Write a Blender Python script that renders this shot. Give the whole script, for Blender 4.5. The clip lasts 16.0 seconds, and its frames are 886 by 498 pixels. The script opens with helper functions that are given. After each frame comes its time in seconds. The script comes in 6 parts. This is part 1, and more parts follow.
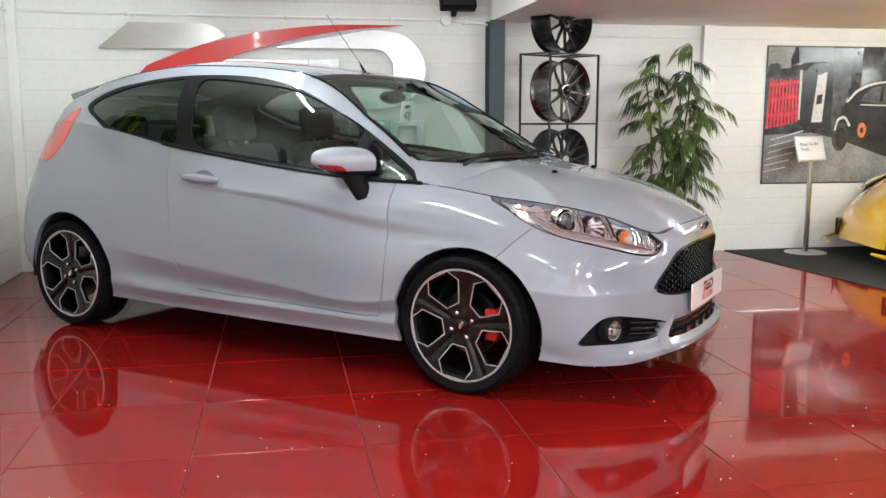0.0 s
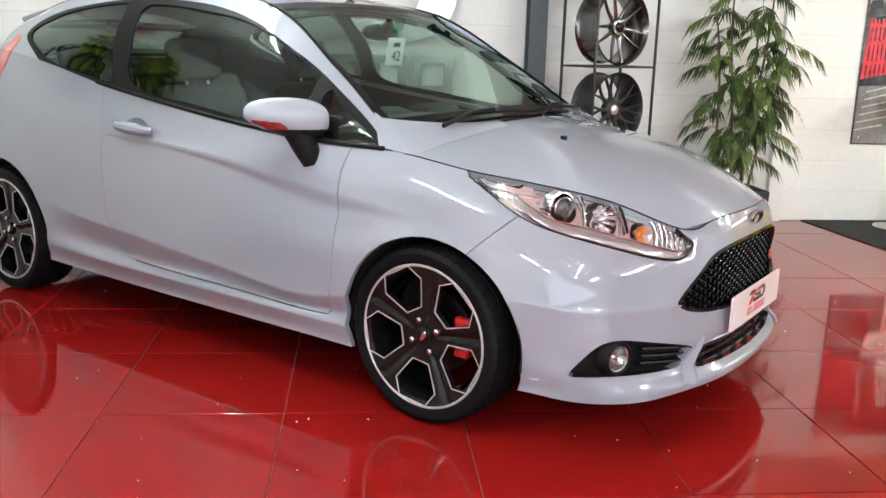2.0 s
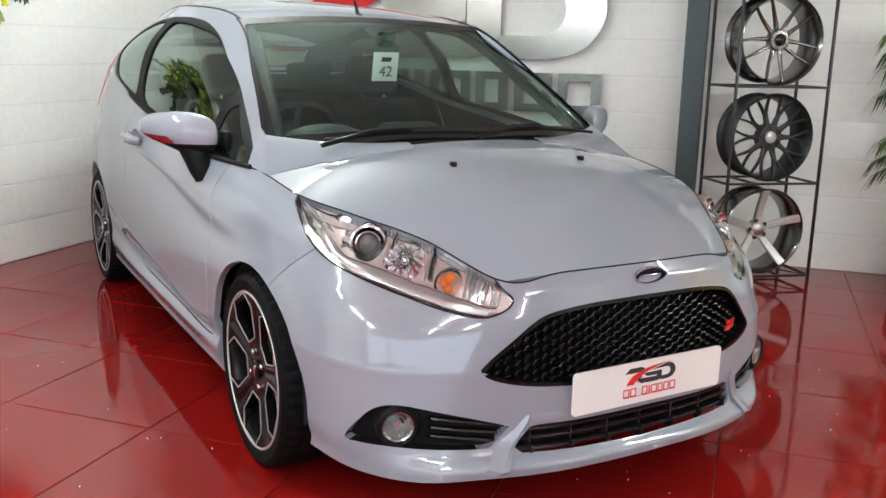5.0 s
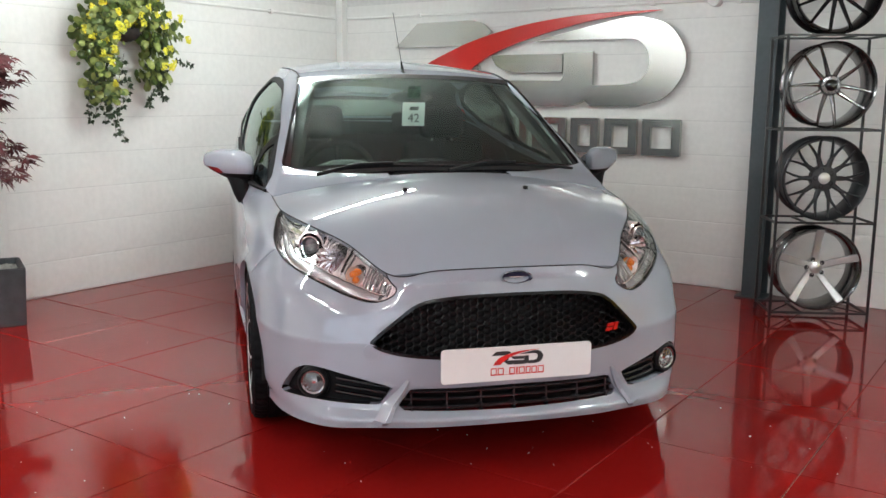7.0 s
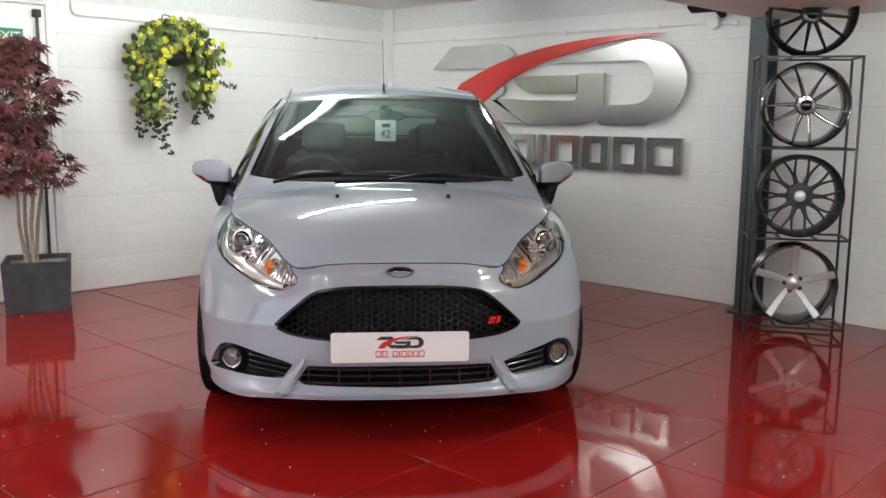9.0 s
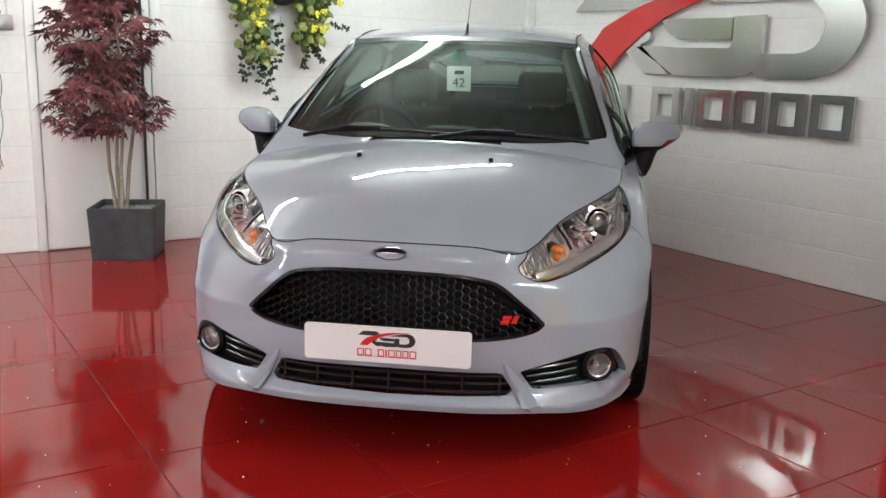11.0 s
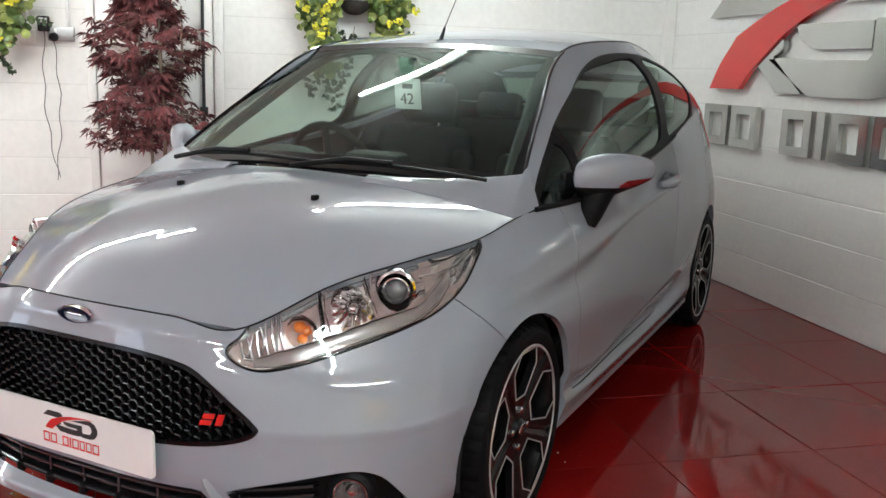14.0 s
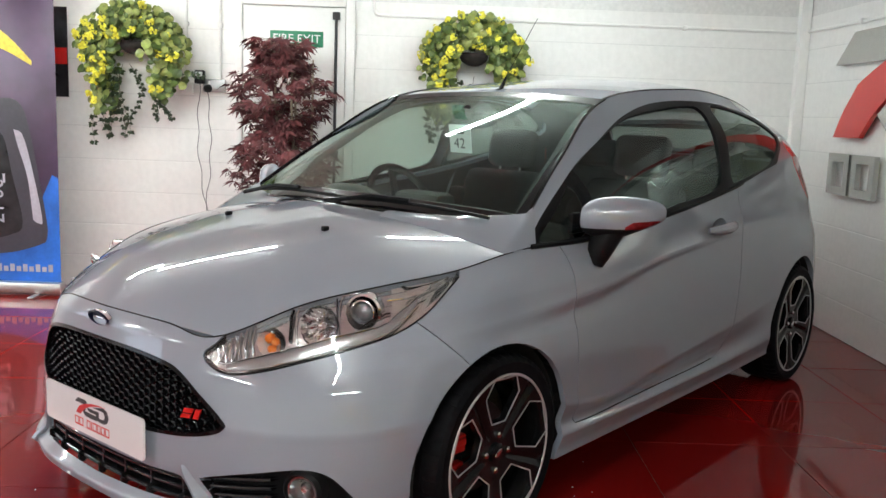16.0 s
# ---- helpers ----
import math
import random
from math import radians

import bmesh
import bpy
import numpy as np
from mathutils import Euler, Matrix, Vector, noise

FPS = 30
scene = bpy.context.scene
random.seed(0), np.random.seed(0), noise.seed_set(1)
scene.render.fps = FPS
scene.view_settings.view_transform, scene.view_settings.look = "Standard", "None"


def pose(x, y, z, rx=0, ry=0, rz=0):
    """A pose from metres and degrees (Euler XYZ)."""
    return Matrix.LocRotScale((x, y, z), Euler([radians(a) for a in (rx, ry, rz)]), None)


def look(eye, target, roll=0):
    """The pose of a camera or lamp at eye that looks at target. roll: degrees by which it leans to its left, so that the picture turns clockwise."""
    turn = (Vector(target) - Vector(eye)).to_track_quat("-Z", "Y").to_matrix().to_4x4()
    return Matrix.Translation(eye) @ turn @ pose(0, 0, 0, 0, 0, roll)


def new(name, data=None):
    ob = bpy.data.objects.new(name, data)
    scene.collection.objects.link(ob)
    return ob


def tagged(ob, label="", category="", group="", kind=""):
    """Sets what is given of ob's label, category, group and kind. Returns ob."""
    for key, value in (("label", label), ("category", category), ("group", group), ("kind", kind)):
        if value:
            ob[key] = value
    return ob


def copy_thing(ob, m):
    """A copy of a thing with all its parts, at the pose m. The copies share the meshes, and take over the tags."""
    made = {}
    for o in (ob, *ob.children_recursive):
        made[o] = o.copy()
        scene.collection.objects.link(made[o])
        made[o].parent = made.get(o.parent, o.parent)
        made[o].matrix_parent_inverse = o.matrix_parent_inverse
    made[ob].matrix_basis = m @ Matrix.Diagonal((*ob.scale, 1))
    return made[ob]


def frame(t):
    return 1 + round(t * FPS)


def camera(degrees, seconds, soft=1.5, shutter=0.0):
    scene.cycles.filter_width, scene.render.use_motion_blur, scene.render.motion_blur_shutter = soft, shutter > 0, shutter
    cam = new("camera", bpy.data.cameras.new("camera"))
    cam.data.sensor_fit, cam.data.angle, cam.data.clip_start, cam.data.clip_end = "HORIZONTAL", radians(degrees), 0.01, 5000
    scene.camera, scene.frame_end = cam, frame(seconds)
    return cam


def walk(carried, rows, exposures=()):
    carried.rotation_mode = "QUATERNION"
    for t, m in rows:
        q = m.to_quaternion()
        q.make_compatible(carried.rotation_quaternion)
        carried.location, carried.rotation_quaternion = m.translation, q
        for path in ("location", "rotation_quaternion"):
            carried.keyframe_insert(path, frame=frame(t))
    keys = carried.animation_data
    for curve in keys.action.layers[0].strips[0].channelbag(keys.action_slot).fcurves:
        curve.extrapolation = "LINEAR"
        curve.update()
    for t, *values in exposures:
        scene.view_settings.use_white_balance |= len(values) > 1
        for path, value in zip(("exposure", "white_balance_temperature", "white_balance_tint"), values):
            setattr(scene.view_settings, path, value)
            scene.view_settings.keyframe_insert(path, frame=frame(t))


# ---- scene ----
cam = camera(52.5, 16.0)
PATH = [
    (0, (0.302, 0.04, 1.174), (0.658, 1.986, 0.877), 0.0),
    (0.5, (0.306, 0.3, 1.188), (0.676, 2.238, 0.864), 0.6),
    (1, (0.514, 0.53, 1.176), (0.802, 2.477, 0.822), 0.8),
    (1.5, (0.724, 0.71, 1.192), (0.922, 2.659, 0.794), 1.3),
    (2, (0.837, 0.868, 1.236), (1.017, 2.808, 0.784), 1.6),
    (2.5, (1.076, 0.985, 1.24), (1.183, 2.927, 0.773), 1.5),
    (3, (1.433, 1.086, 1.232), (1.41, 3.031, 0.768), 1.3),
    (5.5, (2.703, 1.409, 1.253), (1.902, 3.196, 0.849), 0.9),
    (6, (3.062, 1.373, 1.252), (2.107, 3.091, 0.882), 0.4),
    (6.5, (3.346, 1.287, 1.257), (2.297, 2.954, 0.91), 0.4),
    (7, (3.644, 1.236, 1.267), (2.513, 2.851, 0.934), 0.4),
    (7.5, (3.979, 1.27, 1.259), (2.757, 2.822, 0.946), 0.4),
    (8, (4.218, 1.237, 1.264), (2.946, 2.752, 0.968), 0.4),
    (8.5, (4.41, 1.26, 1.284), (3.105, 2.747, 0.991), 0.5),
    (9, (4.598, 1.454, 1.269), (3.232, 2.885, 0.975), 0.6),
    (9.5, (4.637, 1.626, 1.267), (3.217, 2.999, 0.954), 0.9),
    (10, (4.599, 1.882, 1.26), (3.094, 3.154, 0.916), 1.1),
    (12.5, (4.441, 3.266, 1.265), (2.654, 4.049, 0.826), 1.8),
    (13, (4.403, 3.53, 1.244), (2.576, 4.228, 0.824), 1.7),
    (13.5, (4.34, 3.779, 1.254), (2.484, 4.397, 0.841), 1.9),
    (14, (4.358, 4.101, 1.269), (2.455, 4.577, 0.883), 1.9),
    (14.5, (4.317, 4.295, 1.254), (2.384, 4.663, 0.9), 2.0),
    (15, (4.349, 4.495, 1.273), (2.389, 4.714, 0.942), 2.0),
    (15.5, (4.461, 4.672, 1.279), (2.486, 4.746, 0.971), 1.9),
    (16, (4.644, 4.683, 1.277), (2.666, 4.711, 0.982), 2.0),
]
EXPOSURES = [(0.0, 0.46, 6500, 10), (1.5, 0.66, 6500, 10), (3.0, 0.74, 6500, 10), (6.0, 0.24, 6500, 10), (9.0, 0.12, 6500, 10), (12.5, 0.28, 6500, 10), (14.0, 0.20, 6500, 10), (16.0, 0.12, 6500, 10)]
walk(cam, [(t, look(eye, target, roll)) for t, eye, target, roll in PATH], EXPOSURES)

# ---- world and lights ----
world = bpy.data.worlds.new("world")
scene.world = world
world.use_nodes = True
world.node_tree.nodes["Background"].inputs[0].default_value = (0.75, 0.82, 1.0, 1)
world.node_tree.nodes["Background"].inputs[1].default_value = 1.0

CEIL = 2.22      # main ceiling
SOFFIT = 1.90    # underside of the low bulkhead
WALL_N = 7.20    # painted block wall with the emblem
WALL_W = -1.61   # painted block wall with the fire door
WALL_E = 8.6
WALL_S = -4.2


TUBE_GLOW = 122.0
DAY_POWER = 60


# ---- materials ----
def material(name, base, rough=0.5, metal=0.0, coat=0.0, grain=0.0, grain_scale=40.0, bump=0.0, bump_scale=120.0,
             stain=0.0, stain_scale=2.0, coat_rough=0.03, spread=0.0, rough_spread=0.0, spec=0.5):
    """A painted or raw surface: base colour varied at two scales, relief, and gloss that wears a little."""
    m = bpy.data.materials.new(name)
    m.use_nodes = True
    t = m.node_tree
    b = t.nodes["Principled BSDF"]
    b.inputs["Metallic"].default_value = metal
    b.inputs["Roughness"].default_value = rough
    b.inputs["Coat Weight"].default_value = coat
    b.inputs["Coat Roughness"].default_value = coat_rough
    b.inputs["Specular IOR Level"].default_value = spec
    b.inputs["Base Color"].default_value = (*base, 1)
    where = t.nodes.new("ShaderNodeTexCoord").outputs["Object"]

    def clouds(scale, detail=4.0):
        n = t.nodes.new("ShaderNodeTexNoise")
        n.inputs["Scale"].default_value, n.inputs["Detail"].default_value = scale, detail
        t.links.new(where, n.inputs["Vector"])
        return n.outputs["Fac"]

    colour = None
    for amount, scale in ((grain, grain_scale), (stain, stain_scale)):
        if amount:
            ramp = t.nodes.new("ShaderNodeMapRange")
            ramp.inputs["From Min"].default_value, ramp.inputs["From Max"].default_value = 0.3, 0.7
            ramp.inputs["To Min"].default_value, ramp.inputs["To Max"].default_value = 1 - amount, 1 + amount
            t.links.new(clouds(scale), ramp.inputs["Value"])
            mix = t.nodes.new("ShaderNodeVectorMath")
            mix.operation = "SCALE"
            if colour is None:
                mix.inputs[0].default_value = base
            else:
                t.links.new(colour, mix.inputs[0])
            t.links.new(ramp.outputs[0], mix.inputs["Scale"])
            colour = mix.outputs[0]
    if spread:
        info = t.nodes.new("ShaderNodeObjectInfo")
        ramp = t.nodes.new("ShaderNodeMapRange")
        ramp.inputs["To Min"].default_value, ramp.inputs["To Max"].default_value = 1 - spread, 1 + spread
        t.links.new(info.outputs["Random"], ramp.inputs["Value"])
        mix = t.nodes.new("ShaderNodeVectorMath")
        mix.operation = "SCALE"
        if colour is None:
            mix.inputs[0].default_value = base
        else:
            t.links.new(colour, mix.inputs[0])
        t.links.new(ramp.outputs[0], mix.inputs["Scale"])
        colour = mix.outputs[0]
    if colour is not None:
        t.links.new(colour, b.inputs["Base Color"])
    if rough_spread:
        ramp = t.nodes.new("ShaderNodeMapRange")
        ramp.inputs["From Min"].default_value, ramp.inputs["From Max"].default_value = 0.35, 0.65
        ramp.inputs["To Min"].default_value, ramp.inputs["To Max"].default_value = rough, rough + rough_spread
        t.links.new(clouds(stain_scale * 1.7, 6.0), ramp.inputs["Value"])
        t.links.new(ramp.outputs[0], b.inputs["Roughness"])
    if bump:
        n = t.nodes.new("ShaderNodeBump")
        n.inputs["Strength"].default_value, n.inputs["Distance"].default_value = bump, 0.004
        t.links.new(clouds(bump_scale, 5.0), n.inputs["Height"])
        t.links.new(n.outputs[0], b.inputs["Normal"])
    return m


def glass(name, tint, rough=0.0, reflect=0.045):
    """Thin pane: clear or smoked, with a mirror film on top that grows at a grazing view."""
    m = bpy.data.materials.new(name)
    m.use_nodes = True
    t = m.node_tree
    t.nodes.remove(t.nodes["Principled BSDF"])
    clear, gloss, mix, facing_w, power, scale = (t.nodes.new("ShaderNode" + k) for k in ("BsdfTransparent", "BsdfGlossy", "MixShader", "LayerWeight", "Math", "Math"))
    clear.inputs[0].default_value = (*tint, 1)
    gloss.inputs["Color"].default_value = (0.86, 1.0, 0.93, 1)
    gloss.inputs["Roughness"].default_value = rough
    facing_w.inputs["Blend"].default_value = 0.5
    power.operation, scale.operation = "POWER", "MULTIPLY_ADD"
    power.inputs[1].default_value = 4.6
    scale.inputs[1].default_value, scale.inputs[2].default_value = 1.0 - reflect, reflect
    t.links.new(facing_w.outputs["Facing"], power.inputs[0])
    t.links.new(power.outputs[0], scale.inputs[0])
    t.links.new(scale.outputs[0], mix.inputs[0])
    t.links.new(clear.outputs[0], mix.inputs[1])
    t.links.new(gloss.outputs[0], mix.inputs[2])
    t.links.new(mix.outputs[0], t.nodes["Material Output"].inputs[0])
    return m


def glow(name, colour, strength):
    m = bpy.data.materials.new(name)
    m.use_nodes = True
    b = m.node_tree.nodes["Principled BSDF"]
    b.inputs["Base Color"].default_value = (*colour, 1)
    b.inputs["Emission Color"].default_value = (*colour, 1)
    b.inputs["Emission Strength"].default_value = strength
    return m


M_TILE = material("red_glazed_tile", (0.225, 0.0075, 0.0064), 0.055, stain=0.025, stain_scale=1.3, spread=0.04, rough_spread=0.012, spec=0.42)
M_GROUT = material("grout", (0.22, 0.09, 0.07), 0.8, grain=0.2)
M_BLOCK = material("white_painted_block", (0.86, 0.85, 0.825), 0.45, grain=0.03, grain_scale=25, stain=0.03, stain_scale=1.1, bump=0.2, bump_scale=120, spread=0.006, spec=0.4)
M_MORTAR = material("painted_mortar", (0.76, 0.75, 0.73), 0.6, grain=0.06)
M_WHITE = material("white_gloss_paint", (0.85, 0.84, 0.815), 0.35, grain=0.02, stain=0.04, bump=0.05)
M_CEIL = material("ceiling_paint", (0.85, 0.83, 0.80), 0.6, grain=0.02, stain=0.04, bump=0.1)
M_STEEL_GREY = material("grey_painted_steel", (0.055, 0.070, 0.078), 0.45, grain=0.1, stain=0.1, bump=0.05)
M_BLACK_STEEL = material("black_powder_coat", (0.015, 0.015, 0.017), 0.4, grain=0.2, bump=0.1)
M_CARPET = material("black_carpet", (0.012, 0.013, 0.013), 0.95, grain=0.5, grain_scale=300, bump=0.8, bump_scale=500)
M_PAINT = material("pale_grey_car_paint", (0.270, 0.296, 0.348), 0.7, coat=1.0, grain=0.012, grain_scale=900, coat_rough=0.008, spec=0.05)
M_PAINT.node_tree.nodes["Principled BSDF"].inputs["Coat IOR"].default_value = 1.80
M_GLOSS_BLACK = material("gloss_black_plastic", (0.005, 0.005, 0.006), 0.14, spec=0.30, grain=0.1)
M_SATIN_BLACK = material("satin_black_plastic", (0.008, 0.008, 0.009), 0.5, grain=0.15, bump=0.08, spec=0.10)
M_RUBBER = material("tyre_rubber", (0.006, 0.006, 0.007), 0.6, grain=0.25, bump=0.1, spec=0.06)
M_CHROME = material("chrome", (0.82, 0.82, 0.83), 0.07, metal=1.0, grain=0.02)
M_SILVER = material("machined_alloy", (0.56, 0.56, 0.56), 0.38, metal=0.55, grain=0.06)
M_HYPER = material("hyper_silver_alloy", (0.21, 0.205, 0.205), 0.22, metal=1.0, grain=0.05)
M_GUN = material("gunmetal_alloy", (0.045, 0.046, 0.050), 0.38, metal=0.7, grain=0.06)
M_BLACK_ALLOY = material("black_alloy", (0.006, 0.006, 0.0065), 0.24, grain=0.1, spec=0.35)
M_DARK = material("dark_void", (0.006, 0.006, 0.006), 0.9, grain=0.1)
M_TRIM = material("interior_plastic", (0.012, 0.012, 0.013), 0.6, grain=0.12, grain_scale=9, spec=0.18)
M_DASH = material("grey_dashboard", (0.030, 0.032, 0.031), 0.55, grain=0.12, grain_scale=9, spec=0.3)
M_SEAT = material("charcoal_seat_cloth", (0.0055, 0.006, 0.0065), 0.9, grain=0.12, grain_scale=9, spec=0.0)
M_LINER = material("grey_headlining", (0.045, 0.045, 0.044), 0.9, grain=0.05)
M_RED = material("red_enamel", (0.62, 0.015, 0.012), 0.3, coat=0.4, grain=0.03)
M_BRUSHED = material("brushed_steel_plate", (0.52, 0.52, 0.50), 0.25, metal=0.95, grain=0.06, grain_scale=30, stain=0.06, stain_scale=1.5)
M_PLATE = material("white_plate", (0.80, 0.80, 0.80), 0.25, grain=0.01, coat=0.3)
M_INK = material("black_ink", (0.02, 0.02, 0.022), 0.5, grain=0.1)
M_ORANGE = material("amber_lens", (0.75, 0.20, 0.02), 0.15, coat=0.6, grain=0.1)
M_TAIL = material("red_lens", (0.70, 0.06, 0.04), 0.12, coat=0.8, grain=0.04)
M_GLASS = glass("clear_glass", (0.70, 0.88, 0.78))
M_TINT = glass("smoked_glass", (0.20, 0.24, 0.22))
M_LENS = glass("lamp_lens", (0.95, 0.95, 0.95))
M_TUBE = glow("lit_tube", (0.895, 0.99, 0.97), TUBE_GLOW)


M_CHROME_BOWL = material("silvered_bowl", (0.96, 0.96, 0.97), 0.13, metal=0.60, grain=0.05, grain_scale=55, bump=0.30, bump_scale=38)
M_DARK_CHROME = material("dark_chrome", (0.40, 0.40, 0.405), 0.12, metal=0.9, grain=0.1, grain_scale=50, bump=0.25, bump_scale=30)
M_PROJECTOR = material("projector_glass", (0.16, 0.17, 0.18), 0.06, coat=1.0, metal=0.2, grain=0.25, grain_scale=60)
M_BADGE = material("dark_blue_enamel", (0.006, 0.010, 0.040), 0.35, coat=0.1, grain=0.05)
M_MESH = material("black_grille_plastic", (0.005, 0.005, 0.006), 0.24, grain=0.1, spec=0.20)
M_SLAT = material("moulded_slat_plastic", (0.014, 0.014, 0.016), 0.20, grain=0.15, bump=0.03, spec=0.6)
M_BEZEL = material("bright_lamp_bezel", (0.88, 0.88, 0.89), 0.13, metal=0.85, grain=0.06, bump=0.4, bump_scale=30)
M_LIGHT_BAR = material("grey_light_bar", (0.42, 0.41, 0.42), 0.2, metal=0.6, coat=0.5, grain=0.06)
M_MIRROR_LAMP = material("mirror_lamp_plastic", (0.26, 0.025, 0.03), 0.12, coat=0.8, grain=0.45, grain_scale=45)
M_DISC = material("brake_steel", (0.06, 0.06, 0.063), 0.34, metal=1.0, grain=0.12)
M_SIDE_GLASS = glass("door_glass", (0.66, 0.72, 0.69), reflect=0.055)


M_RADIATOR = material("radiator_core", (0.05, 0.052, 0.056), 0.5, metal=0.6, grain=0.4, grain_scale=160)
M_LEAF = material("variegated_leaf", (0.062, 0.100, 0.018), 0.45, grain=0.35, grain_scale=30, stain=0.3, stain_scale=9)
M_LEAF_PALE = material("pale_leaf", (0.23, 0.27, 0.07), 0.45, grain=0.3, grain_scale=30, stain=0.25, stain_scale=9)
M_IVY = material("dark_ivy", (0.022, 0.042, 0.014), 0.45, grain=0.4, grain_scale=40)
M_FLOWER = material("yellow_petal", (0.72, 0.66, 0.06), 0.6, grain=0.15, grain_scale=60)
M_ACER = material("burgundy_leaf", (0.100, 0.019, 0.021), 0.55, grain=0.4, grain_scale=25, stain=0.35, stain_scale=7)
M_BAMBOO = material("palm_leaf", (0.044, 0.074, 0.018), 0.40, grain=0.4, grain_scale=22, stain=0.4, stain_scale=5)
M_BAMBOO_LIGHT = material("young_palm_leaf", (0.12, 0.165, 0.045), 0.42, grain=0.3, grain_scale=22, stain=0.3, stain_scale=5)
M_STEM = material("plant_stem", (0.10, 0.075, 0.045), 0.75, grain=0.3, grain_scale=60, bump=0.3)
M_TRUNK = material("pale_trunk", (0.30, 0.25, 0.19), 0.8, grain=0.25, grain_scale=50, bump=0.5, bump_scale=90)
M_SLATE = material("slate_planter", (0.032, 0.034, 0.038), 0.55, grain=0.3, grain_scale=14, stain=0.25, stain_scale=5, bump=0.5, bump_scale=45)
M_PEBBLE = material("grey_pebbles", (0.25, 0.24, 0.22), 0.8, grain=0.4, grain_scale=80, bump=1.0, bump_scale=90)
M_COIR = material("basket_liner", (0.018, 0.013, 0.011), 0.9, grain=0.4, bump=0.6)
M_GREEN_SIGN = material("exit_green", (0.005, 0.19, 0.085), 0.35, grain=0.05)
M_BANNER = material("purple_print", (0.062, 0.033, 0.072), 0.35, grain=0.1, grain_scale=3, stain=0.45, stain_scale=2.2)
M_BANNER_BLUE = material("blue_print", (0.02, 0.13, 0.52), 0.35, grain=0.08, stain=0.35, stain_scale=4)
M_BANNER_GREY = material("device_print", (0.045, 0.042, 0.055), 0.35, grain=0.1, stain=0.2)
M_BANNER_PALE = material("silver_print", (0.42, 0.40, 0.46), 0.35, grain=0.1)
M_BANNER_YELLOW = material("yellow_print", (0.62, 0.45, 0.03), 0.4, grain=0.2, stain=0.3)
M_PRINT = material("grey_photo_print", (0.065, 0.064, 0.068), 0.25, grain=0.5, grain_scale=14, stain=0.5, stain_scale=3.5)
M_PRINT_DARK = material("dark_photo_print", (0.022, 0.022, 0.025), 0.22, grain=0.5, grain_scale=9, stain=0.4)
M_PRINT_FLOOR = material("pale_photo_print", (0.25, 0.24, 0.24), 0.25, grain=0.16, grain_scale=40, stain=0.3, stain_scale=5)
M_PRINT_RED = material("red_photo_print", (0.70, 0.04, 0.06), 0.25, grain=0.3, grain_scale=18)
M_PRINT_WHITE = material("white_photo_print", (0.60, 0.58, 0.55), 0.25, grain=0.2)
M_PRINT_ORANGE = material("orange_photo_print", (0.62, 0.16, 0.05), 0.3, grain=0.2)
M_YELLOW_CAR = material("yellow_car_paint", (0.86, 0.50, 0.003), 0.25, coat=1.0, grain=0.02)
M_ALU = material("satin_aluminium", (0.55, 0.55, 0.55), 0.35, metal=1.0, grain=0.05)
M_SOCKET = material("grey_metal_socket", (0.42, 0.42, 0.42), 0.4, metal=0.6, grain=0.08)
M_CABLE = material("grey_cable", (0.10, 0.10, 0.10), 0.5, grain=0.1)


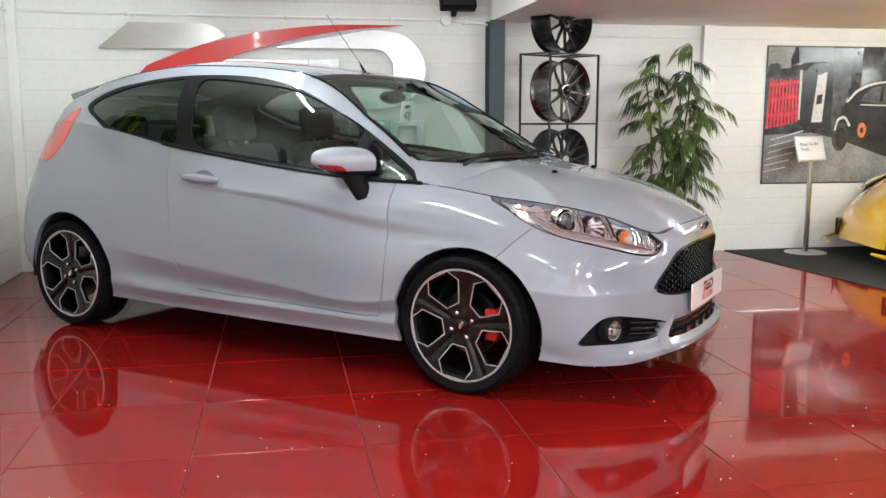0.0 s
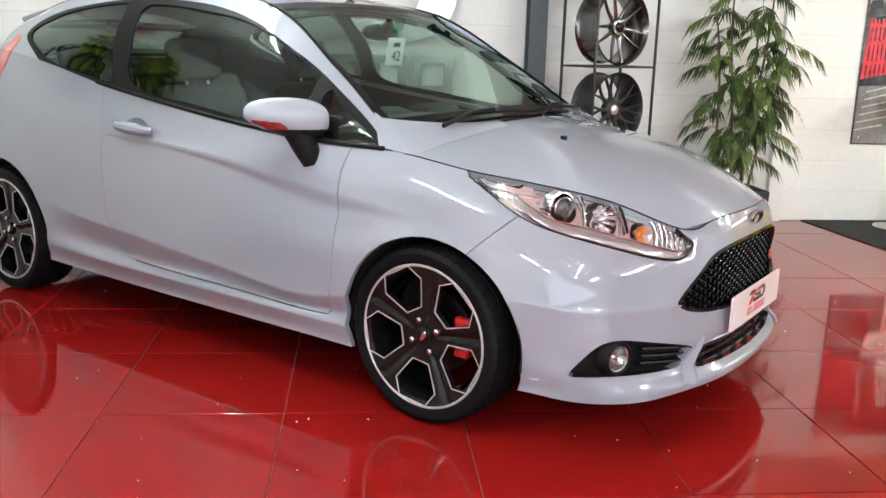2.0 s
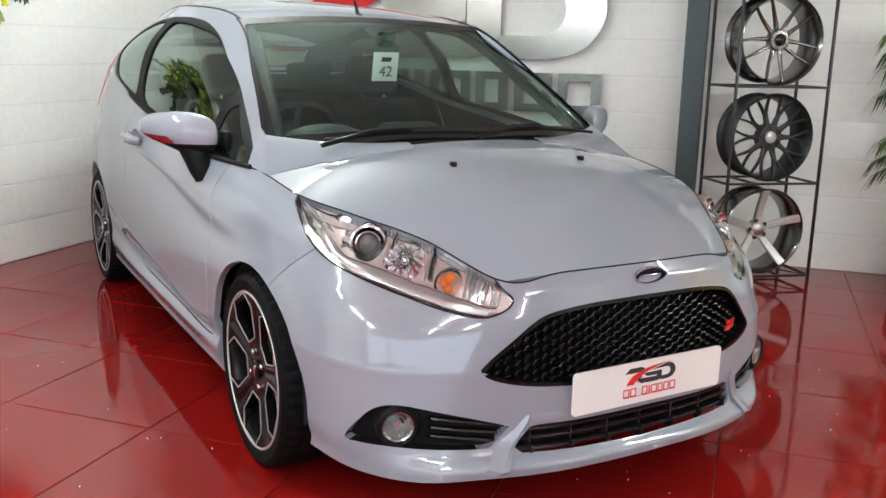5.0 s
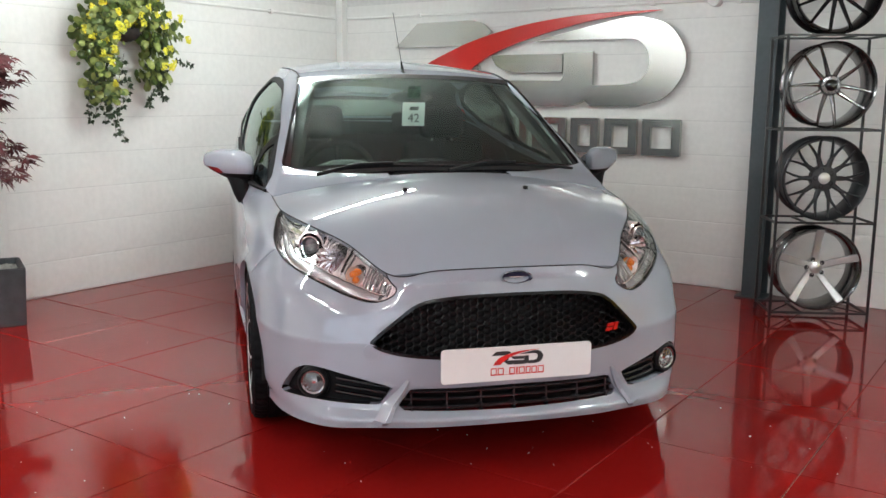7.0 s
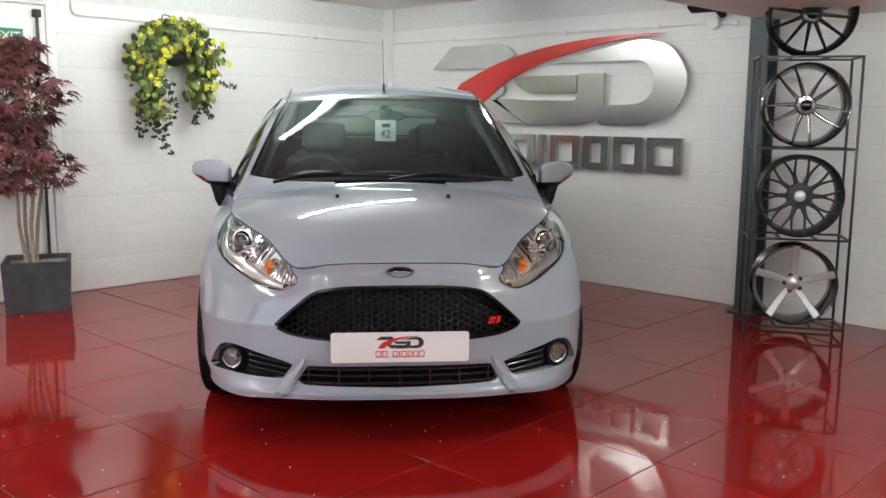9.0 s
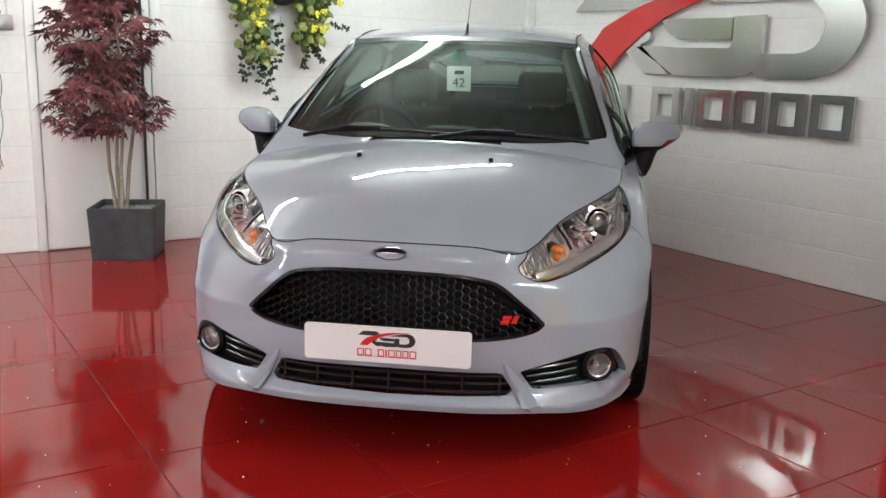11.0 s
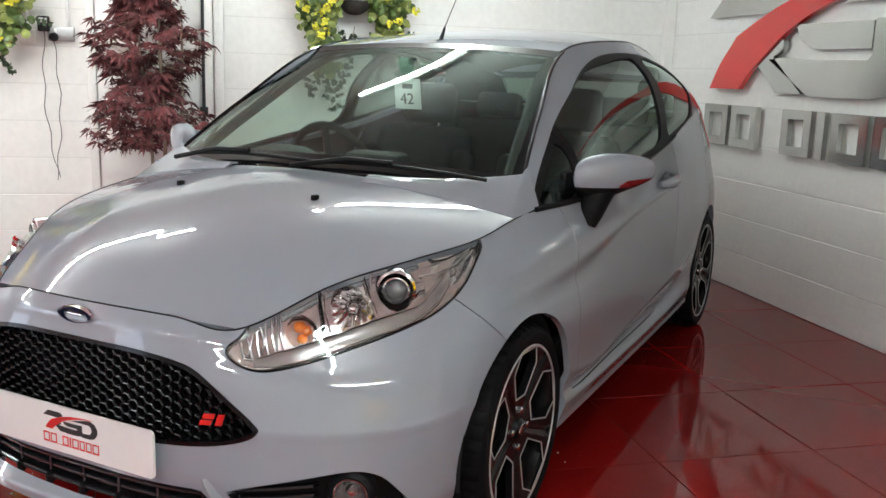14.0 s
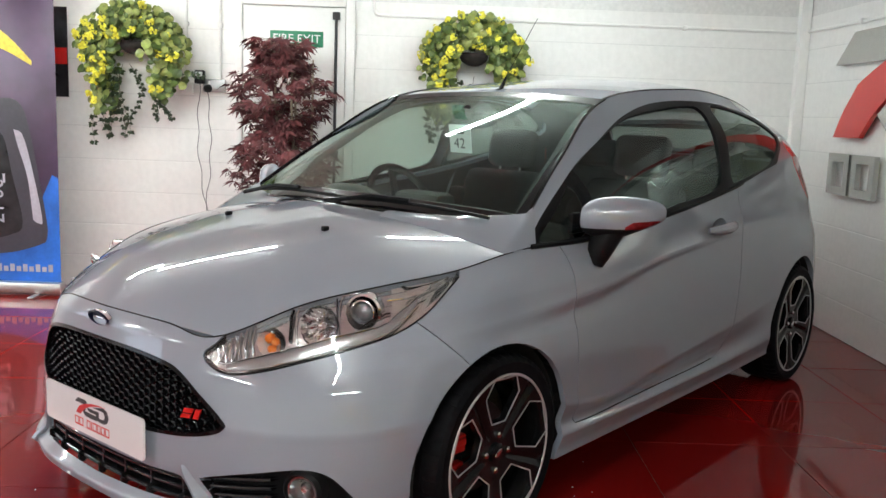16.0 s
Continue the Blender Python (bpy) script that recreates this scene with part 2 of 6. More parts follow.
# ---- modelling tools ----
class Sheet:
    """Points and polygons of one surface."""

    def __init__(self, points=(), faces=()):
        self.v, self.f = [tuple(p) for p in points], [tuple(q) for q in faces]

    def add(self, other):
        k = len(self.v)
        self.v += other.v
        self.f += [tuple(i + k for i in q) for q in other.f]
        return self

    def mapped(self, fn, flip=False):
        return Sheet([fn(p) for p in self.v], [q[::-1] for q in self.f] if flip else self.f)

    def mirrored(self):
        return self.mapped(lambda p: (p[0], -p[1], p[2]), True)

    def split(self, fn):
        """Cuts the sheet along fn = 0: the part where fn < 0, and the rest."""
        val = [fn(p) for p in self.v]
        sides = []
        for sign in (-1, 1):
            pts, faces, at, cuts = [], [], {}, {}

            def put(i):
                if i not in at:
                    at[i] = len(pts)
                    pts.append(self.v[i])
                return at[i]

            def cut(i, j):
                key = (min(i, j), max(i, j))
                if key not in cuts:
                    a, b = key
                    k = val[a] / (val[a] - val[b])
                    cuts[key] = len(pts)
                    pts.append(tuple(p + (q - p) * k for p, q in zip(self.v[a], self.v[b])))
                return cuts[key]

            for q in self.f:
                keep = [sign * val[i] > 0 for i in q]
                if all(keep):
                    faces.append(tuple(put(i) for i in q))
                elif any(keep):
                    out = []
                    for n, i in enumerate(q):
                        j = q[(n + 1) % len(q)]
                        if keep[n]:
                            out.append(put(i))
                        if keep[n] != keep[(n + 1) % len(q)]:
                            out.append(cut(i, j))
                    if len(out) > 2:
                        faces.append(tuple(out))
            sides.append(Sheet(pts, faces))
        return sides

    def normals(self):
        n = np.zeros((len(self.v), 3))
        v = np.array(self.v)
        for q in self.f:
            a = np.cross(v[q[2]] - v[q[0]], v[q[-1]] - v[q[1]])
            for i in q:
                n[i] += a
        return n / np.maximum(np.linalg.norm(n, axis=1), 1e-12)[:, None]

    def moved(self, d):
        """Shifted along its own normals."""
        return Sheet(np.array(self.v) + d * self.normals(), self.f)

    def thick(self, depth):
        """With its rim turned in by depth, so that it reads as a panel and not as paper."""
        edges = {}
        for q in self.f:
            for i, j in zip(q, q[1:] + q[:1]):
                edges[(i, j)] = edges.get((i, j), 0) + 1
        rim = [(i, j) for i, j in edges if (j, i) not in edges]
        inner = np.array(self.v) - depth * self.normals()
        out = Sheet(self.v, self.f)
        at = {}
        for i, j in rim:
            for k in (i, j):
                if k not in at:
                    at[k] = len(out.v)
                    out.v += [self.v[k], tuple(inner[k])]
            out.f.append((at[j], at[i], at[i] + 1, at[j] + 1))
        return out


def grid(rows, closed_u=False):
    """A sheet from rows of points of equal length."""
    nv, nu = len(rows), len(rows[0])
    s = Sheet([p for r in rows for p in r])
    for a in range(nv - 1):
        for b in range(nu if closed_u else nu - 1):
            c = (b + 1) % nu
            s.f.append((a * nu + b, a * nu + c, (a + 1) * nu + c, (a + 1) * nu + b))
    return s


def spline(points, u, closed=False):
    """A smooth curve through the points, at u in 0..len-1."""
    p, n = [np.array(q, float) for q in points], len(points)
    i = int(math.floor(u))
    if closed:
        a, b, c, d = (p[(i + k) % n] for k in (-1, 0, 1, 2))
    else:
        i = min(max(i, 0), n - 2)
        b, c = p[i], p[i + 1]
        a = p[i - 1] if i > 0 else 2 * b - c
        d = p[i + 2] if i + 2 < n else 2 * c - b
    t = u - i
    return 0.5 * (2 * b + (c - a) * t + (2 * a - 5 * b + 4 * c - d) * t * t + (3 * b - a - 3 * c + d) * t ** 3)


def rounded(points, steps=6):
    """A closed smooth outline through 2D points."""
    return [tuple(spline(points, k / steps, True)) for k in range(len(points) * steps)]


def inside(outline, flat):
    """A function that is negative within the closed 2D outline, by distance; flat maps a point to 2D."""
    p = np.array(outline, float)
    q = np.roll(p, -1, 0)
    e = q - p
    ee = np.maximum((e * e).sum(1), 1e-12)

    def fn(v):
        w = np.array(flat(v), float)
        k = np.clip(((w - p) * e).sum(1) / ee, 0, 1)
        d = np.sqrt((((p + e * k[:, None]) - w) ** 2).sum(1).min())
        cross = ((p[:, 1] > w[1]) != (q[:, 1] > w[1])) & (w[0] < e[:, 0] * (w[1] - p[:, 1]) / np.where(e[:, 1] == 0, 1e-12, e[:, 1]) + p[:, 0])
        return -d if cross.sum() % 2 else d

    return fn


def mesh_of(name, sheet, mat, smooth=True, sharp=35):
    me = bpy.data.meshes.new(name)
    me.from_pydata([tuple(map(float, p)) for p in sheet.v], [], sheet.f)
    me.validate()
    for m in (mat if isinstance(mat, (list, tuple)) else [mat]):
        me.materials.append(m)
    if smooth:
        me.shade_smooth()
        me.set_sharp_from_angle(angle=radians(sharp))
    return me


def link(name, sheet, mat, parent=None, label="", smooth=True, sharp=35, m=None):
    ob = new(name, mesh_of(name, sheet, mat, smooth, sharp))
    if parent is not None:
        ob.parent = parent
    if m is not None:
        ob.matrix_basis = m
    if label:
        ob["label"] = label
    return ob


def part(name, bm, mat, parent=None, label="", smooth=True, sharp=35, m=None):
    """One mesh object from a bmesh, under a thing or a part."""
    me = bpy.data.meshes.new(name)
    bm.normal_update()
    bm.to_mesh(me)
    bm.free()
    me.materials.append(mat)
    if smooth:
        me.shade_smooth()
        me.set_sharp_from_angle(angle=radians(sharp))
    ob = new(name, me)
    if parent is not None:
        ob.parent = parent
    if m is not None:
        ob.matrix_basis = m
    if label:
        ob["label"] = label
    return ob


def thing(name, label, category, m=None, group="", kind=""):
    ob = new(name)
    ob.empty_display_size = 0.1
    if m is not None:
        ob.matrix_basis = m
    return tagged(ob, label, category, group, kind)


def box(x0, y0, z0, x1, y1, z1, bevel=0.0, bm=None, segs=2):
    """A box by its corners, its edges rounded."""
    own = bmesh.new() if bm is None or bevel else bm
    vs = bmesh.ops.create_cube(own, size=1.0, matrix=Matrix.Translation(((x0 + x1) / 2, (y0 + y1) / 2, (z0 + z1) / 2)) @ Matrix.Diagonal((x1 - x0, y1 - y0, z1 - z0, 1)))["verts"]
    if bevel:
        bmesh.ops.bevel(own, geom=own.edges[:], offset=bevel, segments=segs, profile=0.5, affect="EDGES")
        if bm is not None:
            me = bpy.data.meshes.new("tmp")
            own.to_mesh(me)
            own.free()
            bm.from_mesh(me)
            bpy.data.meshes.remove(me)
            return bm
    return own


def pipe(bm, points, radius, sides=8, radii=None):
    """A round bar along a path, its ends closed."""
    pts = [Vector(p) for p in points]
    rings, ref = [], Vector((0.123, 0.456, 0.881))
    for i, p in enumerate(pts):
        way = (pts[min(i + 1, len(pts) - 1)] - pts[max(i - 1, 0)]).normalized()
        a = way.cross(ref)
        if a.length < 0.05:
            a = way.cross(Vector((1, 0, 0)))
        a.normalize()
        b = way.cross(a)
        r = radii[i] if radii else radius
        rings.append([bm.verts.new(p + r * (a * math.cos(6.28318 * k / sides) + b * math.sin(6.28318 * k / sides))) for k in range(sides)])
    for r0, r1 in zip(rings, rings[1:]):
        for k in range(sides):
            bm.faces.new((r0[k], r1[k], r1[(k + 1) % sides], r0[(k + 1) % sides]))
    bm.faces.new(rings[0])
    bm.faces.new(rings[-1][::-1])
    return bm


def turned(profile, steps=48, axis="y"):
    """A sheet of revolution about an axis from (radius, along) pairs."""
    rows = []
    for r, h in profile:
        row = []
        for k in range(steps):
            a = 2 * math.pi * k / steps
            c, s = r * math.cos(a), r * math.sin(a)
            row.append((c, h, s) if axis == "y" else (c, s, h))
        rows.append(row)
    return grid(rows, True)


def slab(outline, depth, holes=()):
    """A flat plate in x and z, front face at y = 0 and depth behind it (+y), with its side walls. Polygon fill keeps holes."""
    bm = bmesh.new()
    loops = [outline, *holes]
    for loop in loops:
        vs = [bm.verts.new((p[0], 0, p[1])) for p in loop]
        for a, b in zip(vs, vs[1:] + vs[:1]):
            bm.edges.new((a, b))
    bmesh.ops.triangle_fill(bm, edges=bm.edges[:], use_beauty=True, use_dissolve=False, normal=(0, -1, 0))
    for f in bm.faces:
        if f.normal.y > 0:
            f.normal_flip()
    front = bm.faces[:]
    got = bmesh.ops.extrude_face_region(bm, geom=front)
    bmesh.ops.translate(bm, verts=[g for g in got["geom"] if isinstance(g, bmesh.types.BMVert)], vec=(0, depth, 0))
    bmesh.ops.recalc_face_normals(bm, faces=bm.faces[:])
    return bm


def words(name, text, size, mat, parent, m, depth=0.001, spacing=1.0, label=""):
    """Raised or printed lettering in the built-in font, turned into a mesh."""
    c = bpy.data.curves.new(name, "FONT")
    c.body, c.size, c.extrude, c.align_x, c.align_y, c.space_character = text, size, depth, "CENTER", "CENTER", spacing
    tmp = bpy.data.objects.new(name, c)
    scene.collection.objects.link(tmp)
    me = bpy.data.meshes.new_from_object(tmp.evaluated_get(bpy.context.evaluated_depsgraph_get()))
    bpy.data.objects.remove(tmp)
    me.materials.append(mat)
    ob = new(name, me)
    ob.parent = parent
    ob.matrix_basis = m
    if label:
        ob["label"] = label
    return ob


# ---- the room ----
def structure(name, bm, mat, label, category):
    return tagged(part(name, bm, mat, smooth=False), label, category, kind="structure")


TILE, TX0, TY0 = 0.6, -0.02, 3.12     # floor tiles, laid square to the walls
floor = structure("floor", box(WALL_W - 0.3, WALL_S - 0.3, -0.12, WALL_E + 0.3, WALL_N + 0.3, -0.004), M_GROUT, "glossy red tiled showroom floor with fine joints", "floor")
structure("ceiling", box(WALL_W - 0.3, WALL_S - 0.3, CEIL, WALL_E + 0.3, WALL_N + 0.3, CEIL + 0.15), M_CEIL, "plain off-white painted ceiling", "ceiling")
structure("ceiling_bulkhead", box(1.98, 4.2, SOFFIT, WALL_E, WALL_N + 0.006, CEIL), M_CEIL, "low boxed bulkhead under the ceiling, painted white", "ceiling")
wall_north = structure("wall_north", box(WALL_W - 0.3, WALL_N + 0.006, -0.1, WALL_E + 0.3, WALL_N + 0.25, CEIL), M_MORTAR, "white painted blockwork wall behind the car", "wall")
wall_west = structure("wall_west", box(WALL_W - 0.25, WALL_S, -0.1, WALL_W - 0.006, WALL_N + 0.006, CEIL), M_MORTAR, "white painted blockwork wall with a fire door", "wall")
structure("wall_east", box(WALL_E, WALL_S, -0.1, WALL_E + 0.25, WALL_N + 0.006, CEIL), M_WHITE, "plain white painted end wall", "wall")
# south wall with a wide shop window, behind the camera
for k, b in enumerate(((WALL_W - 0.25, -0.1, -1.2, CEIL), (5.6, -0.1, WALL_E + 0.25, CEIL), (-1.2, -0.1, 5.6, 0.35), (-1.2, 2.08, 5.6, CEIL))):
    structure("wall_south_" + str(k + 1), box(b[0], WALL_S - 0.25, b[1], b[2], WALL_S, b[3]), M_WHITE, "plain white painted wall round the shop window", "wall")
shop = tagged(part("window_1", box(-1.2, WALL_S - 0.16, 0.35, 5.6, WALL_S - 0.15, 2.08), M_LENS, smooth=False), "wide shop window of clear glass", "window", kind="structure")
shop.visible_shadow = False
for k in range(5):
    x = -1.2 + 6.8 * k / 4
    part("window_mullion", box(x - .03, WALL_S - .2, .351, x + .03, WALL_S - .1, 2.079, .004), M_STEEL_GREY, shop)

# black carpet on the far bay, its edge cut on a slant
carpet = bmesh.new()
loop = [(4.10, WALL_N), (4.20, 6.15), (4.32, 5.2), (4.9, 3.9), (5.6, 3.2), (WALL_E, 2.6), (WALL_E, WALL_N)]
vs = [carpet.verts.new((x, y, 0.006)) for x, y in loop]
face = carpet.faces.new(vs)
got = bmesh.ops.extrude_face_region(carpet, geom=[face])
bmesh.ops.translate(carpet, verts=[g for g in got["geom"] if isinstance(g, bmesh.types.BMVert)], vec=(0, 0, -0.005))
bmesh.ops.recalc_face_normals(carpet, faces=carpet.faces[:])
structure("carpet", carpet, M_CARPET, "black carpet laid over the tiles", "carpet")

# dark steel column and white pier on the north wall
col = bmesh.new()
box(1.955, WALL_N - 0.17, 0, 2.075, WALL_N - 0.154, SOFFIT, bm=col)
box(2.006, WALL_N - 0.154, 0, 2.024, WALL_N - 0.02, SOFFIT, bm=col)
box(1.955, WALL_N - 0.02, 0, 2.075, WALL_N - 0.002, SOFFIT, bm=col)
box(1.92, WALL_N - 0.20, 0, 2.11, WALL_N - 0.001, 0.012, bm=col)
structure("steel_column", col, M_STEEL_GREY, "dark grey painted steel column against the wall", "column")
structure("wall_pier", box(3.80, WALL_N - 0.06, 0, 3.91, WALL_N - 0.002, SOFFIT, 0.004), M_WHITE, "white painted pier on the wall", "pier")
structure("corner_boxing", box(WALL_W + 0.002, WALL_N - 0.07, 0, WALL_W + 0.07, WALL_N - 0.002, CEIL, 0.004), M_WHITE, "white boxed pipe in the corner", "pier")


def conduit(name, points, label):
    bm = bmesh.new()
    pipe(bm, points, 0.011, 10)
    a = Vector(points[0])
    for p, q in zip(points, points[1:]):
        p, q = Vector(p), Vector(q)
        n = max(int((q - p).length / 0.8), 1)
        if (q - p).length < 0.3:
            continue
        for k in range(n):
            c = p.lerp(q, (k + 0.5) / n)
            box(c.x - 0.016, c.y - 0.016, c.z - 0.016, c.x + 0.016, c.y + 0.016, c.z + 0.016, 0.004, bm)
    return tagged(part(name, bm, M_WHITE), label, "conduit")


conduit("cable_conduit", [(WALL_W + 0.08, WALL_N - 0.014, 1.915), (0.0, WALL_N - 0.014, 1.905), (1.6, WALL_N - 0.014, 1.905), (1.97, WALL_N - 0.014, 1.875)], "white painted conduit along the emblem wall")
conduit("cable_conduit", [(WALL_W + 0.014, 4.25, CEIL - 0.01), (WALL_W + 0.014, 4.25, 1.96), (WALL_W + 0.014, 4.262, 1.937), (WALL_W + 0.014, 4.29, 1.928), (WALL_W + 0.014, 5.6, 1.92), (WALL_W + 0.014, WALL_N - 0.08, 1.915)], "white painted conduit with a bend beside the fire door")
for y in (2.985, 3.215):
    conduit("cable_conduit", [(WALL_W + 0.012, y, 1.44), (WALL_W + 0.012, y, CEIL - 0.01)], "white conduit rising from the sockets")
jb = turned([(0.0, 0.05), (0.040, 0.05), (0.046, 0.044), (0.046, 0.0)], 24)
tagged(link("junction_box", jb, M_WHITE, m=pose(1.63, WALL_N - 0.002, 1.905, 0, 0, 180)), "round white conduit junction box on the wall", "junction box")


# ---- outlines of the trade emblem, in metres along the emblem wall and up ----
def bow(points, n):
    return [tuple(spline(points, k * (len(points) - 1) / n)) for k in range(n + 1)]


SWOOSH = (bow([(-.90, 1.225), (-.80, 1.37), (-.67, 1.50)], 8) + bow([(-.67, 1.52), (-.52, 1.585), (-.25, 1.685), (.10, 1.772), (.42, 1.822), (.80, 1.852), (1.285, 1.856)], 30)[1:]
          + bow([(1.285, 1.850), (.85, 1.815), (.50, 1.752), (.15, 1.662), (-.12, 1.555), (-.36, 1.40)], 26)[1:-1] + bow([(-.36, 1.40), (-.46, 1.33), (-.565, 1.226)], 6))
EMBLEM = [
    ("swoosh", SWOOSH, M_RED, "red enamelled swoosh", -0.012),
    ("upper_plate", [(-.98, 1.660)] + bow([(-.76, 1.845), (-.25, 1.850)], 3) + bow([(-.23, 1.848), (-.14, 1.82), (-.06, 1.755)], 6) + bow([(-.10, 1.735), (-.20, 1.70), (-.28, 1.660)], 5), M_BRUSHED, "brushed steel emblem plate", 0.0),
    ("bowl_plate", bow([(.30, 1.676), (.62, 1.74), (1.0, 1.812), (1.12, 1.818)], 10) + bow([(1.14, 1.818), (1.33, 1.76), (1.45, 1.60), (1.45, 1.44), (1.33, 1.28), (1.13, 1.212)], 18) + bow([(1.10, 1.212), (.775, 1.210)], 2)
     + [(.73, 1.25), (.785, 1.357), (1.02, 1.362)] + bow([(1.04, 1.364), (1.14, 1.39), (1.20, 1.47), (1.20, 1.57), (1.14, 1.65), (1.07, 1.674)], 12), M_BRUSHED, "brushed steel emblem plate", 0.0),
    ("hook_plate", [(.555, 1.590), (.785, 1.594), (.785, 1.36)] + bow([(.775, 1.33), (.71, 1.24), (.57, 1.206)], 8) + [(.09, 1.204), (-.30, 1.40), (-.15, 1.41), (.10, 1.395), (.53, 1.392), (.555, 1.42)], M_BRUSHED, "brushed steel emblem plate", 0.0),
    ("inner_plate", [(-.05, 1.585), (.545, 1.582), (.545, 1.448), (.13, 1.450)] + bow([(.09, 1.456), (-.01, 1.50), (-.06, 1.57)], 5), M_BRUSHED, "brushed steel emblem plate", 0.0),
    ("tail_plate", bow([(-.36, 1.56), (-.24, 1.54), (-.17, 1.50), (-.18, 1.45), (-.26, 1.415)], 10) + [(.03, 1.215), (-.20, 1.215), (-.45, 1.40)], M_BRUSHED, "brushed steel emblem plate", 0.0),
]


def sign_shapes(stroke):
    """Plain frames and bars in place of the trade name, as outlines with holes; z from .88 to 1.128."""
    w = stroke if stroke > .02 else stroke / .0775
    z0, z1, r = .880, 1.128, .003

    def ring(x0, x1, lo=z0, hi=z1, q=r):
        return [(x0 + q, lo), (x1 - q, lo), (x1, lo + q), (x1, hi - q), (x1 - q, hi), (x0 + q, hi), (x0, hi - q), (x0, lo + q)]

    out = []
    for x0, x1, solid in ((-.955, -.68, 0), (-.64, -.365, 0), (-.115, .145, 0), (.195, .257, 1), (.31, .585, 0), (.625, .845, 0), (.89, 1.135, 0), (1.175, 1.45, 0)):
        out.append((ring(x0, x1), [] if solid else [ring(x0 + w, x1 - w, z0 + w * .8, z1 - w * .8)]))
    return out


# ---- the car ----
# Car axes: x ahead, y to its left, z up; the origin lies on the floor, midway between the axles.
CAR = pose(0.6325, 5.082, 0, 0, 0, -40.6)
car = thing("hatchback_car", "pale grey three-door hatchback parked on red tiles", "car", CAR)
AXLE_F, AXLE_R, HUB_Z, HUB_Y, TYRE_R = 1.2445, -1.2445, 0.298, 0.80, 0.298

# feature lines of the lower body, from the nose's middle round the left side to the tail's middle
LINE_LIP = [(2.068, 0, .196), (2.052, .27, .194), (1.99, .475, .187), (1.90, .62, .172), (1.765, .727, .172), (1.60, .785, .185), (1.25, .825, .19), (.74, .835, .195),
            (.25, .835, .195), (-.4, .835, .198), (-.85, .835, .205), (-1.235, .825, .21), (-1.6, .775, .24), (-1.84, .58, .26), (-1.88, 0, .28)]
LINE_SILL = [(2.040, 0, .243), (2.025, .27, .243), (1.962, .48, .240), (1.875, .63, .24), (1.75, .745, .245), (1.58, .805, .26), (1.25, .838, .27), (.74, .856, .272),
             (.25, .862, .275), (-.4, .862, .278), (-.85, .85, .28), (-1.235, .845, .29), (-1.62, .79, .32), (-1.87, .6, .34), (-1.91, 0, .36)]
LINE_TUCK = [(2.045, 0, .34), (2.03, .27, .34), (1.96, .485, .335), (1.87, .64, .33), (1.74, .755, .33), (1.56, .815, .335), (1.25, .843, .34), (.74, .836, .299),
             (.25, .834, .299), (-.4, .836, .312), (-.85, .846, .35), (-1.235, .85, .38), (-1.62, .797, .42), (-1.88, .605, .43), (-1.92, 0, .45)]
LINE_FLANK = [(2.04, 0, .47), (2.025, .27, .47), (1.955, .48, .465), (1.855, .645, .46), (1.72, .765, .465), (1.53, .83, .475), (1.25, .855, .455), (.74, .866, .350),
              (.25, .868, .385), (-.4, .867, .436), (-.85, .858, .48), (-1.235, .855, .54), (-1.61, .80, .56), (-1.86, .60, .57), (-1.90, 0, .58)]
LINE_WAIST = [(2.035, 0, .60), (2.018, .27, .595), (1.94, .46, .59), (1.82, .62, .60), (1.68, .745, .61), (1.49, .82, .62), (1.24, .852, .63), (.78, .862, .62),
              (.25, .866, .63), (-.4, .866, .65), (-.85, .858, .68), (-1.235, .85, .71), (-1.58, .79, .73), (-1.81, .59, .73), (-1.86, 0, .74)]
LINE_SHOULDER = [(2.025, 0, .675), (2.0, .26, .67), (1.925, .425, .665), (1.78, .575, .695), (1.62, .70, .715), (1.43, .785, .74), (1.2, .825, .765), (.78, .85, .78),
                 (.25, .858, .81), (-.4, .855, .85), (-.85, .84, .89), (-1.22, .82, .91), (-1.53, .755, .92), (-1.73, .57, .92), (-1.78, 0, .92)]
LINE_BELT = [(2.004, 0, .712), (1.974, .25, .704), (1.925, .40, .685), (1.72, .52, .764), (1.53, .635, .808), (1.33, .712, .836), (1.05, .738, .873), (.74, .805, .889),
             (.25, .818, .932), (-.4, .806, 1.010), (-.85, .785, 1.085), (-1.2, .76, 1.13), (-1.45, .70, 1.13), (-1.62, .52, 1.12), (-1.70, 0, 1.12)]
# and of the cabin, from the foot of the screen pillar to the tail's middle
LINE_GLASS = [(1.02, .722, .90), (.70, .735, 1.03), (.25, .735, 1.15), (-.4, .735, 1.23), (-.87, .71, 1.25), (-1.2, .67, 1.25), (-1.43, .615, 1.24), (-1.57, .46, 1.23), (-1.63, 0, 1.23)]
LINE_RAIL = [(1.0, .692, .918), (.67, .615, 1.135), (.25, .538, 1.356), (-.4, .562, 1.420), (-.85, .552, 1.402), (-1.2, .53, 1.352), (-1.42, .485, 1.303), (-1.52, .40, 1.285), (-1.56, 0, 1.30)]
LINE_ROOF = [(1.14, 0, .955), (.70, 0, 1.183), (.25, 0, 1.380), (-.4, 0, 1.466), (-.85, 0, 1.46), (-1.2, 0, 1.418), (-1.42, 0, 1.372)]
LINE_HOOD = [(2.004, 0, .712), (1.82, 0, .808), (1.60, 0, .876), (1.37, 0, .923), (1.15, 0, .956)]


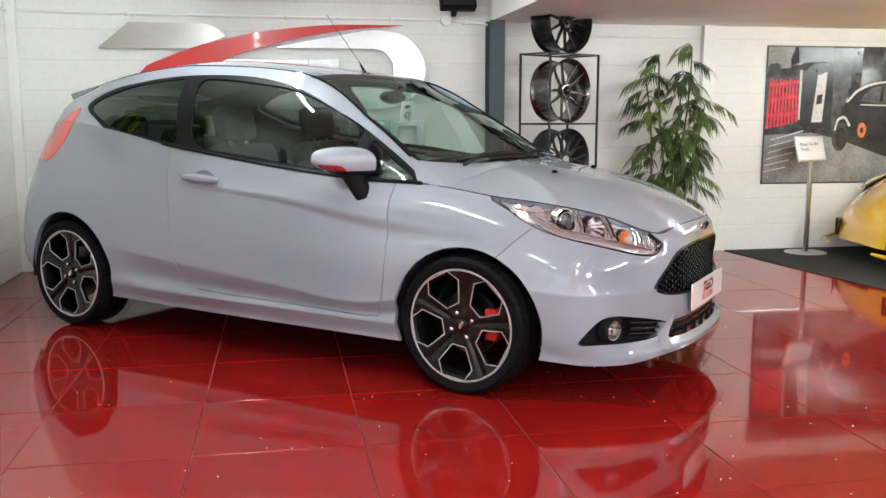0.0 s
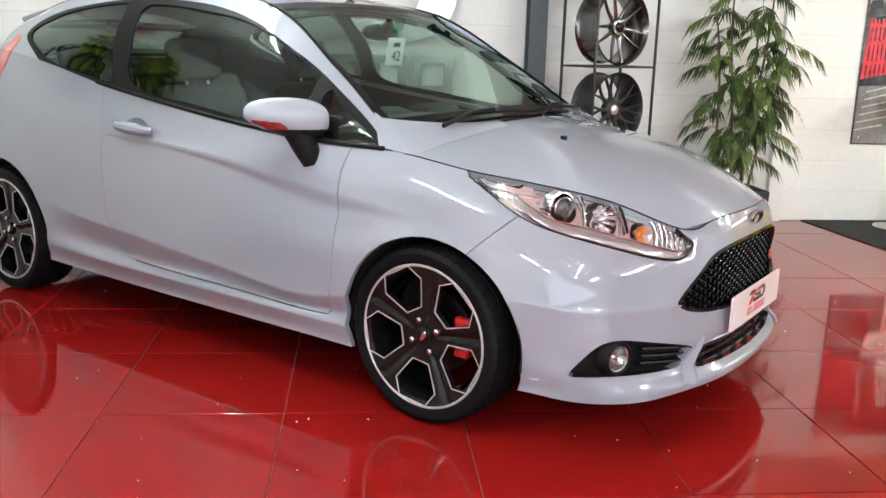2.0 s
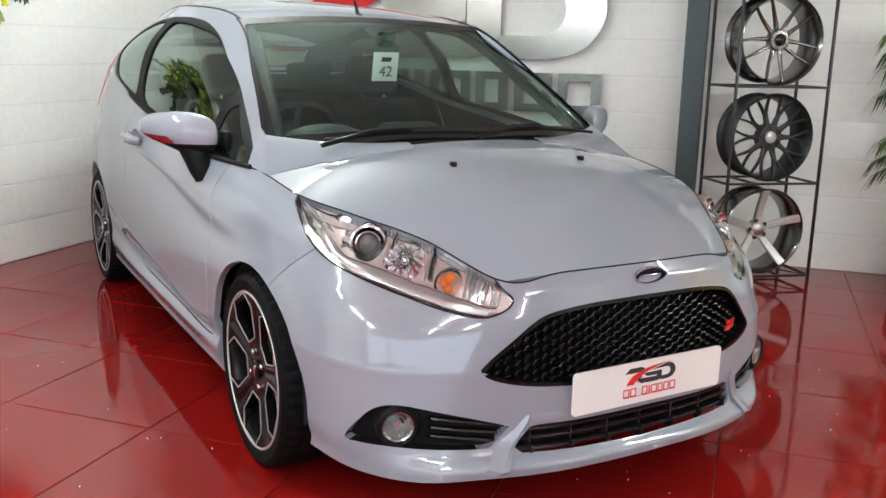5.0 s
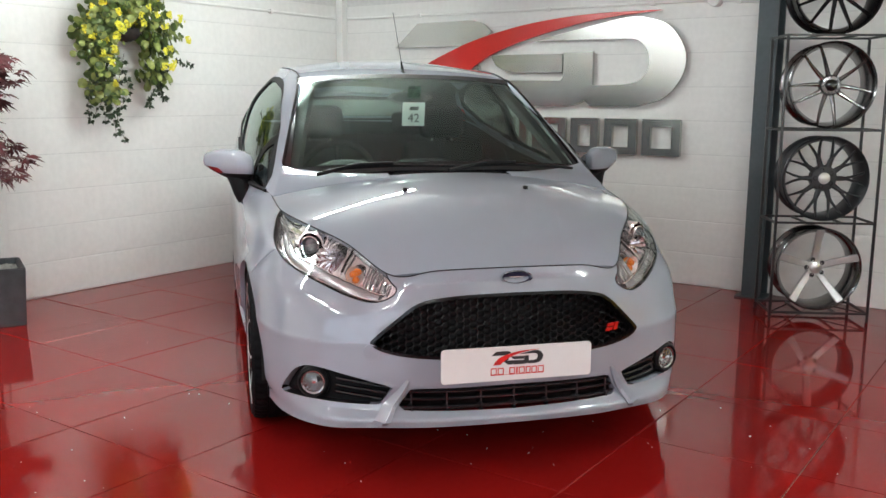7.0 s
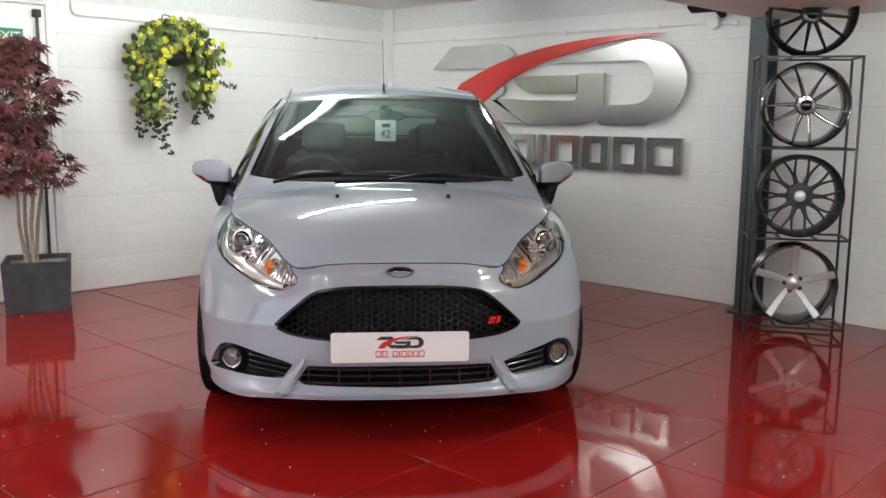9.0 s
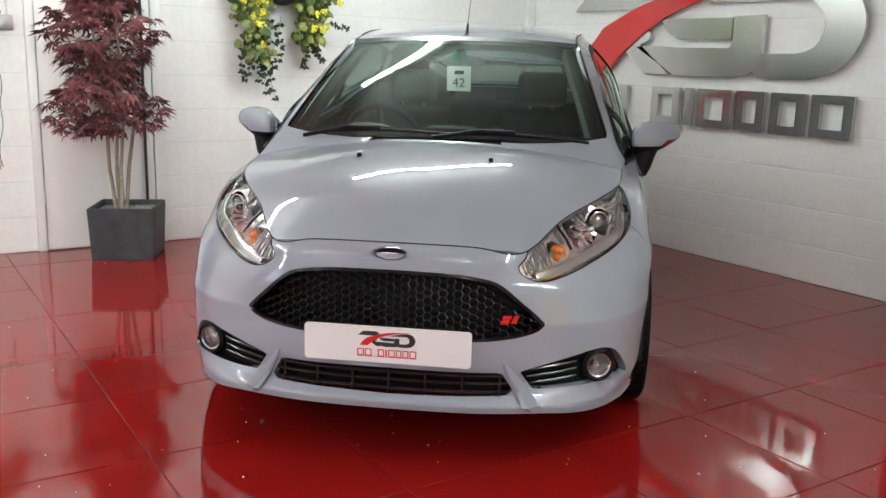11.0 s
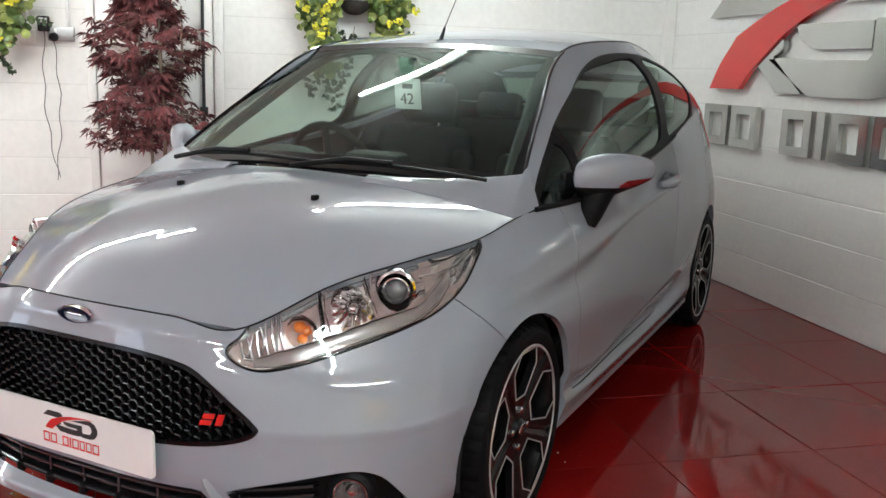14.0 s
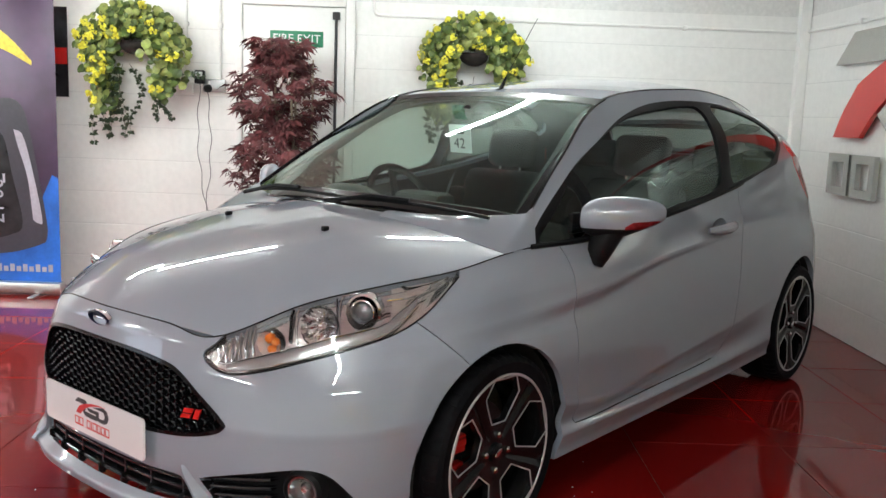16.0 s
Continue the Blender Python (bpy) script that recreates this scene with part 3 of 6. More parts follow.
# the swage that falls from the door handle to the front wing: over its edge, the edge, the foot of the facet below it, and under the foot
SWAGE = [0, 0, 0, 0, 0, 0, .35, 1, .55, .05, 0, 0, 0, 0, 0]
SWAGE_AT = {5: (.58, .50, .38, .30), 6: (.62, .53, .25, .17), 7: (.82, .74, .40, .31), 8: (.985, .925, .80, .72), 9: (.95, .90, .84, .78)}
LINE_OVER, LINE_EDGE, LINE_HOLLOW, LINE_UNDER = [], [], [], []
LINE_CREASE_LOW, LINE_CREASE_HIGH = [], []
LINE_LIP_TOP = [(a[0] + (.003 if n < 6 else 0), a[1], a[2] + (.024 if n < 6 else .012)) for n, a in enumerate(LINE_LIP)]
LINE_LEDGE = [tuple(a[i] * .25 + b[i] * .75 for i in range(3)) for a, b in zip(LINE_LIP_TOP, LINE_SILL)]
for n, (a, b, k) in enumerate(zip(LINE_WAIST, LINE_SHOULDER, SWAGE)):
    for lst, u, out in zip((LINE_OVER, LINE_EDGE, LINE_HOLLOW, LINE_UNDER), SWAGE_AT.get(n, (.72, .62, .50, .40)), (.003, .004, -.009, -.009)):
        lst.append((a[0] + (b[0] - a[0]) * u, a[1] + (b[1] - a[1]) * u + out * k, a[2] + (b[2] - a[2]) * u))
for n, (t, f, w) in enumerate(zip(LINE_TUCK, LINE_FLANK, LINE_WAIST)):
    LINE_CREASE_LOW.append(tuple(t[i] + (f[i] - t[i]) * .80 for i in range(3)))
    LINE_CREASE_HIGH.append(tuple(f[i] + (w[i] - f[i]) * .09 for i in range(3)))


def mirror_line(line):
    return [(x, -y, z) for x, y, z in line[:0:-1]] + list(line)


def loft(lines, step_u, step_v):
    """A sheet through the feature lines: step_u parts between stations, step_v parts between lines."""
    nu, nv = (len(lines[0]) - 1) * step_u + 1, (len(lines) - 1) * step_v + 1
    along = [[spline(line, k / step_u) for k in range(nu)] for line in lines]
    columns = []
    for k in range(nu):
        p = [np.array(a[k], float) for a in along]
        d = [max(float(np.linalg.norm(q - o)), 1e-6) for o, q in zip(p, p[1:])]
        way = [(p[1] - p[0]) / d[0]]
        for i in range(1, len(p) - 1):
            way.append(((p[i] - p[i - 1]) / d[i - 1] * d[i] + (p[i + 1] - p[i]) / d[i] * d[i - 1]) / (d[i - 1] + d[i]))
        way.append((p[-1] - p[-2]) / d[-1])
        col = []
        for j in range(nv):
            i = min(j // step_v, len(p) - 2)
            t = j / step_v - i
            col.append(tuple((2 * t ** 3 - 3 * t * t + 1) * p[i] + (t ** 3 - 2 * t * t + t) * d[i] * way[i] + (3 * t * t - 2 * t ** 3) * p[i + 1] + (t ** 3 - t * t) * d[i] * way[i + 1]))
        columns.append(col)
    return grid([[c[j] for c in columns] for j in range(nv)])


def side_view(v):
    return v[0], v[2]


def front_view(v):
    return abs(v[1]), v[2]


def corner_view(v):
    return (v[0] - abs(v[1])) * 0.7071, v[2]


SKIN = (LINE_LIP, LINE_LIP_TOP, LINE_LEDGE, LINE_SILL, LINE_TUCK, LINE_CREASE_LOW, LINE_FLANK, LINE_CREASE_HIGH, LINE_WAIST, LINE_UNDER, LINE_HOLLOW, LINE_EDGE, LINE_OVER, LINE_SHOULDER, LINE_BELT)
skirt = loft([mirror_line(a) for a in SKIN], 11, 5)
cabin = loft([LINE_BELT[6:], LINE_GLASS, LINE_RAIL], 10, 10)


def crowned(edge, middle, u0, u1, nu, nv, pz, px, crease=0.0):
    """A sheet across the car between an edge line, its mirror image and a middle line."""
    rows = []
    for k in range(nu + 1):
        e, c = edge(u0 + (u1 - u0) * k / nu), middle(u0 + (u1 - u0) * k / nu)
        row = []
        for j in range(-nv, nv + 1):
            a = abs(j) / nv
            tent = (a / .46 if a < .46 else (1 - a) / .54) * math.sin(math.pi * k / nu) ** 0.7
            row.append((c[0] + (e[0] - c[0]) * a ** px, e[1] * j / nv, c[2] + (e[2] - c[2]) * a ** pz + crease * tent))
        rows.append(row)
    return grid(rows)


screen = crowned(lambda u: spline(LINE_RAIL[:3], u), lambda u: spline(LINE_ROOF[:3], u), 0, 2, 24, 20, 2.2, 2.0)
roof = crowned(lambda u: spline(LINE_RAIL, u), lambda u: spline(LINE_ROOF, u), 2, 6, 36, 16, 2.4, 2.0)
hood = crowned(lambda u: spline(LINE_BELT, u + 2), lambda u: spline(LINE_HOOD, u), 0, 4, 36, 50, 2.1, 2.0, 0.005)


def facing(sheet, way):
    """Turns all faces over if they look away from the given direction on the whole."""
    if (sheet.normals() @ np.array(way, float)).sum() < 0:
        sheet.f = [q[::-1] for q in sheet.f]
    return sheet


facing(roof, (0, 0, 1)), facing(screen, (1, 0, 1)), facing(hood, (0, 0, 1)), facing(cabin, (0, 1, 0))
left_half = skirt.split(lambda p: p[1])[1]
if (left_half.normals() @ np.array((0, 1.0, 0))).sum() < 0:
    skirt.f = [q[::-1] for q in skirt.f]

# wheel arches
ARCHES = ((1.262, 0.338), (-1.235, 0.350))
for ax, rad in ARCHES:
    skirt = skirt.split(lambda p: math.hypot(p[0] - ax, p[2] - 0.295) - rad)[1]


def carve(sheet, fn, gap=0.002):
    """Takes the piece within fn out of a sheet, with a gap all round. Returns the piece and the rest."""
    return sheet.split(lambda p: fn(p) + gap)[0], sheet.split(lambda p: fn(p) - gap)[1]


def one_side(sheet, side):
    return sheet.split(lambda p: -side * p[1])[0]


OUT_LAMP = rounded([(.421, .835), (.52, .845), (.70, .84), (.90, .79), (1.0, .745), (1.075, .672), (1.107, .647), (1.098, .620), (1.042, .598), (.95, .610),
                    (.827, .640), (.699, .672), (.605, .700), (.53, .740), (.472, .787)], 5)
OUT_FOG = rounded([(.692, .262), (.735, .318), (.785, .360), (.86, .372), (1.0, .349), (1.108, .322), (1.112, .312), (1.072, .262), (1.062, .257), (.95, .256), (.82, .257), (.73, .257)], 5)
OUT_GRILLE = rounded([(-.4, .633), (-.2, .633), (0, .632), (.18, .628), (.29, .614), (.345, .592), (.40, .545), (.466, .484), (.477, .463), (.445, .441), (.36, .424), (.2, .415), (0, .412), (-.2, .412), (-.4, .412)], 5)
OUT_LOWER = [(-.1, .322), (.352, .318), (.398, .243), (-.1, .236)]
OUT_DOOR = rounded([(.888, 1.1), (.890, .95), (.893, .72), (.884, .52), (.852, .33), (.80, .292), (.30, .296), (-.27, .308), (-.35, .35), (-.398, .51), (-.417, .68),
                    (-.43, .95), (-.435, 1.1), (.2, 1.25)], 6)
OUT_TAIL = rounded([(-1.489, .915), (-1.62, .96), (-1.60, 1.05), (-1.42, 1.10), (-1.33, 1.165), (-1.245, 1.212), (-1.226, 1.175), (-1.272, 1.055), (-1.377, .944)], 5)
OUT_DLO = rounded([(-1.178, 1.222), (-1.05, 1.306), (-.847, 1.342), (-.64, 1.364), (-.439, 1.372), (-.178, 1.366), (.045, 1.340), (.265, 1.283), (.449, 1.206),
                   (.621, 1.126), (.824, 1.012), (1.00, .898), (1.09, .82), (.8, .80), (.4, .83), (-.1, .92), (-.50, 1.010), (-.886, 1.076), (-1.045, 1.142)], 5)
OUT_DOOR_PANE = rounded([(-.275, 1.026), (-.33, 1.19), (-.384, 1.336), (-.366, 1.350), (-.2, 1.345), (-.04, 1.327), (.214, 1.289), (.446, 1.207), (.618, 1.126), (.656, 1.098),
                         (.662, 1.05), (.685, .94), (.68, .917), (.44, .935), (.1, .975)], 5)
OUT_QUARTER = rounded([(.708, 1.06), (.722, .98), (.735, .912), (.76, .903), (.90, .892), (.962, .893), (.955, .908), (.84, .982), (.725, 1.058)], 5)
OUT_REAR_PANE = rounded([(-1.135, 1.222), (-1.0, 1.288), (-.841, 1.326), (-.65, 1.347), (-.50, 1.356), (-.478, 1.346), (-.44, 1.19), (-.405, 1.04), (-.42, 1.032), (-.65, 1.062),
                         (-.88, 1.10), (-1.02, 1.155)], 5)

# -- front bumper, wings, doors and the rest of the shell --
lamp_piece, skirt = carve(skirt, inside(OUT_LAMP, corner_view), 0.0015)
tail_piece, skirt = carve(skirt.split(lambda p: p[0] + 1.0)[0], inside(OUT_TAIL, side_view), 0.001)[0], skirt
tail_fn = inside(OUT_TAIL, side_view)
skirt = skirt.split(lambda p: tail_fn(p) - 0.001 if p[0] < -1 else 1.0)[1]
bumper_piece, skirt = carve(skirt, lambda p: 1.385 + (p[2] - 0.575) * 1.0 - p[0] if p[0] > 0.6 else 1.0)
door_fn = inside(OUT_DOOR, side_view)
door_piece, skirt = carve(skirt, lambda p: door_fn(p) if p[0] > -0.8 else 1.0, 0.0016)
wing_piece, rest = skirt.split(lambda p: 0.5 - p[0])

grille_hole, bumper_piece = carve(bumper_piece, inside(OUT_GRILLE, front_view), 0.0)
lower_hole, bumper_piece = carve(bumper_piece, inside(OUT_LOWER, front_view), 0.0)
fog_hole, bumper_piece = carve(bumper_piece, inside(OUT_FOG, corner_view), 0.0)

link("bodyshell", rest.thick(0.025), M_PAINT, car)
bumper = link("front_bumper", bumper_piece.thick(0.03), M_PAINT, car)
panel = hood.thick(0.02)
ridge = Sheet(list(panel.v) + list(hood.v), [])     # parted along its two creases, so that they stay crisp
for q in hood.f:
    mid = sum(i % 101 for i in q) / len(q)
    ridge.f.append(tuple(q) if 27 < mid < 73 else tuple(i + len(panel.v) for i in q))
ridge.f += panel.f[len(hood.f):]
bonnet = link("bonnet", ridge, M_PAINT, car)
# dark line drawn along the bonnet's edge for the shade in its shut gap
gap_line = bmesh.new()
pipe(gap_line, [tuple(p) for p in (spline(mirror_line(LINE_BELT), 14 - 5.9 + 11.8 * k / 90) for k in range(91))], 0.0022, 6)
part("bonnet_seal", gap_line, M_SATIN_BLACK, bonnet)
for side in (1, -1):
    link("front_wing", one_side(wing_piece, side).thick(0.02), M_PAINT, car)

NOSE = np.array([p for p in loft([mirror_line(a) for a in SKIN], 11, 5).v if p[0] > 1.3])


def nose_x(y, z):
    """How far ahead the bumper's skin lies at a height and a distance from the middle."""
    d = ((NOSE[:, 1:] - (y, z)) ** 2).sum(1)
    k = np.argsort(d)[:4]
    w = 1 / (d[k] + 1e-6)
    return float((NOSE[k, 0] * w).sum() / w.sum())


# upper grille: a rim, a honeycomb behind it and the dark core
rim = grille_hole.split(lambda p: inside(OUT_GRILLE, front_view)(p) + 0.010)[1]
link("grille_rim", rim.moved(0.002).thick(0.035), M_GLOSS_BLACK, bumper, "gloss black grille rim")
comb = Sheet()
CW, CH = 0.047, 0.0245
for row in range(-1, 19):
    for col in range(-12, 13):
        cy, cz = (col + 0.5 * (row % 2)) * CW, 0.40 + row * CH / 2 * 1.02
        if abs(cy) > 0.5 or inside(OUT_GRILLE, front_view)((0, cy, cz)) > 0.03:
            continue
        ring = [(cy + sx * CW, cz + sz * CH) for sx, sz in ((.355, 0), (.20, .5), (-.20, .5), (-.355, 0), (-.20, -.5), (.20, -.5))]
        hole = [(cy + (a - cy) * 0.80, cz + (b - cz) * 0.76) for a, b in ring]
        base = nose_x(cy, cz) - 0.020
        s = Sheet([(base, a, b) for a, b in ring] + [(base + 0.002, a, b) for a, b in hole] + [(base - 0.016, a, b) for a, b in hole])
        for k in range(6):
            j = (k + 1) % 6
            s.f += [(k, j, 6 + j, 6 + k), (6 + k, 6 + j, 12 + j, 12 + k)]
        comb.add(s)
comb = facing(comb.split(lambda p: inside(OUT_GRILLE, front_view)(p) + 0.002)[0], (1, 0, 0))
link("grille_mesh", comb, M_MESH, bumper, "black honeycomb grille mesh", smooth=False)
part("radiator", box(1.84, -0.40, 0.38, 1.87, 0.40, 0.60, 0.004), M_RADIATOR, car, "grey radiator core", smooth=False)
# near-black boxes added behind the grilles, in place of the cavity's deep shade
part("grille_backing", box(1.915, -.43, .205, 1.93, .43, .335, .004), M_DARK, bumper)
part("crossmember", box(1.76, -0.44, 0.20, 1.80, 0.44, 0.62, 0.01), M_DARK, car)

# lower grille: three flat slats, and upright webs whose feet stand out over the splitter
for k in range(3):
    z = 0.250 + k * 0.027
    half = 0.410 - (z - 0.236) * 0.55
    blade = []
    for y in np.linspace(-half, half, 25):
        x = nose_x(y, z) - .007
        blade.append([(x - .036, y, z + .0015), (x - .004, y, z + .0045), (x, y, z + .002), (x, y, z - .004), (x - .005, y, z - .0065), (x - .036, y, z - .006)])
    link("grille_slat", facing(grid(blade), (0, 0, 1)), M_SLAT, bumper, "satin black lower grille slat", sharp=25)
for k in range(-3, 4):
    y = k * 0.116
    x = nose_x(y, 0.28)
    web = bmesh.new()
    box(x - 0.05, y - 0.0035, 0.232, x - 0.005, y + 0.0035, 0.318, bm=web)
    box(x - 0.012, y - 0.0035, 0.226, x + 0.010, y + 0.0035, 0.262, .002, web)
    part("grille_web", web, M_SLAT, bumper, smooth=False)

# fins each side of the lower grille, fog lamp pockets
fog_inner = fog_hole.moved(-0.034)
for side in (1, -1):
    fin = []
    for k in range(11):
        a = k / 10
        y, z = 0.360 + 0.085 * a ** 1.2, 0.346 - 0.150 * a
        x = nose_x(y, max(z, 0.19))
        h = 0.003 + 0.019 * a ** .8 * (1.0 if a < .85 else (1 - a) / .15)
        w = .004 + .007 * a
        fin.append([(x - 0.02, side * (y - 0.012), z - 0.006), (x + h - .002, side * (y - w), z), (x + h, side * (y - w + .002), z), (x + h, side * (y + w - .002), z + 0.001),
                    (x + h - .003, side * (y + w), z + 0.001), (x - 0.014, side * (y + 0.026 + .014 * a), z + 0.004)])
    f = facing(grid(fin), (1, 0, 0))
    link("bumper_fin", f, M_PAINT, bumper, sharp=30)
    pocket = one_side(fog_inner, side)
    wall = one_side(fog_hole, side).thick(0.034)
    wall.f = wall.f[len(one_side(fog_hole, side).f):]
    link("fog_pocket", pocket.add(wall), M_SATIN_BLACK, bumper, "satin black fog lamp pocket")
    cx, cy, cz = nose_x(0.655, .31) - 0.008, side * 0.655, 0.314
    m = pose(cx - .004, cy, cz, 0, 0, side * 20 - 90)
    fog = link("fog_lamp", turned([(0.0, -0.030), (0.010, -0.028), (0.022, -0.018), (0.031, -0.004), (0.036, 0.006), (0.041, 0.008), (0.043, 0.0), (0.043, -0.03)], 18), M_DARK_CHROME, car, "round fog lamp with a bright faceted bowl", smooth=False, m=m)
    link("bulb_shield", turned([(0, -.004), (.008, -.005), (.012, -.010), (.012, -.026)], 16), M_CHROME, fog)
    link("lamp_glass", turned([(0.0, 0.013), (0.02, 0.011), (0.037, 0.005)], 28), M_LENS, fog)
    link("lamp_ring", turned([(0.042, 0.009), (0.047, 0.014), (0.056, 0.004), (0.058, -0.03)], 32), M_SATIN_BLACK, fog)
    for k in range(3):
        blade = []
        for y in np.linspace(.418 + .012 * k, .585, 12):
            z = 0.272 + (2 - k) * 0.024 + .10 * (y - .418)
            x = nose_x(y, z) - .006 - .05 * max(y - .50, 0)
            blade.append([(x - .03, side * y, z + .002), (x - .003, side * y, z + .004), (x, side * y, z), (x - .004, side * y, z - .005), (x - .03, side * y, z - .005)])
        link("fog_slat", facing(grid(blade), (0, 0, 1)), M_SLAT, bumper, sharp=25)

# towing eye cover, maker's badge, model badge, dealer's plate
link("towing_cover", turned([(0.0, 0.0015), (0.026, 0.001), (0.028, -0.002)], 28), M_PAINT, bumper, m=pose(nose_x(-.475, .437) + 0.001, -.475, .437, 0, -6, -90 - 24))
bx = nose_x(0, .683) + 0.004
badge = link("maker_badge", turned([(0.0, 0.004), (0.8, 0.004), (0.9, 0.0035), (0.91, -0.01)], 36).mapped(lambda p: (p[0] * .052, p[1], p[2] * .021)), M_BADGE, bumper, "oval badge, dark blue face", m=pose(bx, 0, .683, -14, 0, -90) @ pose(0, 0, 0, 0, 0, 180))
link("badge_ring", turned([(0.9, 0.006), (0.95, 0.008), (1.0, 0.006), (1.04, -0.006)], 40).mapped(lambda p: (p[0] * .054, p[1], p[2] * .022)), M_CHROME, bumper, m=pose(bx, 0, .683, -14, 0, -90) @ pose(0, 0, 0, 0, 0, 180))
script = bmesh.new()
box(-.024, .0045, -.0018, .024, .0056, .0018, .0005, script)
part("badge_script", script, M_CHROME, bumper, m=pose(bx, 0, .683, -14, 0, 90) @ pose(0, 0, 0, 0, 0, 180))
st = bmesh.new()
for o, z0, z1, w in ((0.0, -.012, -.001, .027), (.002, .003, .014, .027), (.036, -.012, .014, .016)):
    vs = [st.verts.new((d, o + a + z * 0.35, z)) for d in (0.0, 0.006) for a, z in ((0, z0), (w, z0), (w, z1), (0, z1))]
    for q in ((0, 1, 2, 3), (7, 6, 5, 4), (0, 4, 5, 1), (1, 5, 6, 2), (2, 6, 7, 3), (3, 7, 4, 0)):
        st.faces.new([vs[i] for i in q])
bmesh.ops.recalc_face_normals(st, faces=st.faces[:])
part("model_badge", st, M_RED, bumper, "red slanted model badge", m=pose(nose_x(.36, .482) - 0.012, .345, .482, 0, 0, 22), smooth=False)

plate_x = 2.052


def round_box(w, h, r, n=5):
    """Outline of a rectangle about the origin with rounded corners."""
    return [(sx * (w - r) + r * math.cos(radians(a0 + 90 * k / n)), sz * (h - r) + r * math.sin(radians(a0 + 90 * k / n)))
            for sx, sz, a0 in ((1, 1, 0), (-1, 1, 90), (-1, -1, 180), (1, -1, 270)) for k in range(n + 1)]


FRONT = pose(0, 0, 0, 0, 0, 90)     # turns a plate that faces -y to face +x
plate = part("dealer_plate", slab(round_box(.2625, .058, .012), .006), M_PLATE, car, "white dealer plate with a red and black emblem", m=pose(plate_x + .006, 0, .398) @ FRONT, smooth=False)


def flat_marks(name, polys, mat, parent, m):
    """Printed marks: thin plates from outlines in y and z."""
    bm = bmesh.new()
    for poly in polys:
        vs = [bm.verts.new((0, a, b)) for a, b in poly]
        f = bm.faces.new(vs)
        got = bmesh.ops.extrude_face_region(bm, geom=[f])
        bmesh.ops.translate(bm, verts=[g for g in got["geom"] if isinstance(g, bmesh.types.BMVert)], vec=(0.0008, 0, 0))
    bmesh.ops.recalc_face_normals(bm, faces=bm.faces[:])
    return part(name, bm, mat, parent, m=m, smooth=False)


def quad(y0, z0, y1, z1, lean=0.0):
    return [(y0, z0), (y1, z0), (y1 + lean, z1), (y0 + lean, z1)]


# the dealer's emblem in small, and plain shapes in place of the trade name
for kind, outline, mat, label, proud in EMBLEM:
    ink = M_RED if mat == M_RED else M_INK
    small = [((x - .245) * .074 - .001, (z - 1.53) * .074 + .019) for x, z in outline]
    part("plate_swoosh" if mat == M_RED else "plate_mark", slab(small, .0006), ink, plate, smooth=False, m=pose(0, -.0008 + proud * .03, 0))
for outline, holes in sign_shapes(.0034):
    part("plate_shape", slab([((x - .2575) * .0775, (z - 1.004) * .098 - .026) for x, z in outline], .0005, [[((x - .2575) * .0775, (z - 1.004) * .098 - .026) for x, z in h] for h in holes]), M_RED, plate, smooth=False, m=pose(0, -.0007, 0))
part("plate_line", box(-.092, -.0007, -.0392, .092, -.0002, -.0380), M_RED, plate, smooth=False)

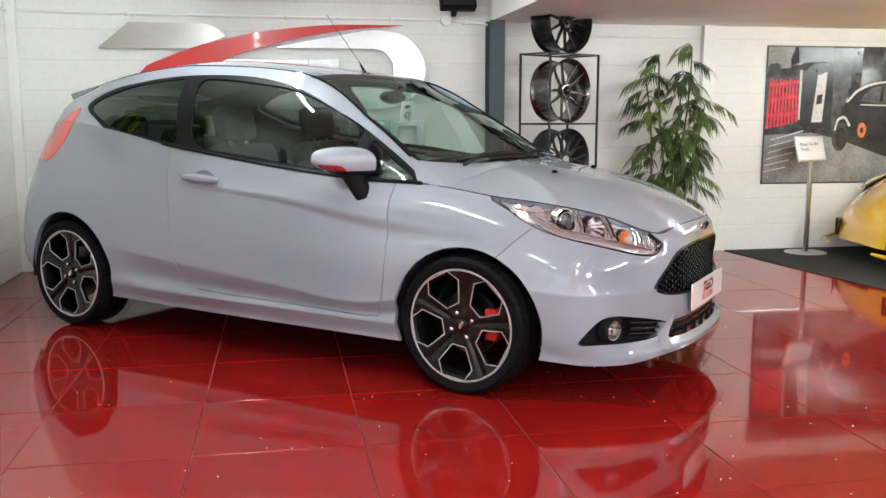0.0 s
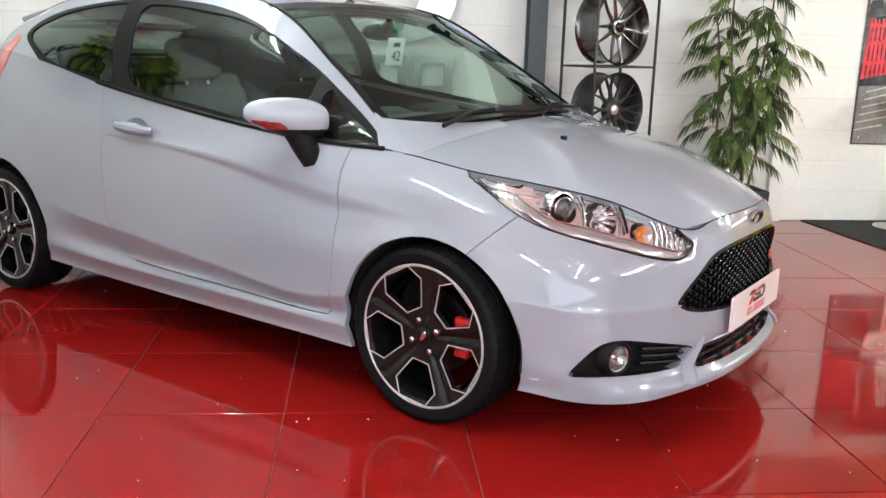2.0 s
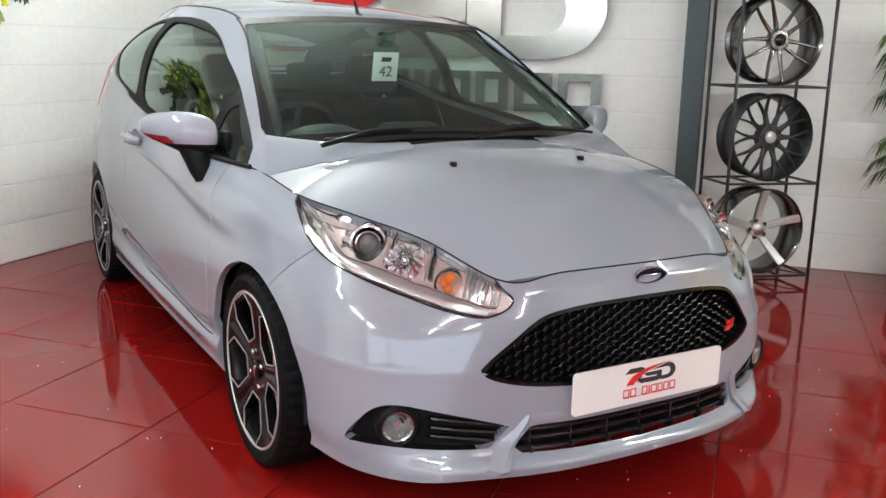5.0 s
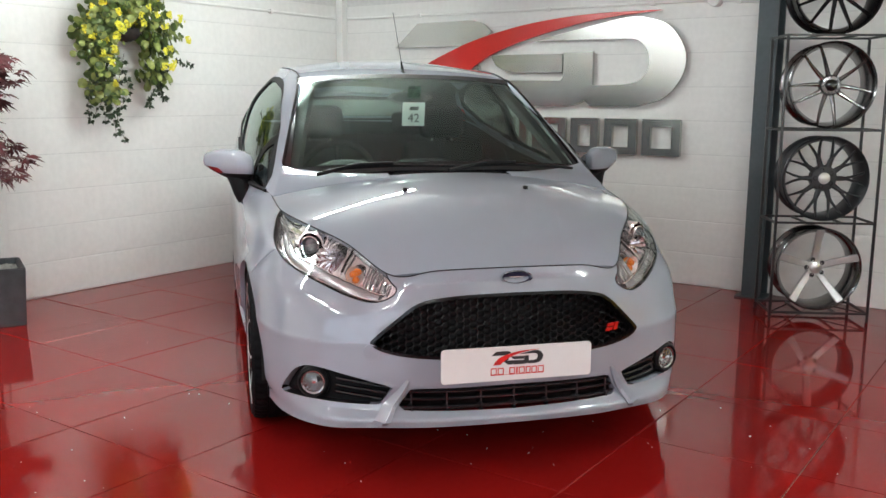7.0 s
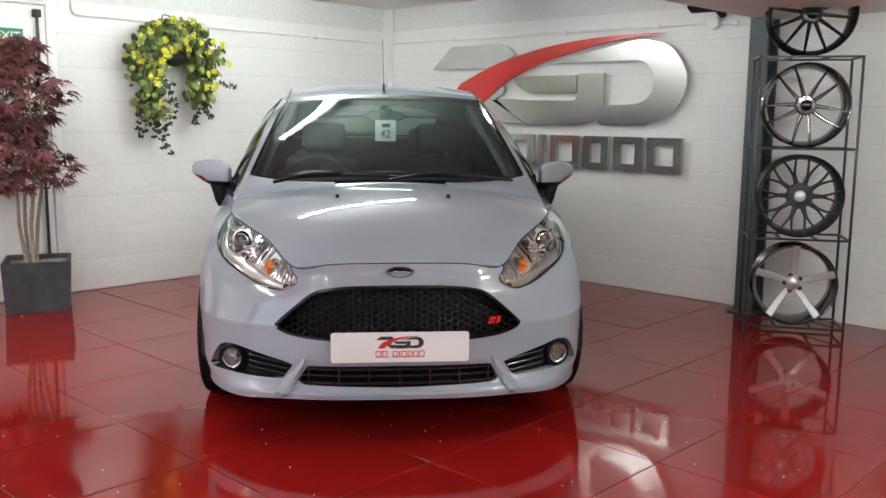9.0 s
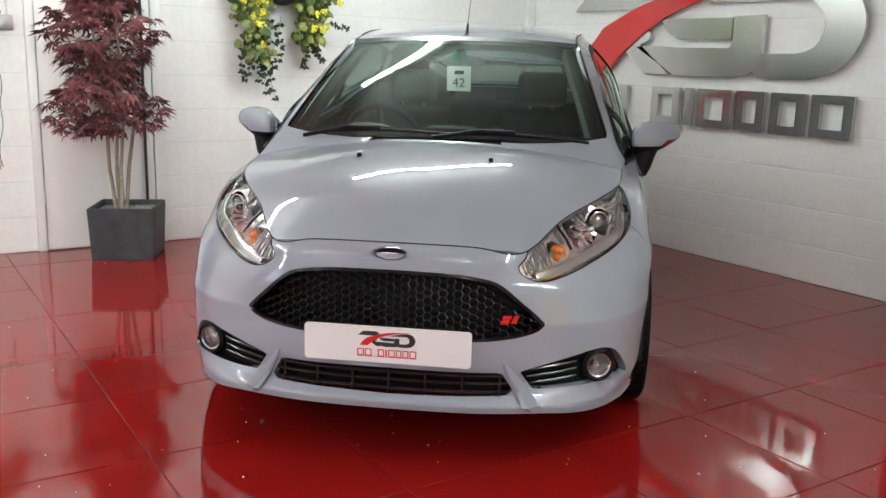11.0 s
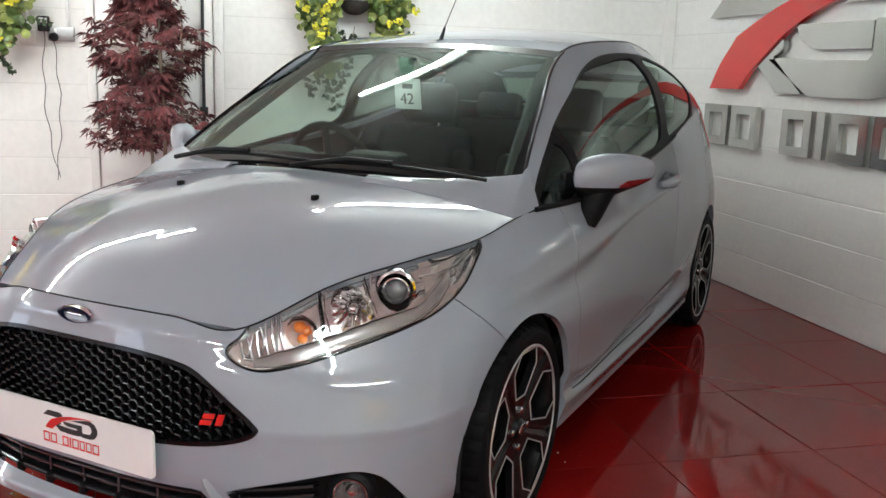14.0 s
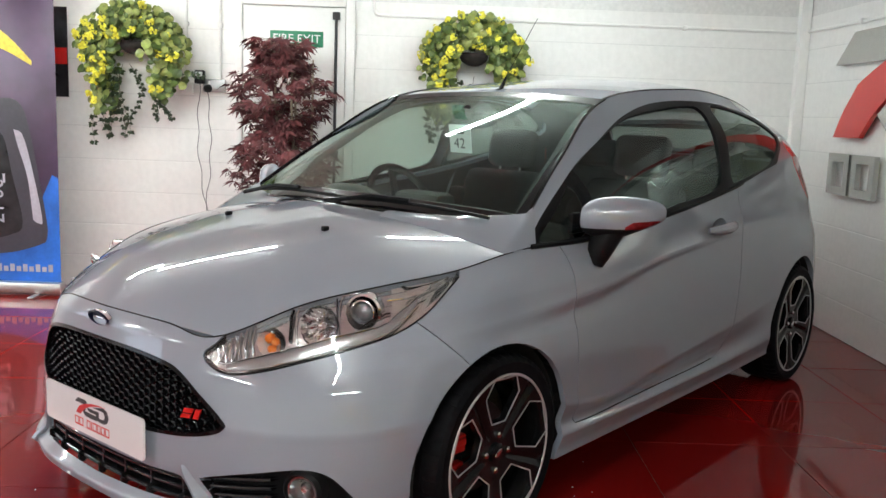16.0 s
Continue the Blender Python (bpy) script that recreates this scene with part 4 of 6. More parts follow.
# -- head lamps --
for side in (1, -1):
    piece = one_side(lamp_piece, side)
    fn = inside(OUT_LAMP, corner_view)
    shell, edge = piece.split(lambda p: fn(p) + 0.003)
    lens = link("head_lamp", piece.moved(0.0005), M_LENS, car, "clear swept head lamp with chrome reflectors")
    link("lamp_rim", edge.moved(-0.001).thick(0.03), M_GLOSS_BLACK, lens)
    wall = piece.moved(-0.002).thick(0.066)
    wall.f = wall.f[len(piece.f):]
    link("lamp_housing", piece.moved(-0.068).add(wall), M_DARK_CHROME, lens, "silvered lamp housing")
    skin = np.array(piece.v)
    flat = np.array([corner_view(p) for p in piece.v])

    def within(pp, zz, deep):
        """A place behind the lens, found on the lamp's own skin."""
        d = ((flat - (pp, zz)) ** 2).sum(1)
        k = np.argsort(d)[:6]
        w = 1 / (d[k] + 1e-5)
        v = (skin[k] * w[:, None]).sum(0) / w.sum()
        return v[0] - deep * 0.75, v[1] - side * deep * 0.55, v[2] - deep * 0.25

    low_edge = [(.44, .83), (.472, .787), (.53, .740), (.605, .700), (.699, .672), (.827, .640), (.95, .610), (1.042, .598), (1.11, .62)]
    top_edge = [(.421, .835), (.52, .845), (.70, .84), (.90, .79), (1.0, .745), (1.075, .672), (1.107, .647)]

    def height(pp, f):
        lo, hi = (np.interp(pp, [q[0] for q in e], [q[1] for q in e]) for e in (low_edge, top_edge))
        return lo + (hi - lo) * f

    turn_z = side * 26 - 90
    # bright bezel with three openings
    PROJ, BEAM, TURN = (.704, .750, .046), (.818, .714, .050), (.940, .674, .036)
    bezel = shell.moved(-.022)
    for pp, zz, rad in (PROJ, BEAM, TURN):
        bezel = bezel.split(lambda p: math.hypot(corner_view(p)[0] - pp + .005, (corner_view(p)[1] - zz + .005) * 1.05) - rad)[1]
    link("lamp_bezel", bezel.thick(.010), M_BEZEL, lens, "bright grey lamp bezel")
    # projector: collar, ring and dark lens
    cx, cy, cz = within(PROJ[0], PROJ[1], .014)
    m = pose(cx, cy, cz, 0, 0, turn_z)
    link("projector_collar", turned([(.032, -.040), (.036, -.016), (.043, -.004), (.049, -.006), (.050, -.04)], 40), M_CHROME, lens, m=m)
    link("projector_ring", turned([(.026, -.020), (.028, .000), (.031, .006), (.034, .004), (.035, -.020)], 40), M_CHROME, lens, "bright chrome ring", m=m)
    link("projector_lens", turned([(0, .008), (.010, .007), (.019, .002), (.0255, -.008), (.027, -.020)], 32), M_PROJECTOR, lens, "dark projector lens", m=m)
    # main beam: a fluted bowl with a bulb shield
    cx, cy, cz = within(BEAM[0], BEAM[1], .018)
    m = pose(cx, cy, cz, 0, 0, turn_z)
    flute = turned([(.006, -.044), (.014, -.038), (.028, -.023), (.040, -.008), (.050, .004)], 28)
    flute.v = [(x * (1 + .06 * (i % 2)), y - .004 * (i % 2), z * (1 + .06 * (i % 2))) for i, (x, y, z) in enumerate(flute.v)]
    link("beam_bowl", flute, M_CHROME, lens, "fluted chrome reflector bowl", smooth=False, m=m)
    link("bulb_shield", turned([(0, -.006), (.006, -.007), (.011, -.014), (.012, -.036)], 20), M_CHROME, lens, m=m)
    # indicator chamber with amber bulbs
    cx, cy, cz = within(TURN[0], TURN[1], .014)
    m = pose(cx, cy, cz, 0, 0, turn_z)
    link("indicator_bowl", turned([(.0, -.034), (.012, -.030), (.022, -.018), (.034, .002)], 12), M_CHROME_BOWL, lens, smooth=False, m=m)
    for dx, dz, rad in ((.004, .012, .95), (-.012, .004, .8), (-.002, -.016, .85)):
        link("indicator_bulb", turned([(0.0, .014), (.008, .012), (.014, .004), (.015, -.006), (.010, -.02)], 9).mapped(lambda p: (p[0] * rad, p[1] * rad, p[2] * rad)), M_ORANGE, lens, "amber indicator bulb", smooth=False, m=m @ pose(dx * side, -.012, dz))
    div = bmesh.new()
    pipe(div, [within(.888, height(.888, f), .010) for f in (.34, .5, .66, .82)], .0045, 6)
    part("lamp_divider", div, M_GLOSS_BLACK, lens)
    # fluted corner reflector
    for k in range(9):
        rib = bmesh.new()
        pp = .985 + k * .011
        pipe(rib, [within(pp, height(pp, f), .012) for f in (.24, .5, .76)], .0032, 5)
        part("lamp_rib", rib, M_LIGHT_BAR, lens, smooth=False)
    # grey light bar under the bowls, between two bright edges
    rows = [[within(pp, height(pp, f + .25 * max(.64 - pp, 0) / .1), d) for pp in np.linspace(.55, 1.05, 26)] for f, d in ((.05, .010), (.12, .006), (.20, .008), (.24, .014))]
    link("light_bar", facing(grid(rows), (1, 0, 0)), M_LIGHT_BAR, lens, "grey light bar")
    for f in (.035, .235):
        strip = bmesh.new()
        pipe(strip, [within(pp, height(pp, f + .25 * max(.64 - pp, 0) / .1), .008) for pp in np.linspace(.55, 1.075, 20)], 0.0032, 6)
        part("light_strip", strip, M_CHROME, lens)
    # dark seams and bright edges that part the reflectors
    for mat, r, deep, run in ((M_GLOSS_BLACK, .0030, .019, [(.465, .62), (.56, .66), (.62, .80), (.70, .93), (.80, .94), (.90, .90)]), (M_CHROME, .0026, .012, [(.47, .50), (.56, .50), (.635, .56)]),
                              (M_GLOSS_BLACK, .0024, .018, [(.48, .34), (.57, .34), (.64, .36), (.70, .30)]), (M_CHROME, .0030, .010, [(.752, .22), (.765, .5), (.750, .80), (.70, .90)]),
                              (M_GLOSS_BLACK, .0022, .016, [(.772, .26), (.768, .5), (.775, .78)]), (M_CHROME, .0024, .010, [(.872, .30), (.878, .6), (.868, .84)])):
        seam = bmesh.new()
        pipe(seam, [within(*(lambda q: (q[0], height(q[0], q[1])))(spline(run, u)), deep) for u in np.linspace(0, len(run) - 1, 4 * len(run))], r, 6)
        part("lamp_seam", seam, mat, lens)
    # bright blades in the swept tail
    for f0, f1 in ((.16, .40), (.42, .62), (.64, .90)):
        rows = [[within(pp, height(pp, f0 + (f1 - f0) * g), .008 + .022 * (1 - g)) for pp in np.linspace(.46, .625, 10)] for g in (0, .5, 1)]
        link("tail_blade", facing(grid(rows), (.5, side, .5)).thick(.004), M_BEZEL, lens, smooth=False)

# -- cabin: black window band, panes, pillars --
dlo_fn = inside(OUT_DLO, side_view)
band, pillars = cabin.split(lambda p: dlo_fn(p) if p[0] < 1.2 else 1.0)
tail_upper, pillars = pillars.split(lambda p: tail_fn(p) if p[0] < -1 else 1.0)
hatch_glass, pillars = pillars.split(lambda p: max(p[0] + 1.40, abs(p[1]) - .46, 1.132 - p[2], p[2] - 1.272))
panes = []
for outline in (OUT_DOOR_PANE, OUT_QUARTER, OUT_REAR_PANE):
    fn = inside(outline, side_view)
    pane, band = band.split(fn)
    panes.append(pane)
door_half, fixed_band = band.split(lambda p: max(p[0] - 0.69, -0.385 - 0.28 * (p[2] - 1.02) - p[0]))
for side in (1, -1):
    def on(sheet):
        return sheet if side > 0 else sheet.mirrored()

    door = link("door", one_side(door_piece, side).thick(0.022), M_PAINT, car, "long pale grey front door, shut")
    link("window_frame", on(door_half).moved(0.001).thick(0.012), M_SATIN_BLACK, door, "satin black window frame")
    link("window_pane", on(panes[0]).moved(-0.006), M_SIDE_GLASS, door, "clear door window").visible_shadow = False
    link("pillar_skin", on(pillars).thick(0.02), M_PAINT, car)
    rear_band, fore_band = fixed_band.split(lambda p: p[0] - 0.2)
    band_ob = link("window_band", on(rear_band).thick(0.012), M_SATIN_BLACK, car, "satin black window surround")
    fore_ob = link("quarter_band", on(fore_band).thick(0.012), M_SATIN_BLACK, car, "satin black quarter window surround")
    link("quarter_pane", on(panes[1]).moved(-0.004), M_SIDE_GLASS, fore_ob).visible_shadow = False
    link("rear_pane", on(panes[2]).moved(-0.004), M_TINT, band_ob, "smoked rear side window").visible_shadow = False
    inner = one_side(rest, side).add(one_side(tail_piece, side)).split(lambda p: max(p[0] + .45, .5 - p[2]))[0]
    link("rear_side_trim", inner.moved(-.06), M_TRIM, car)
    upper_trim = on(pillars).add(on(tail_upper)).split(lambda p: p[0] + .9)[0]
    link("rear_pillar_trim", upper_trim.moved(-.035), M_TRIM, car)
    link("hatch_pane", on(hatch_glass).moved(-.003), M_TINT, car, "rear screen glass").visible_shadow = False
    tail = link("tail_lamp", one_side(tail_piece, side).add(on(tail_upper)).moved(0.002).thick(0.012), M_TAIL, car, "red swept tail lamp")
    # belt weatherstrip
    strip = bmesh.new()
    pts = []
    for k in range(30):
        p = spline(LINE_BELT, 6.15 + k * 0.105)
        pts.append((p[0], side * (p[1] + 0.003), p[2] + 0.004))
    pipe(strip, pts, 0.009, 6)
    part("weatherstrip", strip, M_SATIN_BLACK, door)
    # handle
    hb = bmesh.new()
    pts, radii = [], []
    for k in range(17):
        a = k / 16
        pts.append((-0.305 + 0.228 * a, side * (0.858 + 0.030 * math.sin(math.pi * a) ** 0.6), 0.872 - 0.012 * a))
        radii.append(0.009 + 0.014 * math.sin(math.pi * min(max(a * .96 + .02, 0), 1)) ** 0.5)
    pipe(hb, pts, 0.012, 10, radii)
    handle = part("door_handle", hb, M_PAINT, door, "body-coloured pull handle")
    cup = turned([(0.0, -0.010), (0.5, -0.008), (0.9, -0.001), (1.0, 0.001)], 28).mapped(lambda p: (p[0] * .070, p[1] * 1.4, p[2] * .040))
    link("handle_cup", cup, M_PAINT, door, m=pose(-0.165, side * 0.8585, .866, 0, 0, 0 if side > 0 else 180))
    # door mirror: cap, lamp, base and foot
    cap = []
    for k in range(15):
        a = math.pi * k / 14
        row = []
        for j in range(24):
            b = 2 * math.pi * j / 24
            yy = -math.cos(a)
            rr = math.sin(a) ** 0.55
            xx, zz = (rr * math.copysign(abs(w) ** .75, w) for w in (math.cos(b), math.sin(b)))
            grow = 1.0 - 0.18 * yy
            row.append((0.685 + 0.073 * (xx if xx > 0 else xx * 0.55) * grow - 0.070 * yy, side * (0.893 + 0.108 * yy), 0.970 + 0.066 * zz * grow * (1.0 if zz > 0 else 1 - .38 * max(yy, 0)) + 0.010 * yy))
        cap.append(row)
    shell = facing(grid(cap, True), (1, side * .3, .3))
    centre = np.array(shell.v).mean(0)
    if ((np.array(shell.v) - centre) * shell.normals()).sum() < 0:
        shell.f = [q[::-1] for q in shell.f]
    upper, lower = shell.split(lambda p: (0.932 - p[2]))
    lamp_m, upper = upper.split(lambda p: max(p[2] - 0.957 - 0.12 * (side * p[1] - .95), 0.918 - side * p[1], 0.632 - p[0]))
    mirror = link("door_mirror", upper, M_PAINT, door, "body-coloured mirror cap")
    link("mirror_base", lower, M_SATIN_BLACK, door)
    link("mirror_lamp", lamp_m.moved(0.001), M_MIRROR_LAMP, door, "red and clear mirror lamp")
    glassy = turned([(0.0, 0), (1.0, 0), (1.0, 0.004)], 24).mapped(lambda p: (p[0] * .09, p[1], p[2] * .042))
    link("mirror_glass", glassy, M_CHROME, door, m=pose(.636, side * .895, .966, 0, 0, 90))
    arm = bmesh.new()
    pipe(arm, [(.705, side * .855, .935), (.722, side * .842, .89), (.742, side * .832, .845), (.750, side * .826, .808)], 0.03, 12, [.052, .047, .042, .030])
    part("mirror_arm", arm, M_SATIN_BLACK, door)
    part("mirror_sail", box(.70, side * .755 - .012, .905, .80, side * .755 + .012, .975, 0.01), M_SATIN_BLACK, door)

# -- roof, screen, spoiler, aerial --
roof_ob = link("roof", roof.thick(0.02), M_PAINT, car)


def across(p):
    """Distance from the screen's rim, roughly, in metres."""
    u = min(max((1.14 - p[0] + 0.12 * p[1] ** 2) / 0.89, 0), 1)
    half = 0.692 - 0.154 * u
    low = (p[2] - 0.955) + 0.045 * (abs(p[1]) / 0.7) ** 2 * 0.8
    return min((half - abs(p[1])) * 4, low * 0.62 + 0.002, (1.380 - p[2] - 0.03 * (abs(p[1]) / .56) ** 2.2) * 1.4)


clear, frit = screen.split(lambda p: 0.028 - across(p))
scr = link("windscreen", clear, M_GLASS, car, "clear green-tinted windscreen")
scr.visible_shadow = False
link("screen_border", frit.moved(0.0005).thick(0.006), M_GLOSS_BLACK, scr, "black printed screen border")
for side in (1, -1):
    trim = bmesh.new()
    pts = [spline(LINE_RAIL, k / 10) for k in range(21)]
    pipe(trim, [(p[0], side * (p[1] + .002), p[2] + .001) for p in pts], 0.006, 6)
    part("screen_trim", trim, M_GLOSS_BLACK, scr)
    chan = bmesh.new()
    pts = [spline(LINE_RAIL, 2 + k / 10) for k in range(40)]
    pipe(chan, [(p[0], side * (p[1] - .006), p[2] + .0015) for p in pts], 0.0045, 6)
    part("roof_channel", chan, M_SATIN_BLACK, roof_ob)
spo = []
for k in range(9):
    a = k / 8
    row = []
    for j in range(-12, 13):
        b = j / 12
        x = -1.36 - 0.30 * a + 0.05 * b * b * a
        row.append((x, 0.485 * b * (1 - 0.02 * a), 1.380 - 0.044 * a - 0.052 * abs(b) ** 2.2 + 0.008))
    spo.append(row)
top = facing(grid(spo), (0, 0, 1))
under = top.mapped(lambda p: (p[0] + 0.01, p[1] * .98, p[2] - 0.012 - 0.030 * max(0.0, (-1.36 - p[0]) / .24)), True)
rim = Sheet()
n = 25
for row_a in ((8 * n, 9 * n),):
    for i in range(row_a[0], row_a[1] - 1):
        rim.add(Sheet([top.v[i], top.v[i + 1], under.v[i + 1], under.v[i]], [(0, 1, 2, 3)]))
for j in (0, n - 1):
    for k in range(8):
        i0, i1 = k * n + j, (k + 1) * n + j
        rim.add(Sheet([top.v[i0], top.v[i1], under.v[i1], under.v[i0]], [(0, 1, 2, 3)]))
link("roof_spoiler", top.add(under).add(rim), M_PAINT, car, "body-coloured roof spoiler")
aerial = bmesh.new()
pipe(aerial, [(.205, 0, 1.380), (.19, 0, 1.392), (.165, 0, 1.43), (.155, 0, 1.448)], .01, 8, [.017, .010, .006, .004])
pipe(aerial, [(.155, 0, 1.448), (.03, 0, 1.60), (-.06, 0, 1.71)], .0016, 6)
part("aerial", aerial, M_SATIN_BLACK, car)

# painted corners where the bonnet runs up into the screen pillars
def on_screen(u, y):
    e, c = spline(LINE_RAIL, u), spline(LINE_ROOF, u)
    a = min(abs(y) / e[1], 1.0)
    return c[0] + (e[0] - c[0]) * a ** 2.0, y, c[2] + (e[2] - c[2]) * a ** 2.2


rear_edge = [hood.v[34 * 101 + k] for k in range(101)]
for side in (1, -1):
    rows = []
    for k in range(28):
        t = min(k / 24, 1.0)
        y = min(.26 + .436 * t, spline(LINE_RAIL, 0.26 * t ** 2.4)[1])
        foot = min(rear_edge, key=lambda p: abs(p[1] - side * (.26 + .470 * t)))
        top_p = np.array(on_screen(0.26 * t ** 2.4, side * y)) + np.array((.004, 0, .006))
        foot = np.array(foot) + np.array((0, 0, .0012))
        if k > 24:
            foot, top_p = foot + (np.array((.985, side * .752, .886)) - foot) * (k - 24) / 3, top_p + np.array((-.02, side * .004, .012)) * (k - 24) / 3
        rows.append([tuple(foot + (top_p - foot) * j / 8 + np.array((0, 0, .006 * math.sin(math.pi * j / 8)))) for j in range(9)])
    link("cowl_corner", facing(grid(rows), (.5, 0, 1)).thick(.006), M_PAINT, car)

# scuttle, wipers, washer jets
scut = []
for k in range(4):
    a = k / 3
    scut.append([(1.165 - 0.06 * a - 0.14 * (j / 14) ** 2, .72 * j / 14, .944 - .018 * math.sin(math.pi * a) - 0.04 * (abs(j) / 14) ** 2.2 + 0.012 * a) for j in range(-9, 10)])
link("scuttle_panel", facing(grid(scut), (0, 0, 1)).thick(0.02), M_SATIN_BLACK, car)
for y0, y1, zz in ((-.52, .06, 0), (.02, .60, 0)):
    wip = bmesh.new()
    pts = []
    for k in range(9):
        y = y0 + (y1 - y0) * k / 8
        u = spline(LINE_ROOF, 0.06 + 0.05 * math.sin(math.pi * k / 8) * .6)
        pts.append((u[0] - 0.13 * (abs(y) / .7) ** 2 + 0.012, y, u[2] - 0.03 * (abs(y) / .7) ** 2.2 + 0.011))
    pipe(wip, pts, 0.006, 6)
    pipe(wip, [(pts[0][0] + .05, y0 - .03, pts[0][2] - .012), (pts[2][0] + .02, pts[2][1], pts[2][2] + .014), (pts[4][0] + .003, pts[4][1], pts[4][2] + .010)], 0.0085, 6)
    part("wiper", wip, M_SATIN_BLACK, car)
for side in (1, -1):
    part("washer_jet", box(1.395, side * .245 - .008, .905, 1.418, side * .245 + .008, .9225, 0.004), M_SATIN_BLACK, car)

# -- underside, arch liners --
part("underbody", box(-1.75, -.60, .17, 1.80, .60, .215, 0.02), M_DARK, car)
for side in (1, -1):
    part("sill_core", box(-.86, side * .72 - .11, .20, .90, side * .72 + .11, .30, 0.02), M_DARK, car)
for ax, rad in ARCHES:
    for side in (1, -1):
        rows = []
        for k in range(25):
            a = math.pi * (-0.04 + 1.08 * k / 24)
            c, s = math.cos(a) * (rad + .004), math.sin(a) * (rad + .004)
            rows.append([(ax + c, side * y, .295 + s) for y in (.40, .60, .815)])
        liner = grid(rows)
        k = len(liner.v)
        ring = list(range(0, 75, 3))
        liner.v.append((ax, side * .40, .295))
        liner.f += [(ring[i], ring[i + 1], k) for i in range(24)]
        link("arch_liner", liner, M_DARK, car)

# -- wheels --
HOLE = [(-13, .972), (-24.5, .80), (-19, .405), (19, .405), (24.5, .80), (13, .972)]


def tread(p):
    """Cross grooves cut into the tyre's shoulders."""
    r, h = math.hypot(p[0], p[2]), abs(p[1] + .058)
    n = round((math.atan2(p[2], p[0]) / (2 * math.pi)) % 1 * 150)
    k = .985 if .045 < h < .097 and r > .284 and n % 3 == 0 else 1.0
    return p[0] * k, p[1], p[2] * k


def arm_wheel():
    """Front-left wheel, hub at the origin, outer face at +y."""
    w = link("wheel", turned([(.200, -.02), (.204, -.10), (.232, -.105), (.232, -.098), (.211, -.085), (.213, .0), (.220, .030), (.232, .036), (.235, .030), (.2225, .020)], 64), M_BLACK_ALLOY, car, "black alloy wheel with machined edges and a low tyre")
    R = .229
    holes = []
    for k in range(5):
        mid = 90 + 72 * k + 40
        holes.append([(R * r * math.cos(radians(mid - d)), R * r * math.sin(radians(mid - d))) for d, r in HOLE])
    rows = []
    for k in range(31):
        r, row = .026 + .2005 * k / 30, []
        for j in range(200):
            a = 2 * math.pi * j / 200
            off = (math.degrees(a) - (180 - (130 + 36)) + 36) % 72 - 36      # degrees from the middle of the nearest spoke
            lat = abs(r * math.sin(radians(off)))
            dip = .009 * max(0.0, 1 - lat / (.010 + .06 * max(r - .05, 0))) * min(max((r - .045) / .03, 0), 1)
            row.append((r * math.cos(a), .034 - .020 * (1 - (r / .22) ** 2) - dip, r * math.sin(a)))
        rows.append(row)
    face = facing(grid(rows, True), (0, 1, 0))
    for hole in holes:
        face = face.split(inside([(-x, z) for x, z in hole], lambda v: (v[0], v[2])))[1]
    wider = Matrix.Translation((0, .006, 0)) @ Matrix.Diagonal((1.05, 1, 1.05, 1))
    link("spokes", face.thick(.022), M_BLACK_ALLOY, w, sharp=20, m=wider)
    edge = bmesh.new()
    for hole in holes:
        cx, cz = sum(p[0] for p in hole) / 6, sum(p[1] for p in hole) / 6
        outer, inner = [], []
        for i in range(6):
            a, b, c = (np.array(hole[(i + d) % 6]) for d in (-1, 0, 1))
            n1, n2 = (np.array((-(q - p)[1], (q - p)[0])) / np.linalg.norm(q - p) for p, q in ((a, b), (b, c)))
            n = n1 + n2
            n = n / (n @ n1)
            sgn = 1 if ((b + n * .001 - (cx, cz)) ** 2).sum() > ((b - (cx, cz)) ** 2).sum() else -1
            for lst, off in ((outer, .0030 * sgn), (inner, -.0004 * sgn)):
                q = b + n * off
                r = math.hypot(*q)
                lst.append((-q[0], .0346 - (0.020 * (1 - (r / .22) ** 2)) + .0004, q[1]))
        vo, vi = [edge.verts.new(p) for p in outer], [edge.verts.new(p) for p in inner]
        for i in range(6):
            j = (i + 1) % 6
            edge.faces.new((vo[i], vo[j], vi[j], vi[i]))
    for f in edge.faces:
        f.normal_update()
        if f.normal.y < 0:
            f.normal_flip()
    bmesh.ops.solidify(edge, geom=edge.faces[:], thickness=0.002)
    part("machined_edge", edge, M_SILVER, w, "bright machined spoke edges", smooth=False, m=wider)
    link("machined_lip", turned([(.2225, .0350), (.2240, .0374), (.2290, .0374), (.2312, .034)], 80), M_SILVER, w, m=wider)
    tyre = [(.229, -.092), (.247, -.102), (.275, -.104), (.291, -.094), (.2975, -.075), (.298, 0), (.2975, .075), (.291, .094), (.275, .104), (.247, .102), (.234, .093), (.225, .078)]
    link("tyre", turned([(r, h - .058) for r, h in tyre][:5] + [(.2975, -.058 - .05), (.2935, -.058 - .049), (.2935, -.058 - .043), (.2978, -.058 - .042), (.298, -.058 - .004), (.294, -.058 - .003), (.294, -.058 + .003), (.298, -.058 + .004),
          (.2978, -.058 + .042), (.2935, -.058 + .043), (.2935, -.058 + .049), (.2975, -.058 + .05)] + [(r, h - .058) for r, h in tyre][6:], 150).mapped(tread), M_RUBBER, w, "low-profile black tyre")
    link("centre_cap", turned([(0, .032), (.022, .0315), (.029, .028), (.031, .0)], 28), M_GLOSS_BLACK, w)
    link("cap_badge", turned([(0, .0335), (.9, .0332), (1, .0315)], 24).mapped(lambda p: (p[0] * .019, p[1], p[2] * .008)), M_CHROME, w)
